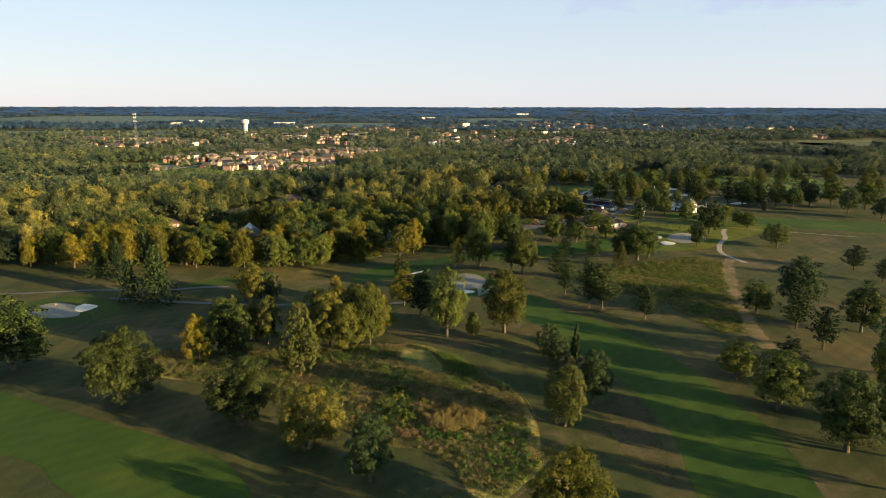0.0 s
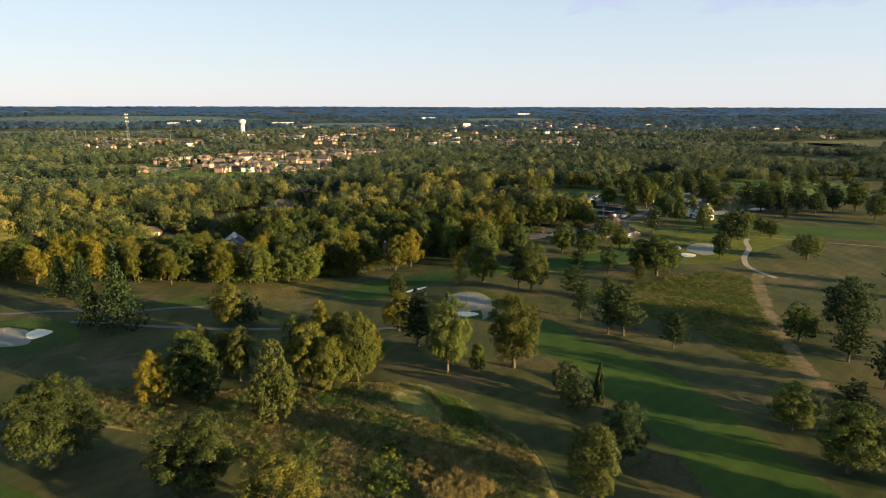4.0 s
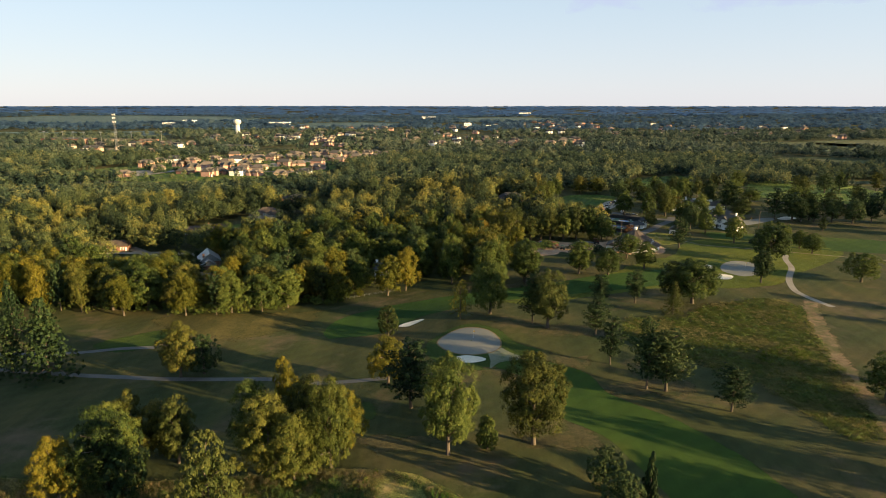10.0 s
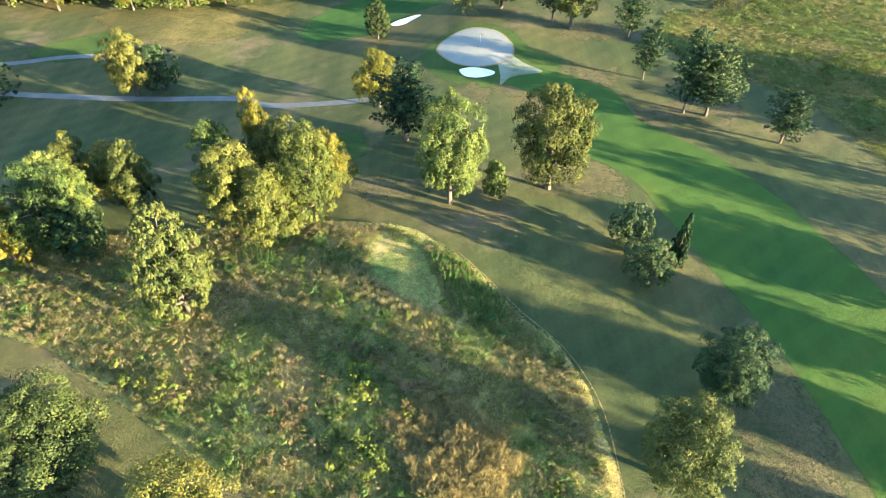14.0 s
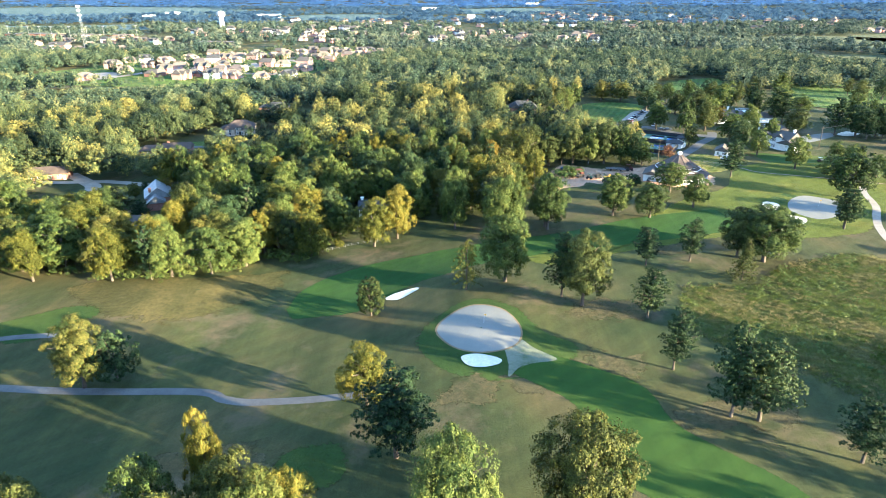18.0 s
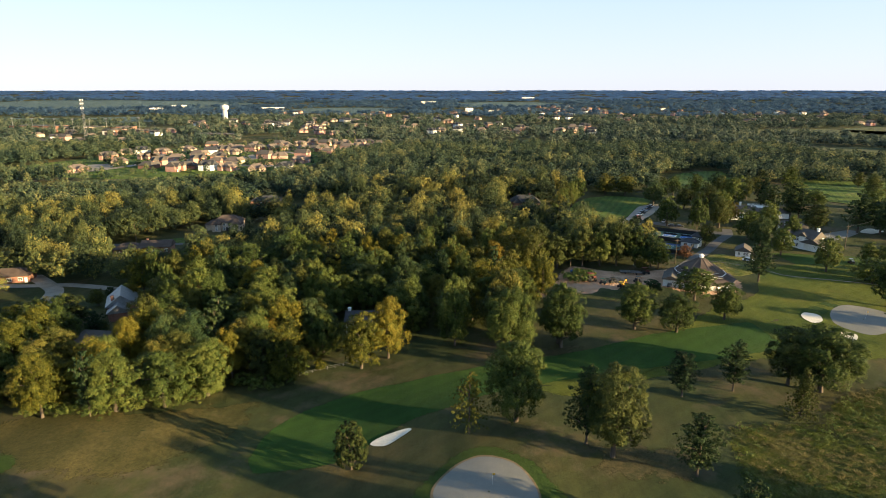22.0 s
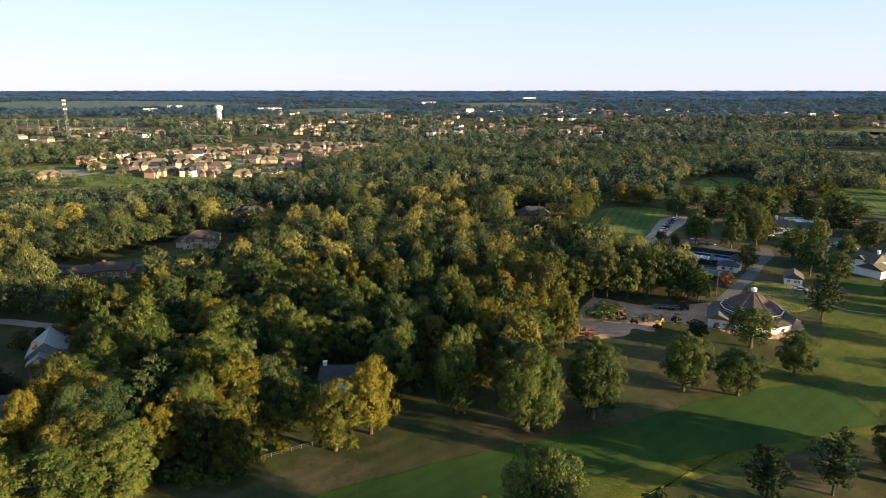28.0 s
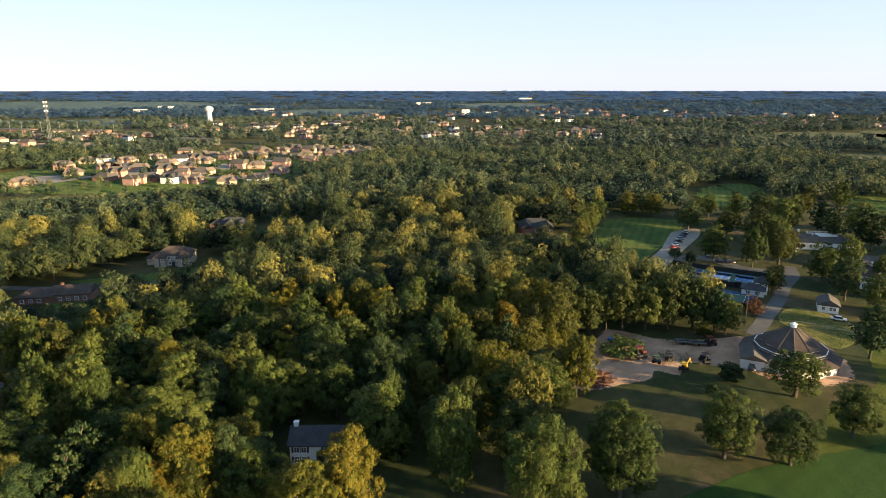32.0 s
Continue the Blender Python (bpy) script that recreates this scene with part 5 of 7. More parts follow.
for k, h in ((8, 2.4), (9, 1.1), (7, 1.1), (10, 1.1)):
    a = A0 + 2 * math.pi * (k + 0.5) / N_SIDES
    pm = Matrix.Rotation(a + math.pi / 2, 4, "Z")
    r = 13.0 * math.cos(math.pi / N_SIDES) + 0.12
    b = boxes((0, -r, 1.2, 2.6 if h > 2 else 1.1, 0.14, h))
    b.transform(pm)
    part("door" if h > 2 else "window", b, DARK_METAL if h < 2 else TRIM, barn)
house("barn_annex", on_ground(86.4, 370.0, 66), "low white shed against the barn with a grey roof", WHITE_WALL, SHINGLE, [(0, 0, 9, 5.5, 2.9, 1.3, 0, 0)], [(-2, -2.75, 1.5, 1.0, 0.9, 0), (2, -2.75, 1.5, 1.0, 0.9, 0)], [(0, -2.75, 1.2, 2.1, 0, TRIM)], category="shed")

house("cottage", on_ground(134.5, 414.5, -28), "small white cottage with a grey gable roof on the lawn", WHITE_WALL, SHINGLE, [(0, 0, 8, 6, 2.8, 2.0, 0, math.pi / 2)], [(-1.5, -4.05, 1.6, 1.0, 1.1, 0), (0.7, -4.05, 1.6, 0.9, 1.1, 0), (1.8, -4.05, 1.6, 0.9, 1.1, 0), (-3.05, 0, 1.6, 1, 1.1, 3)])
house("court_pavilion", on_ground(119.0, 432.5, -30), "small white two-tier pavilion with dark hipped roofs beside the courts", WHITE_WALL, SHINGLE_DARK, [(1.5, 2.0, 4.2, 4.2, 4.6, 2.2, 0.95, 0), (-1.0, -1.0, 7.5, 6.0, 2.6, 1.5, 0.9, 0)], [(1.5, -0.12, 3.9, 1.6, 0.7, 0), (-2.6, -4.0, 1.4, 1.4, 1.2, 0), (0.6, -4.0, 1.4, 1.4, 1.2, 0)], category="pavilion")
house("clubhouse", on_ground(180, 503, -6), "long white clubhouse with grey roof and white flat-roofed part", WHITE_WALL, SHINGLE, [(-6, 0, 22, 11, 3.6, 3.0, 0.6, 0), (-14, -6, 8, 8, 3.4, 2.4, 0, math.pi / 2), (12, -1, 16, 9, 3.4, 2.2, 0, 0)],
      [(-17 + 3 * k, -5.55 if k > 2 else -10.05, 1.8, 1.3, 1.5, 0) for k in range(1, 8)], chimneys=[(-6, 0, 5.6, 2.8)], category="clubhouse")
flat = thing("roof_terrace", on_ground(186, 504, -6, 5.6), "white railed flat roof terrace on the clubhouse", "terrace")
part("deck", boxes((0, 0, 0, 12, 6, 0.5)), TRIM, flat)
for sx, sy, w, d in ((0, -3, 12, 0.12), (0, 3, 12, 0.12), (-6, 0, 0.12, 6), (6, 0, 0.12, 6)):
    part("railing", boxes((sx, sy, 1.1, w, d, 0.12), (sx, sy, 0.7, w, d, 0.08), *[(sx + (w / 2 - 0.1) * q * (w > 1), sy + (d / 2 - 0.1) * q * (d > 1), 0.7, 0.12, 0.12, 0.9) for q in (-1, -0.5, 0, 0.5, 1)]), TRIM, flat)
house("manor_house", on_ground(170, 433, -62), "two-storey white manor house with grey slate roof, dormers and porch", WHITE_WALL, SHINGLE, [(0, 0, 18, 9, 5.6, 3.2, 0, 0), (-4, 6, 8, 7, 3.2, 2.4, 0, math.pi / 2), (8.2, -2, 6, 9, 3.4, 2.4, 0, math.pi / 2), (4, -4.0, 2.4, 3, 6.4, 1.4, 0, math.pi / 2), (-3, -4.0, 2.4, 3, 6.4, 1.4, 0, math.pi / 2)],
      [(x, -4.55, z, 1.1, 1.5, 0) for x in (-7, -5, 0.5, 2) for z in (1.6, 4.3)] + [(9.0, y, z, 1.1, 1.5, 1) for y in (-2.8, 0, 2.8) for z in (1.6, 4.3)], [(-1, -4.55, 1.3, 2.2, 0, DARK_METAL)], [(8, 0, 7.5, 2.5), (-8, 0, 7.5, 2.5)], SHINGLE_DARK)
house("garden_house", on_ground(184, 466, -12), "single-storey pale house with grey hipped roof near the clubhouse", WHITE_WALL, SHINGLE, [(0, 0, 13, 9, 3.2, 2.4, 0.8, 0), (3.5, -4.5, 5, 4, 3.0, 1.8, 0, math.pi / 2)], [(-4, -4.55, 1.6, 1.4, 1.3, 0), (-1, -4.55, 1.6, 1.4, 1.3, 0), (3.5, -6.55, 1.6, 2.0, 1.4, 0)])

# houses in the woods
house("brick_house", on_ground(-126, 503, 6), "two-storey tan brick house with a hipped brown roof", TAN_WALL, SHINGLE_BROWN, [(0, 0, 16, 10, 5.2, 3.4, 0.95, 0), (5.4, -5.4, 6, 5, 4.4, 2.6, 0.9, 0), (-5.6, -5.0, 5, 4, 4.4, 2.4, 0.9, 0), (-9.5, 2, 7, 8, 3.2, 2.4, 0.9, 0)],
      [(x, -5.06, z, 1.2, 1.5, 0) for x in (-1.6, 1.4) for z in (1.5, 4.0)] + [(x, -7.06 if x < 0 else -7.96, z, 1.2, 1.4, 0) for x in (-5.6, 5.4) for z in (1.4, 3.4)], [(0, -5.06, 1.3, 2.2, 0, DARK_METAL)])
house("ranch_house", on_ground(-150, 446, 10), "long low brick house with a brown hipped roof and white chimney", BRICK, SHINGLE_BROWN, [(-6, 0, 13, 9, 3.0, 2.3, 0.9, 0), (7, 1, 14, 9, 3.3, 2.6, 0, 0)], [(x, -4.5 if x < 0 else -3.55, 1.6, 1.3, 1.3, 0) for x in (-10, -7, -4, 3, 6, 9, 12)], chimneys=[(2, 3, 4.0, 2.2)])
house("woodland_house", on_ground(-122, 577, 4), "dark brick house with several gables among trees", BRICK, SHINGLE_DARK, [(0, 0, 16, 9, 3.6, 3.0, 0.9, 0), (6, -4, 5, 5, 3.4, 2.6, 0, math.pi / 2), (-1, -4, 5, 5, 3.4, 2.6, 0, math.pi / 2), (-9, 1, 8, 8, 3.0, 2.2, 0.9, 0)], [(x, -6.56, 1.7, 1.4, 1.4, 0) for x in (-1, 6)] + [(x, -4.56, 1.7, 1.2, 1.4, 0) for x in (-5, 2.5)])
house("woodland_house", on_ground(53, 541, -4), "large dark-roofed brick house among trees", BRICK, SHINGLE_DARK, [(0, 0, 18, 10, 4.0, 3.6, 0.9, 0), (6, -5, 6, 6, 3.8, 3.0, 0, math.pi / 2), (-5, -5, 6, 5, 3.8, 3.0, 0, math.pi / 2)], [(x, -8.06, 1.8, 1.5, 1.5, 0) for x in (6,)] + [(x, -7.56, 1.8, 1.5, 1.5, 0) for x in (-5,)] + [(0.5, -5.06, 1.8, 1.6, 1.5, 0)], chimneys=[(3, 2, 5, 3)])
house("white_house", on_ground(-24.5, 334.5, 0, -0.3), "two-storey white house with dark shutters and a dark gable roof", WHITE_WALL, SHINGLE_DARK, [(0, 0, 12, 7.5, 4.7, 2.4, 0, 0)], [(x, -3.81, z, 1.1, 1.3, 0) for x in (-4.5, -3.0, 1.8, 4.4) for z in (1.3, 3.6)], [(0.2, -3.81, 1.1, 2.1, 0, DARK_METAL)], [(-5.2, 0.2, 6.2, 1.7)], SHINGLE_DARK)
house("gabled_house", on_ground(-112, 352, 25), "red brick house with a steep pale grey metal-looking roof", BRICK, STEEL, [(0, 0, 12, 9, 4.4, 3.8, 0, math.pi / 2), (-1, -6, 8, 6, 3.4, 2.6, 0, math.pi / 2)], [(-1.0, -9.06, 1.6, 1.2, 1.4, 0), (4.56, -2, 2.0, 1.1, 1.3, 1)], chimneys=[(-2.6, -4.5, 4.5, 3.2)])
house("grey_roof_house", on_ground(-103, 319, -8), "low house with dark grey hipped and gabled roofs under trees", BRICK, SHINGLE, [(0, 0, 14, 9, 3.2, 2.6, 0.9, 0), (4, -3.5, 6, 6, 3.2, 2.6, 0, math.pi / 2)], [(-3, -4.56, 1.6, 1.4, 1.3, 0), (4, -6.56, 1.6, 1.6, 1.4, 0)])
house("hillside_house", on_ground(-180, 392, 15), "low brick ranch house with a grey roof by the drive", BRICK, SHINGLE_BROWN, [(0, 0, 18, 9, 3.0, 2.4, 0.9, 0)], [(x, -4.56, 1.6, 1.5, 1.3, 0) for x in (-6, -2, 2, 6)], [(8, -4.56, 1.1, 2.1, 0, TRIM)])

# the housing estate: five designs, repeated
ESTATE_DESIGNS = []
for k, (wall, roof, word) in enumerate(((PINK_BRICK, SHINGLE_TAN, "red brick house with a brown roof and white garage door"), (PINK_BRICK, SHINGLE, "brick house with twin front gables and a grey roof"), (TAN_WALL, SHINGLE_TAN, "tan stone house with a brown hipped roof"), (WHITE_WALL, SHINGLE_DARK, "white house with dark roof and front gables"), (BRICK, SHINGLE, "brick house with a dark roof"))):
    wings = [(0, 0, 15, 10, 3.4, 3.6, 0.85, 0), (-4.6, -5.2, 6, 5, 3.3, 3.0, 0, math.pi / 2), (4.4, -4.6, 5, 4.4, 3.3, 2.6, 0, math.pi / 2)]
    if k in (1, 3):
        wings = [(0, 0, 14, 10, 5.2, 3.6, 0.3, 0), (-4, -5, 5.4, 4, 5.0, 3.0, 0, math.pi / 2), (3.4, -5, 5.4, 4, 5.0, 3.0, 0, math.pi / 2)]
    front = [-7.76, -6.86] if k not in (1, 3) else [-7.06, -7.06]
    ESTATE_DESIGNS.append(house("estate_house", on_ground(-328 if k == 0 else (-346, -315, -338, -305)[k - 1], (701, 789, 749, 846, 789)[k], (15, -10, 25, 5, 160)[k]), word, wall, roof, wings,
                                [(4.4, front[1], 1.6, 1.6, 1.5, 0), (0, -5.06, 1.6, 1.2, 1.5, 0), (8.06 if k not in (1, 3) else 7.06, 0, 1.6, 1.2, 1.4, 1), (0, 5.06, 1.6, 1.8, 1.4, 2)], [(-4.5, front[0], 4.6, 2.3, 0, TRIM)], group="houses of the estate"))
ESTATE_SOUTH = "-353,841,2 -305,789,0 -274,721,4 -273,742,1 -312,841,0 -270,773,0 -244,709,1 -237,722,4 -295,868,2 -260,807,0 -241,757,1 -216,716,3 -254,826,3 -221,752,0 -231,785,4 -197,716,0 -204,750,2 -245,841,1 -229,826,2 -241,879,2 -221,863,1 -170,711,2 -217,884,4 -184,786,1 -204,890,0 -193,878,4 -169,790,0 -146,711,3"
ESTATE_NORTH = "-182,886,2 -141,762,0 -149,803,1 -164,880,2 -150,869,4 -146,898,0 -132,852,0 -130,920,1 -106,858,4 -118,912,0 -106,922,2 -108,957,1 -91,916,4 -78,922,0 -200,935,0 -183,952,2 -152,945,1 -131,972,0 -101,985,4 -84,958,2 -152,990,0 -172,966,1 -62,985,0 -216,960,4 -236,930,2 -262,905,0 -285,915,1"
for k, row in enumerate((ESTATE_SOUTH + " " + ESTATE_NORTH).split()):
    ex, ey, ed = row.split(",")
    copy_thing(ESTATE_DESIGNS[int(ed)], on_ground(float(ex), float(ey), (12, -20, 165, 30, -8, 190, 75)[k % 7]))
track("road", [(-330, 690), (-300, 730), (-290, 770), (-300, 815), (-330, 850)], 9, 0.45, CONCRETE, "pale concrete estate street", "road", 40)
track("road", [(-290, 740), (-250, 738), (-200, 738), (-158, 740), (-150, 780), (-160, 830), (-190, 855), (-250, 855), (-310, 862)], 9, 0.45, CONCRETE, "pale concrete estate street between houses", "road", 60)
track("road", [(-190, 855), (-150, 885), (-100, 900), (-70, 930)], 9, 0.45, CONCRETE, "pale concrete estate street", "road", 40)
for cx, cy, r in ((-262, 757, 16), (-196, 800, 15), (-330, 720, 18), (-170, 745, 12)):
    blob("bare_plot", [(cx + r * math.cos(a) * (1 + 0.25 * math.sin(3 * a)), cy + r * 1.6 * math.sin(a)) for a in np.linspace(0, 6.28, 9)[:-1]], 0.4, CLAY if cx == -170 else CONCRETE, "bare pale ground of a building plot", "plot", 6, 40, 1.0, 7)

# houses in the estate's distance, between the trees
for k, (hx, hy, turn) in enumerate(FAR_HOUSES):
    copy_thing(ESTATE_DESIGNS[(0, 3, 2, 0, 4, 2, 1, 3, 1)[k % 9]], on_ground(hx, hy, turn, 1.0))
rng = np.random.default_rng(21)
# garden trees of the estate
tx, ty = rng.uniform(-440, -60, 620), rng.uniform(662, 1040, 620)
pick = inside(tx, ty, ESTATE)
for row in (ESTATE_SOUTH + " " + ESTATE_NORTH).split():
    ex, ey = map(float, row.split(",")[:2])
    pick &= ~((np.abs(tx - ex) < 10) & (ty < ey + 7) & (ty > ey - 17))
woodland("garden_trees", tx[pick], ty[pick], (4, 9), (4.5, 8.5), 16, 5, 4, 0.055, BACK_LEAF, 57, "small green garden trees between the estate houses")
for x, y, w, d, h, turn, mat, word in ((-700, 1235, 90, 34, 7, -8, BRICK, "long low brick school building with flat roof"), (-615, 1225, 60, 26, 6, 5, TAN_WALL, "long tan flat-roofed commercial building"), (-560, 1240, 40, 22, 5, 0, BRICK, "low brick commercial building"), (-330, 1065, 60, 20, 5, -12, SHINGLE, "long low building with a pale roof"),
                                        (-545, 2160, 70, 22, 6, 0, TRIM, "far-off pale white warehouse among trees"), (-60, 2750, 60, 24, 6, 0, TRIM, "far-off pale white warehouse among trees"), (75, 1980, 22, 14, 11, 0, TRIM, "far-off pale white church among trees"), (420, 3300, 60, 24, 6, 0, TRIM, "far-off pale white warehouse among trees"), (-900, 2300, 44, 20, 6, 10, TRIM, "far-off pale white barn among trees"), (-880, 2080, 34, 16, 6, 0, TRIM, "far-off pale white barn among trees")):
    b = thing("commercial_building" if d > 21 else "low_building", on_ground(x, y, turn, 3), word, "building")
    part("wall", boxes((0, 0, h / 2 - 2, w, d, h + 4)), mat, b)
    part("roof", boxes((0, 0, h + 0.25, w + 0.6, d + 0.6, 0.5), (w * 0.2, 0, h + 1.0, 3, 3, 1.4), (-w * 0.25, d * 0.1, h + 0.9, 2, 3, 1.2)), TRIM if mat is TRIM else SHINGLE, b)
    for k in range(int(w / 8)):
        part("window", boxes((-w / 2 + 4 + 8 * k, -d / 2 - 0.05, h * 0.55, 3.4, 0.2, 1.8)), GLASS, b)

# ---- towers ----
tower = thing("water_tower", on_ground(-493.5, 1570.7), "pale water tower with a bulbous tank on a fluted column", "water tower")
bm = bmesh.new()
for a0, r0, a1, r1 in ((-5, 6.0, 26, 5.2), ):
    rod(bm, (0, 0, a0), (0, 0, a1), r0, r1, 24)
part("column", bm, TOWER_PAINT, tower, smooth=True)
bm = bmesh.new()
prof = [(5.2, 24.5), (8.2, 27.0), (9.6, 29.6), (9.8, 32.0), (9.0, 34.2), (6.4, 36.0), (2.2, 36.9)]
for (ra, za), (rb, zb) in zip(prof, prof[1:]):
    rod(bm, (0, 0, za), (0, 0, zb), ra, rb, 28)
part("tank", bm, TOWER_PAINT, tower, "pale green-white bulbous tank", True)
bm = bmesh.new()
rod(bm, (0, 0, 36.8), (0, 0, 38.2), 0.9, 0.7, 10)
part("vent", bm, STEEL, tower)

mast = thing("lattice_mast", on_ground(-503, 1026.6), "tall steel lattice communications mast with antennas", "mast")
bm = bmesh.new()
H = 58.0
corner = lambda k, z: Vector((math.cos(2.094 * k) * (2.6 - 1.9 * z / H), math.sin(2.094 * k) * (2.6 - 1.9 * z / H), z))
for k in range(3):
    rod(bm, corner(k, 0), corner(k, H), 0.16, 0.10, 6)
part("leg_frame", bm, STEEL, mast)
bm = bmesh.new()
for lev in range(15):
    for k in range(3):
        z0, z1 = lev * H / 15, (lev + 1) * H / 15
        rod(bm, corner(k, z0), corner((k + 1) % 3, z1), 0.07, None, 4)
        rod(bm, corner(k, z1), corner((k + 1) % 3, z1), 0.07, None, 4)
part("bracing", bm, STEEL, mast)
for z in (46, 52, 57):
    part("antenna", boxes(*[(math.cos(2.094 * k) * 1.9, math.sin(2.094 * k) * 1.9, z, 0.8, 0.8, 2.4) for k in range(3)]), TRIM, mast)

pole = thing("light_mast", on_ground(-640, 1180), "tall floodlight mast of a sports ground", "light mast", "floodlight masts")
bm = bmesh.new()
rod(bm, (0, 0, 0), (0, 0, 24), 0.35, 0.2, 8)
part("pole", bm, STEEL, pole)
part("lamp_bar", boxes((0, 0, 23.6, 4, 0.5, 1.6)), STEEL, pole)
for x, y in ((-665, 1190), (-690, 1200), (-610, 1180), (-585, 1185), (-560, 1190), (-520, 1220), (-730, 1210)):
    copy_thing(pole, on_ground(x, y))

# ---- the courts ----
CU, CV = Vector((0.85, -0.53, 0)), Vector((0.53, 0.85, 0))
court_m = on_ground(112.5, 453.0, -32)


def slab(name, m, w, d, material, label, category, thick=0.5):
    bm = boxes((0, 0, 0, w, d, thick))
    me = bpy.data.meshes.new(name)
    bm.to_mesh(me)
    bm.free()
    me.materials.append(material)
    ob = new(name, me)
    ob.matrix_world = m
    return tagged(ob, label, category, kind="structure")


slab("court_surface", court_m, 37, 21, COURT_GREEN, "green acrylic surround of the sports courts", "sports court", 0.7)
slab("court_surface", on_ground(103, 429, -32), 26, 19, COURT_NAVY, "dark acrylic tennis court surface", "sports court", 0.7)
for cx, cy, w, d, mat, word in ((-10.5, 0, 10, 17, COURT_NAVY, "navy tennis court with white lines"), (2.2, 4.6, 6.1, 8.4, COURT_BLUE, "bright blue pickleball court with white lines"), (10.6, 4.6, 6.1, 8.4, COURT_BLUE, "bright blue pickleball court with white lines"), (2.2, -5.2, 6.1, 8.4, COURT_NAVY, "navy pickleball court with white lines"), (10.6, -5.2, 6.1, 8.4, COURT_NAVY, "navy pickleball court with white lines")):
    ct = thing("sports_court", court_m @ Matrix.Translation((cx, cy, 0.37)), word, "sports court", "courts side by side")
    part("surface", boxes((0, 0, 0, w, d, 0.06)), mat, ct)
    part("lines", boxes(*[(sx * w / 2, 0, 0.035, 0.12, d, 0.02) for sx in (-1, 1)], *[(0, sy * d / 2, 0.036, w, 0.12, 0.02) for sy in (-1, 1)], (0, d * 0.25, 0.037, w, 0.1, 0.02), (0, -d * 0.25, 0.037, w, 0.1, 0.02), (0, 0, 0.034, 0.1, d, 0.02)), TRIM, ct, "white court lines")
    part("net", boxes((0, 0, 0.5, w + 0.8, 0.05, 0.85)), DARK_METAL, ct, "dark net")


def fence_run(name, a, b, z_off, height, step, material, label):
    """Posts, rails and a wind screen between two points."""
    a, b = Vector((*a, float(ground_height(*a)) + z_off)), Vector((*b, float(ground_height(*b)) + z_off))
    ob = thing(name, Matrix.Translation(a), label, "fence")
    d = b - a
    n = max(2, int(d.length / step))
    for k in range(n + 1):
        bm = bmesh.new()
        rod(bm, d * (k / n), d * (k / n) + Vector((0, 0, height)), 0.05, None, 6)
        part("post", bm, material, ob)
    ang = math.atan2(d.y, d.x)
    c = d / 2
    part("screen", boxes((c.x, c.y, c.z + height * 0.47, d.length, 0.04, height * 0.85, ang)), material, ob, "dark wind screen")
    bm = bmesh.new()
    rod(bm, Vector((0, 0, height)), d + Vector((0, 0, height)), 0.04, None, 6)
    part("rail", bm, material, ob)
    return ob


def corner_of(m, x, y):
    p = m @ Vector((x, y, 0))
    return (p.x, p.y)


for p, q in (((-18.5, 10.5), (18.5, 10.5)), ((-18.5, -10.5), (18.5, -10.5)), ((-18.5, -10.5), (-18.5, 10.5)), ((18.5, -10.5), (18.5, 10.5))):
    fence_run("court_fence", corner_of(court_m, *p), corner_of(court_m, *q), 0.2, 2.4, 3.0, DARK_METAL, "dark wind-screened fence round the courts")
low_m = on_ground(103, 429, -32)
for p, q in (((-13, -9.5), (13, -9.5)), ((13, -9.5), (13, 9.5)), ((-13, -9.5), (-13, 9.5))):
    fence_run("court_fence", corner_of(low_m, *p), corner_of(low_m, *q), 0.2, 2.2, 3.0, DARK_METAL, "dark wind-screened fence round the lower court")
ct = thing("sports_court", low_m @ Matrix.Translation((0, 0, 0.37)), "dark tennis court with white lines", "sports court", "courts side by side")
part("surface", boxes((0, 0, 0, 18, 11, 0.06)), COURT_GREEN, ct)
part("lines", boxes((0, 5.4, 0.04, 18, 0.12, 0.02), (0, -5.4, 0.04, 18, 0.12, 0.02), (9, 0, 0.04, 0.12, 11, 0.02), (-9, 0, 0.04, 0.12, 11, 0.02), (4.5, 0, 0.04, 0.1, 8, 0.02), (-4.5, 0, 0.04, 0.1, 8, 0.02)), TRIM, ct, "white court lines")
part("net", boxes((0, 0, 0.5, 0.05, 11.6, 0.85)), DARK_METAL, ct, "dark net")

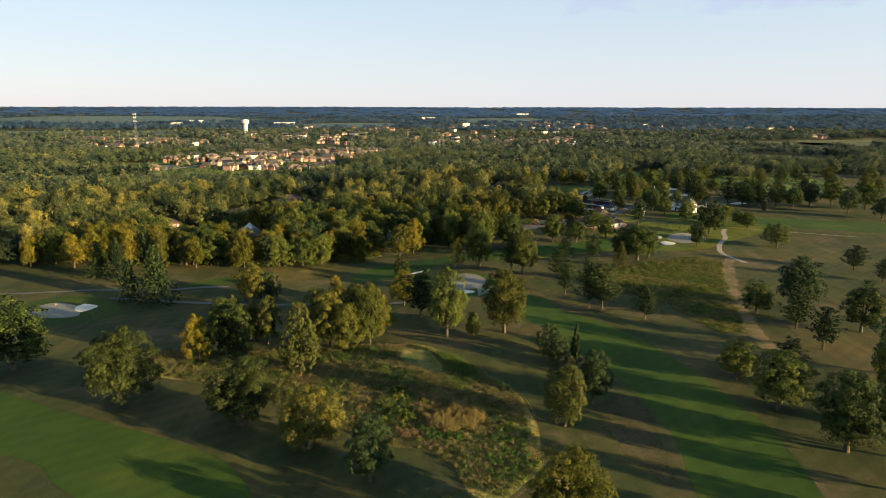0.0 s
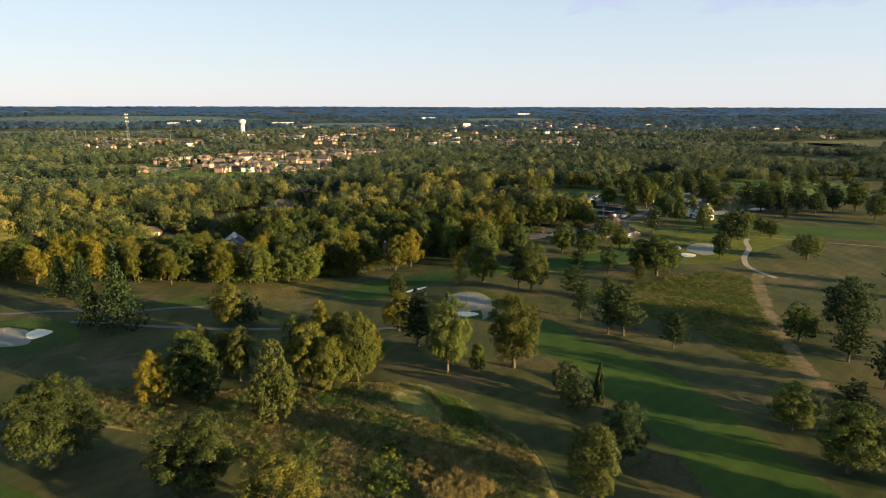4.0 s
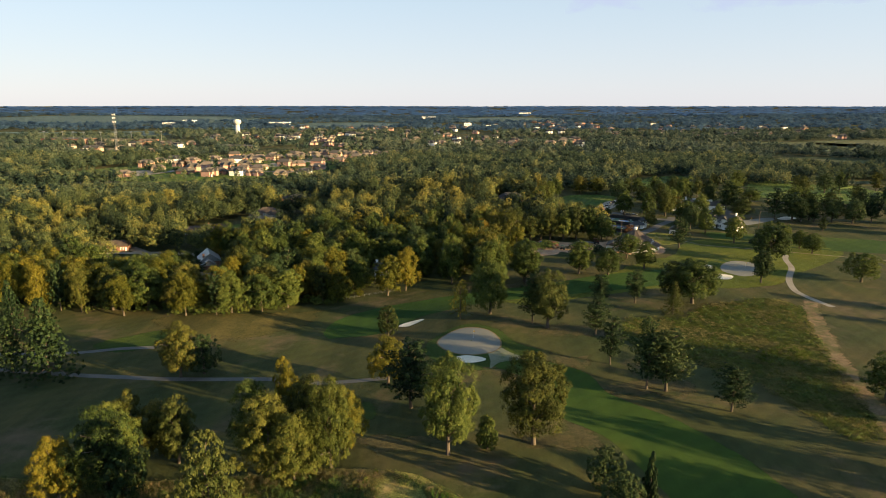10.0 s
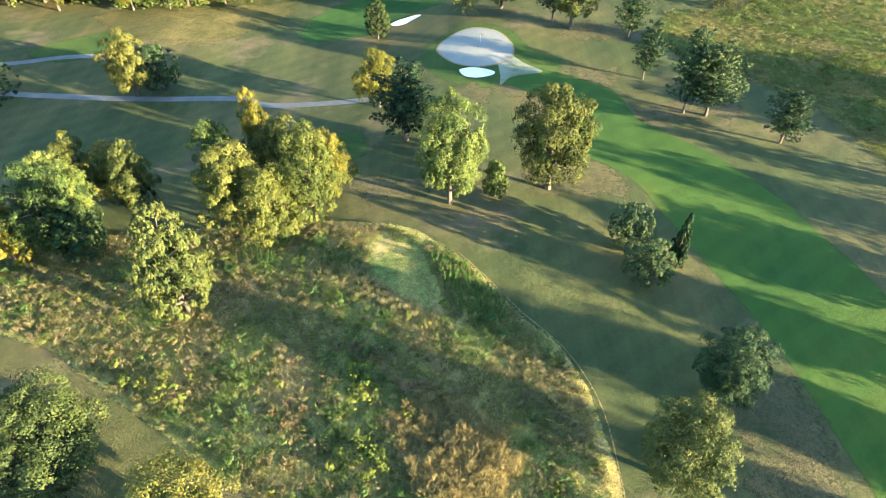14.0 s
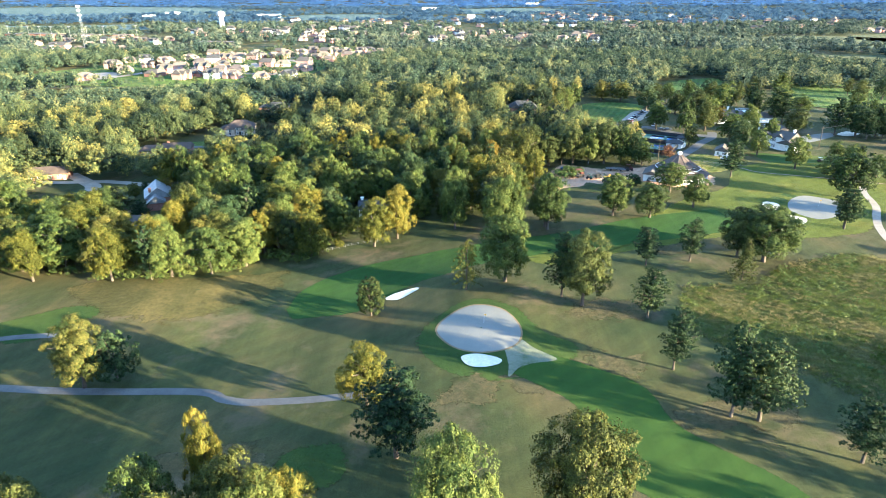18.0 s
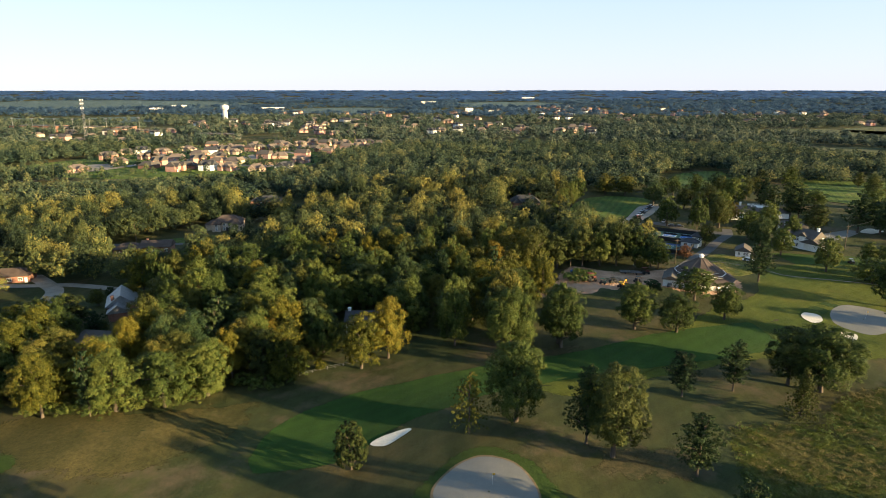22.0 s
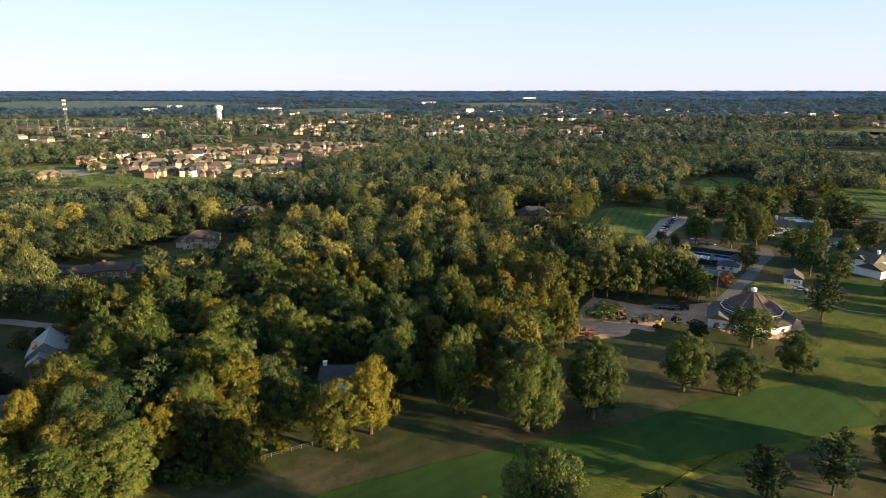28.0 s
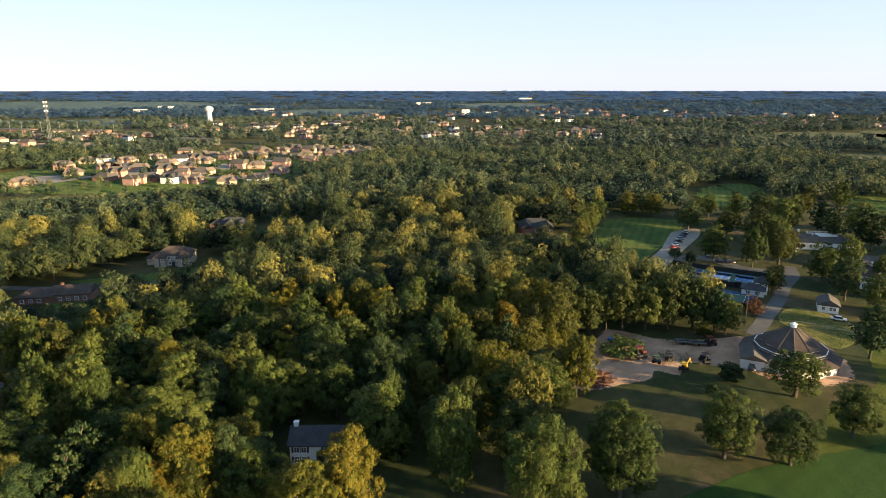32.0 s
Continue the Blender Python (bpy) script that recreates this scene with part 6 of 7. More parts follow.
# ---- vehicles ----
def car(m, paint, label, tall=1.45):
    ob = thing("car", m, label, "car", "parked cars")
    bm = bmesh.new()
    box(bm, 0, 0, 0.62, 4.6, 1.8, 0.6)
    bmesh.ops.bevel(bm, geom=bm.edges[:], offset=0.16, segments=2, affect="EDGES")
    part("body", bm, paint, ob, "", True)
    bm = bmesh.new()
    box(bm, -0.2, 0, 1.15, 2.7, 1.55, 0.62)
    for v in bm.verts:
        if v.co.z > 1.2:
            v.co.x = -0.2 + (v.co.x + 0.2) * 0.68
            v.co.y *= 0.86
            v.co.z = tall
    part("cabin", bm, GLASS, ob, "dark tinted windows")
    part("roof", boxes((-0.2, 0, tall + 0.02, 1.75, 1.3, 0.06)), paint, ob)
    for x in (-1.45, 1.45):
        for y in (-0.82, 0.82):
            bm = bmesh.new()
            rod(bm, (x, y - 0.1, 0.33), (x, y + 0.1, 0.33), 0.33, None, 14)
            w = part("wheel", bm, TYRE, ob)
            bm = bmesh.new()
            rod(bm, (x, y - 0.115, 0.33), (x, y + 0.115, 0.33), 0.19, None, 10)
            part("rim", bm, STEEL, w)
    for y in (-0.6, 0.6):
        part("headlight", boxes((2.24, y, 0.72, 0.12, 0.36, 0.16)), TRIM, ob)
    return ob


CAR_WORDS = ("white", "black", "silver", "dark red", "dark blue")
cars = [car(on_ground(p[0], p[1], p[2], 0.2), CAR_PAINT[c], f"{CAR_WORDS[c]} car parked on {w}") for c, p, w in ((3, (113.5, 500.5, 25), "the concrete car park"), (0, (117, 507, 25), "the concrete car park"), (1, (120, 512.5, 25), "the concrete car park"), (2, (123, 518, 25), "the concrete car park"), (4, (126, 523, 25), "the concrete car park"))]
for i, p in ((0, (129, 528)), (1, (131.5, 532)),):
    copy_thing(cars[2 - i], on_ground(p[0], p[1], 25, 0.2))
for i, p in ((2, (125, 476, -20)), (2, (128.4, 474.5, -20)), (1, (124, 487, 70))):
    copy_thing(cars[i], on_ground(p[0], p[1], p[2], 0.2))
copy_thing(cars[1], on_ground(131.5, 403.5, -28, 0.1))
copy_thing(cars[2], on_ground(84.4, 366, 66, 0.15))
copy_thing(cars[1], on_ground(-37, 330, 60, 0.1))


def machine(m, name, paint, label, category, roof=True, arm=False, size=1.0):
    """A small grounds machine: chassis, bonnet, seat, canopy, wheels and perhaps an arm."""
    ob = thing(name, m @ Matrix.Scale(size, 4), label, category)
    part("chassis", boxes((0, 0, 0.55, 2.4, 1.1, 0.35)), DARK_METAL, ob)
    bm = boxes((0.75, 0, 0.95, 1.0, 0.85, 0.55))
    bmesh.ops.bevel(bm, geom=bm.edges[:], offset=0.1, segments=2, affect="EDGES")
    part("bonnet", bm, paint, ob)
    part("seat", boxes((-0.35, 0, 0.9, 0.5, 0.6, 0.2), (-0.6, 0, 1.2, 0.14, 0.6, 0.5)), DARK_METAL, ob)
    if roof:
        part("canopy", boxes((-0.3, 0, 2.05, 1.5, 1.2, 0.1)), paint, ob)
        for x in (-0.95, 0.35):
            for y in (-0.52, 0.52):
                bm = bmesh.new()
                rod(bm, (x, y, 0.7), (x, y, 2.05), 0.035, None, 6)
                part("post", bm, DARK_METAL, ob)
    for x, r in ((-0.75, 0.5), (0.85, 0.36)):
        for y in (-0.62, 0.62):
            bm = bmesh.new()
            rod(bm, (x, y - 0.13, r), (x, y + 0.13, r), r, None, 14)
            part("wheel", bm, TYRE, ob)
    if arm:
        bm = bmesh.new()
        rod(bm, (1.2, 0, 1.0), (2.6, 0, 2.4), 0.12, None, 6)
        rod(bm, (2.6, 0, 2.4), (3.4, 0, 0.9), 0.1, None, 6)
        part("arm", bm, paint, ob)
    return ob


machine(on_ground(57.5, 375.5, 20, 0.15), "harvester", RED_PAINT, "dull red grounds machine standing on gravel", "machine", True, False, 1.6)
machine(on_ground(61, 371.5, -30, 0.15), "mower", COURT_GREEN, "dark green ride-on mower on gravel", "mower")
machine(on_ground(65, 372.5, 15, 0.15), "mower", DARK_METAL, "black ride-on mower on gravel", "mower")
machine(on_ground(66.5, 366.5, 40, 0.1), "excavator", YELLOW_PAINT, "small yellow excavator at the yard's edge", "excavator", True, True, 1.1)
machine(on_ground(74, 371, 100, 0.1), "tractor", DARK_METAL, "old dark tractor on grass", "tractor", True, False, 1.3)
machine(on_ground(80.5, 382.5, 10, 0.15), "tractor", RED_PAINT, "tractor parked on gravel", "tractor", True, False, 1.3)
machine(on_ground(175, 402, 5, 0.1), "golf_cart", TRIM, "white golf cart on the fairway", "golf cart")
for x, y, turn in ((73, 384, -8), (77, 382.5, -12)):
    tr = thing("trailer", on_ground(x, y, turn, 0.15), "flat utility trailer on gravel", "trailer")
    part("bed", boxes((0, 0, 0.7, 4.2, 1.9, 0.18)), DARK_METAL, tr)
    part("side_rail", boxes((0, 0.95, 1.0, 4.2, 0.06, 0.4), (0, -0.95, 1.0, 4.2, 0.06, 0.4)), STEEL, tr)
    for y2 in (-0.9, 0.9):
        bm = bmesh.new()
        rod(bm, (0, y2 - 0.1, 0.36), (0, y2 + 0.1, 0.36), 0.36, None, 12)
        part("wheel", bm, TYRE, tr)
    part("drawbar", boxes((2.7, 0, 0.6, 1.4, 0.12, 0.12)), DARK_METAL, tr)
bm = boxes((0, 0, 0.7, 2.2, 1.6, 1.0))
bmesh.ops.bevel(bm, geom=bm.edges[:], offset=0.12, segments=2, affect="EDGES")
tarp = thing("covered_load", on_ground(53, 387.5, 15, 0.2), "blue tarpaulin-covered load beside the bushes", "tarpaulin")
part("cover", bm, COURT_BLUE, tarp)


def heap(name, x, y, rx, ry, h, material, label, seed):
    """A lumpy heap of loose stuff."""
    n = 26
    g = np.linspace(-1, 1, n)
    A, B = np.meshgrid(g, g, indexing="ij")
    rr = np.clip(1 - A * A - B * B, 0, 1) ** 0.7
    rough = np.array([noise.fractal(Vector((a * 3, b * 3, seed)), 1.0, 2.0, 4) for a, b in zip(A.ravel(), B.ravel())]).reshape(A.shape)
    X, Y = x + A * rx, y + B * ry
    Z = ground_height(X, Y) + rr * h * (1 + 0.4 * rough) - 0.05
    ob = new(name, mesh_of(name, np.stack([X, Y, Z], -1).reshape(-1, 3), grid_faces(n, n), material, True))
    return tagged(ob, label, "heap")


heap("soil_mound", 53, 369.5, 2.4, 2.0, 1.8, CLAY, "small heap of orange clay soil", 1.0)
for x, y, s in ((65.5, 378.5, 1.2), (67, 379, 1.4), (68.3, 378.6, 1.1)):
    heap("stone_mound", x, y, s, s, s * 1.2, SAND, "pale heap of stone beside the yard", x)
heap("rubble_mound", 46, 377, 3.2, 1.3, 0.9, SAND, "scatter of pale rubble and boards", 3.0)
pile = thing("log_pile", on_ground(41, 363.5), "big tangled pile of red-brown cut branches and logs", "log pile")
lr = random.Random(4)
for k in range(130):
    a, r = lr.uniform(0, 6.283), math.sqrt(lr.random())
    z = (1 - r) * 3.0 * lr.uniform(0.4, 1.0) + 0.15
    p, th, tilt, ln = Vector((math.cos(a) * r * 6.0, math.sin(a) * r * 4.6, z)), lr.uniform(0, 6.283), lr.uniform(-0.25, 0.35), lr.uniform(1.5, 4.2)
    dv = Vector((math.cos(th) * math.cos(tilt), math.sin(th) * math.cos(tilt), math.sin(tilt))) * ln / 2
    bm = bmesh.new()
    rod(bm, p - dv, p + dv, lr.uniform(0.08, 0.22), lr.uniform(0.05, 0.14), 6)
    part("log", bm, TIMBER, pile)

# ---- poles, wires, boundary fence, flags ----
def utility_pole(x, y, h=11.0):
    ob = thing("utility_pole", on_ground(x, y), "weathered wooden utility pole with crossarm", "utility pole", "utility poles")
    bm = bmesh.new()
    rod(bm, (0, 0, -0.5), (0, 0, h), 0.18, 0.12, 8)
    part("pole", bm, BARK, ob)
    part("crossarm", boxes((0, 0, h - 0.8, 2.2, 0.14, 0.14)), BARK, ob)
    return ob


poles = [(233, 463), (270, 520), (190, 430)]
for x, y in poles + [(98, 398), (54, 398), (-165, 470), (-118, 468), (-80, 486)]:
    utility_pole(x, y)


def wire(a, b, label="thin dark sagging overhead wire"):
    A, B = Vector((*a, float(ground_height(*a)) + 10.3)), Vector((*b, float(ground_height(*b)) + 10.3))
    bm = bmesh.new()
    pts = [A.lerp(B, k / 10) - Vector((0, 0, 1.4 * math.sin(math.pi * k / 10))) for k in range(11)]
    for p, q in zip(pts, pts[1:]):
        rod(bm, p, q, 0.045, None, 4)
    me = bpy.data.meshes.new("wire")
    bm.to_mesh(me)
    bm.free()
    me.materials.append(DARK_METAL)
    return tagged(new("overhead_wire", me), label, "wire")


wire(poles[0], poles[1]), wire(poles[0], poles[2]), wire((98, 398), (54, 398)), wire((-165, 470), (-118, 468)), wire((-118, 468), (-80, 486))
for x, y, h in ((9.5, 248, 2.4), (136, 334, 2.4), (-142, 214, 2.4), (196, 452, 2.4)):
    fl = thing("flagstick", on_ground(x, y, 0, 0.15), "thin golf flagstick with a small flag", "flagstick", "flagsticks")
    bm = bmesh.new()
    rod(bm, (0, 0, 0), (0, 0, h), 0.025, None, 6)
    part("stick", bm, TRIM, fl)
    part("flag", boxes((0.25, 0, h - 0.2, 0.5, 0.02, 0.34)), YELLOW_PAINT, fl)
rail = thing("boundary_fence", Matrix.Identity(4), "grey post and wire boundary fence below the woods", "fence")
fence_line = smooth_line([(-39, 303), (-34, 306), (-28, 309), (-20, 312)], 10)
for (x, y), (x2, y2) in zip(fence_line, fence_line[1:]):
    z, z2 = float(ground_height(x, y)), float(ground_height(x2, y2))
    part("post", boxes((x, y, z + 0.5, 0.10, 0.10, 1.1)), STEEL, rail)
    for hh in (0.45, 0.9):
        bm = bmesh.new()
        rod(bm, (x, y, z + hh), (x2, y2, z2 + hh), 0.025, None, 5)
        part("rail", bm, STEEL, rail)

# ---- weeds ----
def tufts(name, xs, ys, height, width, blades, material, seed, label, lean=0.5):
    """Clumps of upright blades, all in one mesh."""
    rng = np.random.default_rng(seed)
    n = len(xs) * blades
    cx, cy = np.repeat(xs, blades), np.repeat(ys, blades)
    h = np.repeat(rng.uniform(*height, len(xs)), blades) * rng.uniform(0.5, 1.1, n)
    spread = np.repeat(rng.uniform(*width, len(xs)), blades)
    a, r = rng.uniform(0, 6.283, n), np.sqrt(rng.random(n)) * spread
    bx, by = cx + np.cos(a) * r, cy + np.sin(a) * r
    bz = ground_height(bx, by) + 0.02
    t = rng.uniform(0, 6.283, n)
    wv = np.stack([np.cos(t), np.sin(t), 0 * t], 1) * np.minimum(0.014 + 0.02 * h * rng.uniform(0.5, 1.2, n), 0.034)[:, None]
    tip = np.stack([np.cos(a) * lean * h * 0.6 + rng.normal(0, 0.15, n), np.sin(a) * lean * h * 0.6 + rng.normal(0, 0.15, n), h], 1)
    p = np.stack([bx, by, bz], 1) + tip * (rng.uniform(0, 0.45, n) * (h > 0.9))[:, None]
    v = np.stack([p + wv, p - wv, p + tip * 0.6], 1).reshape(-1, 3)
    ob = new(name, toned(mesh_of(name, v, np.arange(3 * n).reshape(-1, 3), material), np.repeat(rng.random(len(xs)), blades * 3)))
    return tagged(ob, label, "weeds", kind="stuff")


MEADOW_EDGE = [(-95, 177), (-61, 175), (-40, 176), (-25, 177), (-9, 175), (2, 168), (11, 156), (18, 147), (20.5, 138), (20.5, 124), (19, 112), (12, 103), (4, 106), (2, 114), (-4, 119), (-12, 121), (-18, 124), (-26, 130), (-34, 135), (-45, 142), (-58, 150), (-71, 155), (-95, 161)]
MEADOW_RIGHT = [(64, 270.5), (75, 272), (83.5, 271), (87, 273), (91, 279.5), (103, 286.5), (123, 293), (133, 284), (122, 256), (108, 212), (99, 190), (91, 190), (87.5, 202), (84, 218), (72, 232), (60, 241), (56, 250)]


SMOOTH_TURF = [(-13, 173), (-4, 170.5), (0.5, 158), (-3, 155.5), (-12, 163)]
BRUSH_MOUND = [(2.5, 139), (6.5, 137), (9.6, 131.5), (7, 126.5), (1, 126), (-3.8, 127.5), (-4.5, 131.5), (-0.5, 133)]


def plumes(name, xs, ys, height, width, stems, material, seed, label, leaves=14):
    """Feathery stems fanning out of each root, set with narrow upward leaves, all in one mesh."""
    rng = np.random.default_rng(seed)
    k, n = len(xs) * stems, len(xs) * stems * leaves
    a, lean = rng.uniform(0, 6.283, k), np.sqrt(rng.random(k))
    h = np.repeat(rng.uniform(*height, len(xs)), stems) * rng.uniform(0.75, 1.1, k)
    out = np.repeat(rng.uniform(*width, len(xs)), stems) * lean
    root = np.stack([np.repeat(xs, stems), np.repeat(ys, stems), ground_height(np.repeat(xs, stems), np.repeat(ys, stems))], 1)
    way = np.stack([np.cos(a) * out, np.sin(a) * out, h * np.sqrt(1 - 0.55 * lean ** 2)], 1)
    u = rng.uniform(0.25, 1.0, n)
    p = np.repeat(root, leaves, 0) + np.repeat(way, leaves, 0) * u[:, None]
    aim = np.repeat(way, leaves, 0)
    aim = aim / np.linalg.norm(aim, axis=1)[:, None] + rng.normal(0, 0.45, (n, 3))
    tip = aim * rng.uniform(0.12, 0.30, n)[:, None]
    side = np.cross(tip, rng.normal(0, 1, (n, 3)))
    side *= (rng.uniform(0.018, 0.040, n) / np.maximum(np.linalg.norm(side, axis=1), 1e-6))[:, None]
    v = np.stack([p + side, p - side, p + tip], 1).reshape(-1, 3)
    ob = new(name, toned(mesh_of(name, v, np.arange(3 * n).reshape(-1, 3), material), np.repeat(np.repeat(rng.random(k), leaves), 3)))
    return tagged(ob, label, "weeds", kind="stuff")


def thicket(name, xs, ys, radius, height, leaves, size, material, seed, label, flat=0.8):
    """Low rounded bushes of small leaves, all in one mesh."""
    rng = np.random.default_rng(seed)
    c = np.stack([xs, ys, ground_height(xs, ys) + rng.uniform(*height, len(xs))], 1)
    v, f, tone = leaf_cloud(rng, c, rng.uniform(*radius, len(xs)), max(leaves // 10, 6), size, flat, 0.35, 0.4, 10)
    ob = new(name, toned(mesh_of(name, v, f, material), tone))
    return tagged(ob, label, "bushes", kind="stuff")


def spots(poly, gap, seed, test):
    xs, ys = scatter(min(p[0] for p in poly), max(p[0] for p in poly), min(p[1] for p in poly), max(p[1] for p in poly), gap, seed)
    k = inside(xs, ys, poly)
    xs, ys = xs[k], ys[k]
    if poly is MEADOW_EDGE:
        k = ~(inside(xs, ys, SMOOTH_TURF) | inside(xs, ys, BRUSH_MOUND))
        xs, ys = xs[k], ys[k]
    v = np.array([noise.noise(Vector((x / 9, y / 9, 1.7))) + 0.5 * noise.noise(Vector((x / 3, y / 3, 4.2))) for x, y in zip(xs, ys)])
    k = test(v)
    return xs[k], ys[k]


WEED_GREEN = foliage("weed_green", [(0.1, (0.031, 0.067, 0.021)), (0.6, (0.076, 0.118, 0.031)), (0.95, (0.149, 0.175, 0.047))], 0.3, 0.3)
WEED_DRY = foliage("weed_dry", [(0.1, (0.061, 0.072, 0.023)), (0.5, (0.131, 0.126, 0.045)), (0.95, (0.231, 0.198, 0.083))], 0.3, 0.3)
WEED_RUST = foliage("weed_rust", [(0.1, (0.085, 0.069, 0.036)), (0.5, (0.182, 0.135, 0.072)), (0.95, (0.307, 0.225, 0.125))], 0.2, 0.3)
WEED_TAN = foliage("weed_tan", [(0.1, (0.070, 0.065, 0.025)), (0.5, (0.166, 0.139, 0.054)), (0.95, (0.295, 0.236, 0.092))], 0.15, 0.3)
WEED_LIME = foliage("weed_lime", [(0.1, (0.031, 0.052, 0.008)), (0.5, (0.068, 0.101, 0.014)), (0.95, (0.146, 0.162, 0.024))], 0.35, 0.3)
WEED_REED = foliage("reed_green", [(0.1, (0.027, 0.074, 0.016)), (0.5, (0.057, 0.127, 0.023)), (0.95, (0.102, 0.175, 0.032))], 0.3, 0.3)
for nm, gap, seed, test, ht, wd, bl, mat, lab in (
        ("green_weeds", 1.25, 1, lambda v: v < 0.12, (0.4, 1.0), (0.6, 1.1), 80, WEED_GREEN, "low green meadow weeds"),
        ("dry_grass", 1.05, 2, lambda v: v > -0.15, (0.4, 1.0), (0.6, 1.1), 80, WEED_DRY, "dry straw-coloured meadow grass"),
        ("rusty_weeds", 2.6, 3, lambda v: v > 0.30, (0.6, 1.1), (0.5, 1.1), 130, WEED_RUST, "rust-pink seeding meadow weeds"),
        ("tall_weeds", 3.4, 4, lambda v: v < -0.22, (1.0, 1.8), (0.7, 1.4), 240, WEED_GREEN, "taller dark green weed clumps")):
    xs, ys = spots(MEADOW_EDGE, gap, seed, test)
    tufts(nm, xs, ys, ht, wd, bl, mat, seed, lab + " on unmown ground")
xs, ys = spots(MEADOW_RIGHT, 1.5, 11, lambda v: v > -0.1)
tufts("dry_grass", xs, ys, (0.4, 0.9), (0.6, 1.2), 46, WEED_DRY, 12, "dry yellow meadow grass beside the track")
xs, ys = spots(MEADOW_RIGHT, 1.4, 13, lambda v: v < 0.25)
tufts("green_weeds", xs, ys, (0.4, 0.9), (0.6, 1.2), 46, WEED_LIME, 14, "low green meadow weeds beside the track")
xs, ys = spots(MEADOW_RIGHT, 2.3, 71, lambda v: v > 0.05)
plumes("dry_grass", xs, ys, (0.3, 0.7), (0.6, 1.2), 26, WEED_DRY, 72, "straw-tan grass clumps beside the dirt track", 7)
xs, ys = spots(MEADOW_RIGHT, 3.4, 73, lambda v: v < -0.05)
thicket("green_bushes", xs, ys, (0.6, 1.3), (0.1, 0.5), 180, 0.11, WEED_GREEN, 74, "low dark green weed clumps beside the dirt track")
xs, ys = spots([(96, 228), (104, 232), (110, 240), (104, 244), (96, 240), (90, 234)], 2.2, 15, lambda v: v > -0.1)
thicket("bright_weeds", xs, ys, (0.7, 1.4), (0.3, 0.7), 160, 0.13, WEED_LIME, 16, "bright yellow-green weed clumps in the meadow")
WEED_STRAW = foliage("weed_straw", [(0.1, (0.079, 0.080, 0.034)), (0.5, (0.167, 0.158, 0.068)), (0.95, (0.282, 0.250, 0.119))], 0.3, 0.3)
xs, ys = spots([(-2.5, 167.5), (3.5, 166.5), (10, 157), (8.5, 153), (2, 156)], 0.85, 17, lambda v: v > -2)
plumes("reed_bed", xs, ys, (1.1, 1.9), (0.15, 0.35), 12, WEED_REED, 18, "upright bright green reed bed in the meadow", 12)
for cells, gap, seed, text in (([(-14, 147), (-10, 145.5), (-9, 140.5), (-12, 139), (-14, 142)], 1.5, 19, "bright green sumac thicket among rusty weeds"), ([(-13, 136), (-9.5, 135.5), (-6, 131), (-7, 129), (-11, 130)], 1.4, 20, "bright green sumac thicket beside brown brush"),
                               ([(-5.8, 139.4), (-3.6, 139.2), (-3.6, 137), (-5.6, 137)], 1.2, 29, "small bright sumac bush beside brown brush"), ([(-16, 132.5), (-12.8, 133), (-13, 130.6), (-15.4, 129.6)], 1.5, 30, "small bright sumac bush on dark grass"),
                               ([(-48, 147), (-40, 145), (-34, 140), (-40, 138)], 2.2, 21, "bright yellow-green saplings along the mown edge")):
    xs, ys = spots(cells, gap, seed, lambda v: v > -2)
    thicket("sapling_thicket", xs, ys, (0.55, 1.0), (0.6, 1.8), 260, 0.12, WEED_LIME, seed + 100, text)
xs, ys = spots(BRUSH_MOUND, 1.05, 23, lambda v: v > -2)
plumes("brown_brush", xs, ys, (1.4, 2.6), (0.7, 1.3), 46, WEED_TAN, 24, "tall tan-brown brush with feathery seed heads", 16)
xs, ys = spots([(-9.5, 139), (-6, 139), (-1, 143.5), (2.5, 140.5), (-0.5, 134), (-5, 132.5)], 1.25, 25, lambda v: v > -0.3)
plumes("brown_brush", xs, ys, (0.8, 1.6), (0.6, 1.1), 36, WEED_TAN, 26, "lower grey-brown brush beside the tall mound", 14)
for cells, gap, seed in (([(-15, 151), (-11, 149.5), (-7, 147.5), (-8, 145.8), (-12, 146.6)], 1.3, 33), ([(-7, 143.6), (-3, 144), (-2.6, 141.6), (-6, 140.6)], 1.3, 39), ([(-11, 127), (-6.6, 127.4), (-4, 125), (-5, 122.6), (-9, 123)], 1.2, 43), ([(-24, 141), (-18, 140), (-19, 136), (-25, 137)], 1.9, 45)):
    xs, ys = spots(cells, gap, seed, lambda v: v > -2)
    plumes("rusty_brush", xs, ys, (0.7, 1.2), (0.5, 0.9), 40, WEED_RUST, seed, "low pink-rust seeding weeds on the meadow", 12)
xs, ys = spots([(8, 149), (15, 147.5), (19, 141), (19.5, 134), (14, 133), (11, 138)], 1.3, 46, lambda v: v > -0.25)
plumes("dry_grass", xs, ys, (0.4, 0.8), (0.5, 0.9), 34, WEED_STRAW, 47, "pale straw and pink grass clumps inside the meadow edge", 8)
# This band's straw colour paints the yellow of a sunlit streak over the meadow.
xs, ys = spots([(-22, 166.5), (-17, 166.5), (-10, 161.5), (-2.5, 156.5), (-4, 154.5), (-12, 158.5), (-22, 163)], 0.9, 48, lambda v: v > -2)
plumes("dry_grass", xs, ys, (0.5, 1.0), (0.4, 0.8), 30, WEED_STRAW, 49, "tall straw-yellow grass coloured as a sunlit streak across the meadow", 8)
xs, ys = spots([(-6, 127.5), (3, 126.5), (5, 123.5), (-3, 122.5)], 1.2, 50, lambda v: v > -2)
thicket("green_bushes", xs, ys, (0.6, 1.1), (0.1, 0.5), 240, 0.10, WEED_REED, 52, "low bright green weeds beside brown brush")
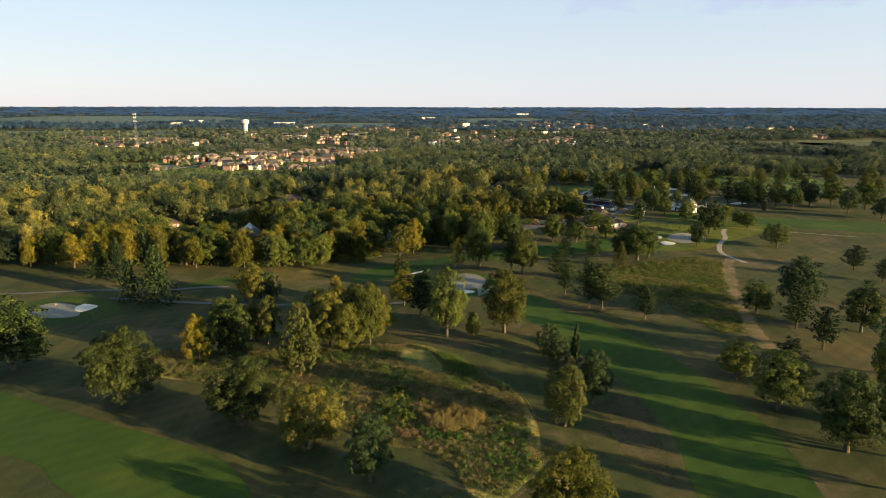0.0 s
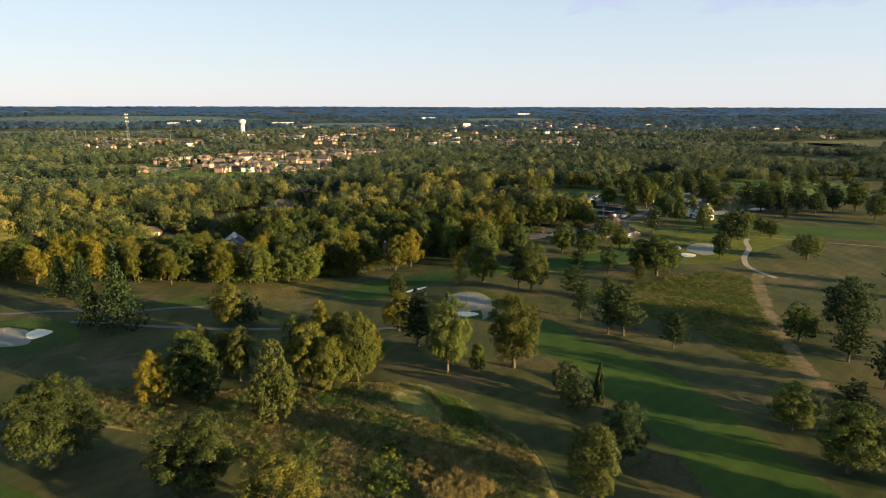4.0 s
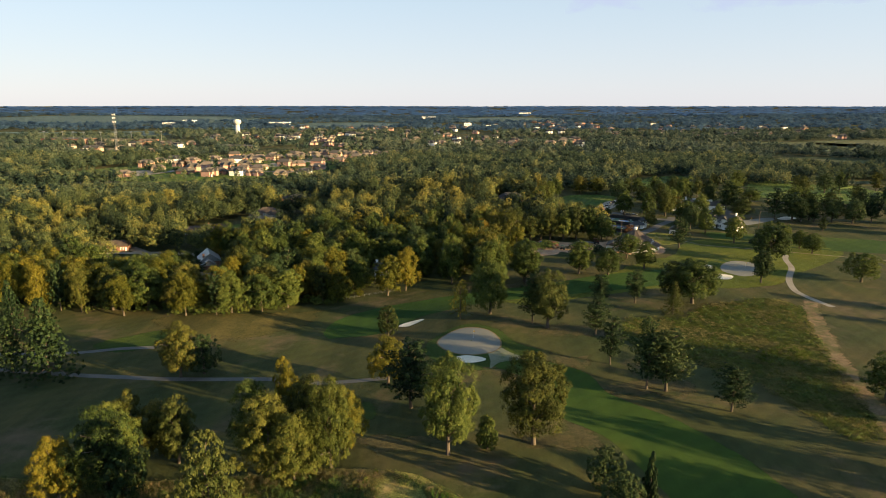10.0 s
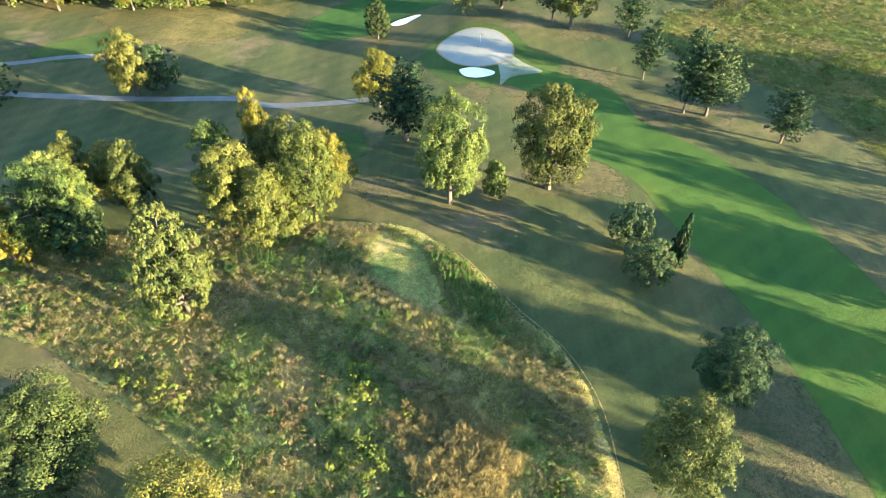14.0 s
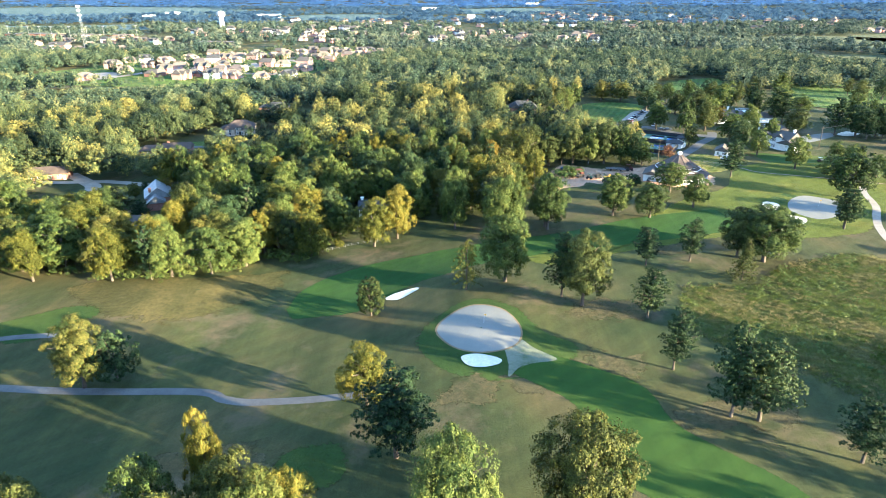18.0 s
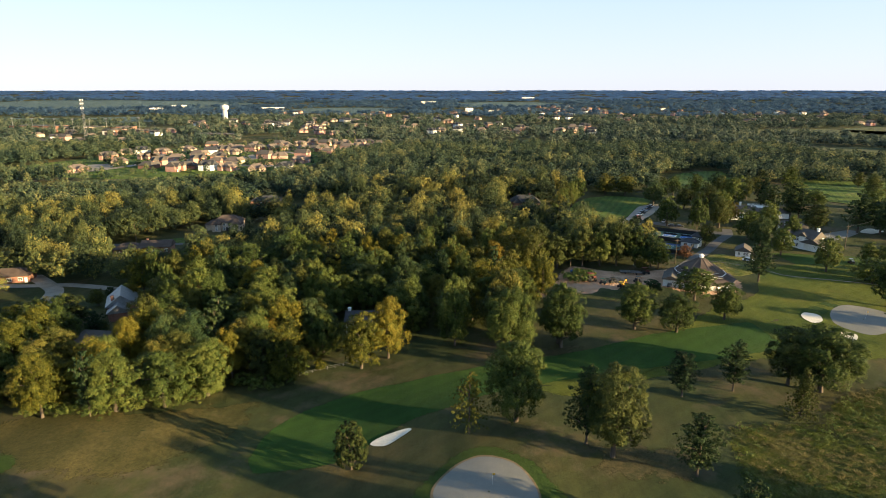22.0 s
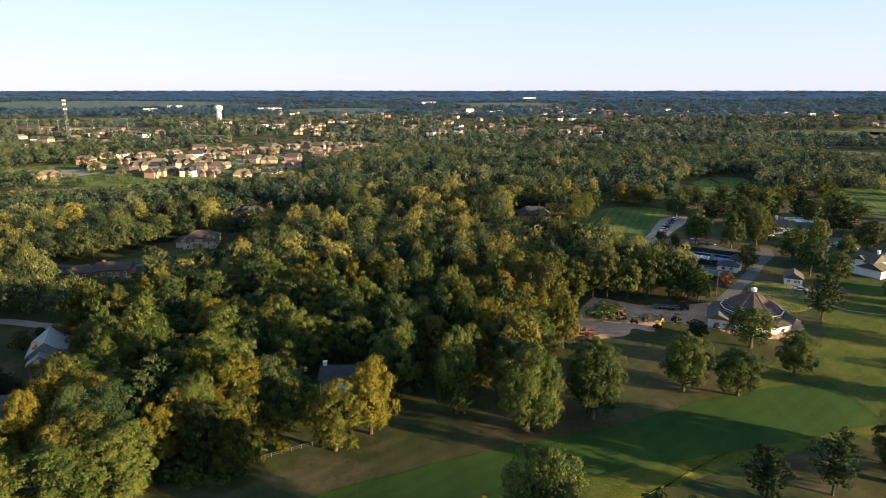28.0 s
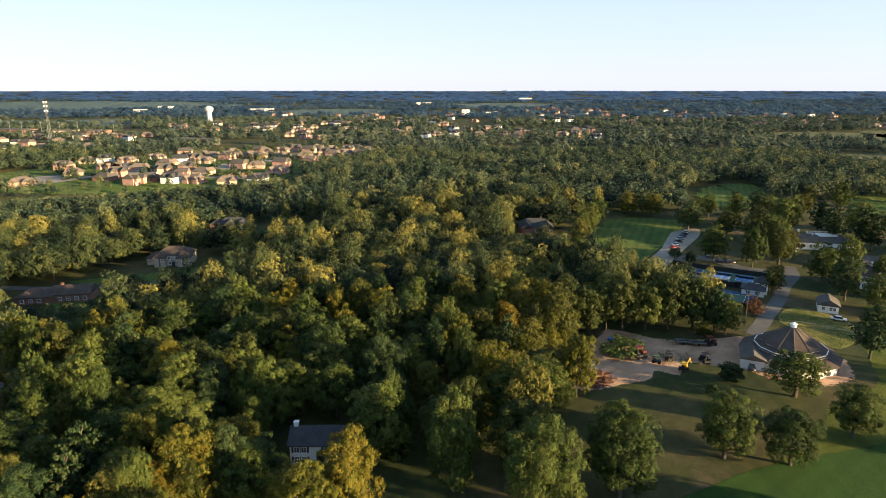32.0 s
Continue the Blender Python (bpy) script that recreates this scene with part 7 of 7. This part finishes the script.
xs, ys = spots([(12, 127.5), (20, 130), (20, 114), (14, 105), (8, 112)], 1.7, 54, lambda v: v > -0.35)
thicket("green_bushes", xs, ys, (0.5, 1.0), (0.1, 0.5), 240, 0.10, WEED_REED, 56, "low bright green weeds inside the meadow edge")
xs, ys = spots(MEADOW_EDGE, 2.0, 57, lambda v: np.abs(v) < 0.45)
plumes("dry_grass", xs, ys, (0.4, 1.0), (0.4, 0.9), 30, WEED_STRAW, 58, "scattered straw-coloured grass clumps on the meadow", 8)
for nm, gap, seed, test, rad, up_, n_leaf, leaf, mat, lab in (
        ("grass_hummocks", 1.7, 61, lambda v: v > 0.0, (0.45, 1.05), (0.05, 0.35), 300, 0.040, WEED_DRY, "soft yellow-tan hummocks of dry grass on the meadow"),
        ("grass_hummocks", 2.2, 62, lambda v: v < 0.05, (0.45, 1.0), (0.05, 0.4), 300, 0.045, WEED_GREEN, "low green hummocks of weeds on the meadow"),
        ("grass_hummocks", 2.3, 63, lambda v: np.abs(v - 0.15) < 0.3, (0.35, 0.8), (0.15, 0.6), 280, 0.036, WEED_RUST, "pinkish seed-head clumps on the meadow"),
        ("grass_hummocks", 3.2, 64, lambda v: np.abs(v + 0.1) < 0.25, (0.35, 0.9), (0.1, 0.5), 260, 0.042, WEED_LIME, "bright yellow-green clumps on the meadow"),
        ("weed_clumps", 3.6, 65, lambda v: v < -0.1, (0.6, 1.3), (0.3, 0.9), 300, 0.060, LEAF["mid"], "dark green leafy weed clumps on the meadow")):
    xs, ys = spots(MEADOW_EDGE, gap, seed, test)
    thicket(nm, xs, ys, rad, up_, n_leaf, leaf, mat, seed, lab, 0.75)
for nm, gap, seed, test, mat, lab in (("grass_hummocks", 2.6, 66, lambda v: v > -0.1, WEED_DRY, "yellow-tan grass hummocks beside the dirt track"), ("grass_hummocks", 2.8, 67, lambda v: v < 0.15, WEED_LIME, "yellow-green grass hummocks beside the dirt track")):
    xs, ys = spots(MEADOW_RIGHT, gap, seed, test)
    thicket(nm, xs, ys, (0.5, 1.2), (0.0, 0.3), 160, 0.06, mat, seed, lab, 0.5)
xs, ys = spots(MEADOW_EDGE, 5.0, 35, lambda v: v < -0.05)
thicket("green_bushes", xs, ys, (0.6, 1.3), (0.2, 0.8), 200, 0.13, WEED_GREEN, 36, "scattered low dark green bushes on the meadow")
xs, ys = spots(MEADOW_EDGE, 6.0, 37, lambda v: v > 0.0)
thicket("yellow_bushes", xs, ys, (0.5, 1.0), (0.1, 0.5), 160, 0.12, WEED_LIME, 38, "scattered yellow-green weed bushes on the meadow")
xs, ys = spots([(47.6, 381), (54.8, 388.2), (60.3, 384), (58.8, 377.4), (52.4, 373.5), (47, 376.6)], 1.6, 25, lambda v: v > -1)
thicket("green_brush", xs, ys, (1.1, 1.9), (0.6, 1.6), 300, 0.17, WEED_GREEN, 26, "dense rounded green brush in the work yard")
xs, ys = spots([(62.5, 377), (67.8, 380), (72.5, 375.5), (70, 371.6), (63.5, 372.1)], 1.2, 27, lambda v: v > -1)
tufts("green_brush", xs, ys, (0.4, 0.9), (0.6, 1.0), 40, WEED_GREEN, 28, "low weeds on an island in the yard", 0.7)
# undergrowth along the front of the woods
rng = np.random.default_rng(41)
front = smooth_line([(-150, 281), (-104, 281), (-86, 277), (-65, 285), (-55, 295), (-42, 299), (-38, 314), (-16, 332), (6, 335), (24, 347), (31, 355)], 190)
front = front + rng.normal(0, 1.6, front.shape) + np.array((0, 0.8))
thicket("undergrowth", front[:, 0], front[:, 1], (1.2, 2.6), (0.6, 2.2), 420, 0.15, LEAF["mid"], 42, "dense green undergrowth along the edge of the woods", 0.9)
for seed, poly in ((51, [(67.4, 386.8), (70.2, 389), (79.2, 386), (76.2, 382.5), (68.3, 383.2)]), (53, [(113, 406), (126, 417), (134, 402), (126, 386), (116, 380), (112, 393)]), (55, [(56, 359), (62, 362), (70, 366), (74, 360), (66, 352), (58, 352)])):
    xs, ys = spots(poly, 1.3, seed, lambda v: v > -0.5)
    tufts("green_weeds", xs, ys, (0.3, 0.8), (0.6, 1.0), 36, WEED_LIME if seed == 53 else WEED_GREEN, seed, "low green weeds near the round barn", 0.7)

# ---- evening clouds, far off ----
CLOUD, _cn, _cl, _cp = node_mat("cloud_vapour")
_co = _cn.new("ShaderNodeNewGeometry").outputs["Position"]
_puff = noise_tex(_cn, _cl, _co, 0.006, 7, 0.6, (1, 1, 2.2))
_at = _cn.new("ShaderNodeAttribute")
_at.attribute_name = "inset"
_ma = _cn.new("ShaderNodeMath")
_ma.operation = "MULTIPLY_ADD"
_cl.new(_puff.outputs["Fac"], _ma.inputs[0])
_ma.inputs[1].default_value = 2.2
_cl.new(_at.outputs["Fac"], _ma.inputs[2])
_mr = _cn.new("ShaderNodeMapRange")
_mr.inputs["From Min"].default_value, _mr.inputs["From Max"].default_value, _mr.inputs["To Max"].default_value = 1.3, 1.95, 0.9
_cl.new(_ma.outputs[0], _mr.inputs["Value"])
_em = _cn.new("ShaderNodeEmission")
_em.inputs["Color"].default_value, _em.inputs["Strength"].default_value = (0.78, 0.88, 0.98, 1), 0.23
_tr, _mx = _cn.new("ShaderNodeBsdfTransparent"), _cn.new("ShaderNodeMixShader")
_cl.new(_mr.outputs["Result"], _mx.inputs["Fac"])
_cl.new(_tr.outputs["BSDF"], _mx.inputs[1])
_cl.new(_em.outputs["Emission"], _mx.inputs[2])
_cl.new(_mx.outputs["Shader"], _cn["Material Output"].inputs["Surface"])
for cx, cy, cz, w, h in ((1090, 4500, 755, 520, 150), (2050, 4050, 722, 1100, 190), (2900, 3500, 705, 1000, 180), (2700, 3600, 640, 330, 40)):
    nu, nv = 24, 8
    U, V = np.meshgrid(np.linspace(-1, 1, nu), np.linspace(-1, 1, nv), indexing="ij")
    a = math.atan2(cx, cy)
    X, Y, Z = cx + U * w / 2 * math.cos(a), cy - U * w / 2 * math.sin(a), cz + V * h / 2 + 12 * np.cos(U * 3)
    me = mesh_of("cloud", np.stack([X, Y, Z], -1).reshape(-1, 3), grid_faces(nu, nv), CLOUD, True)
    inset_of(me, np.clip(1 - np.maximum(np.abs(U) ** 2, np.abs(V) ** 2), 0, 1))
    tagged(new("backdrop_cloud", me), "soft grey-white evening cloud in the sky", "cloud", kind="structure")
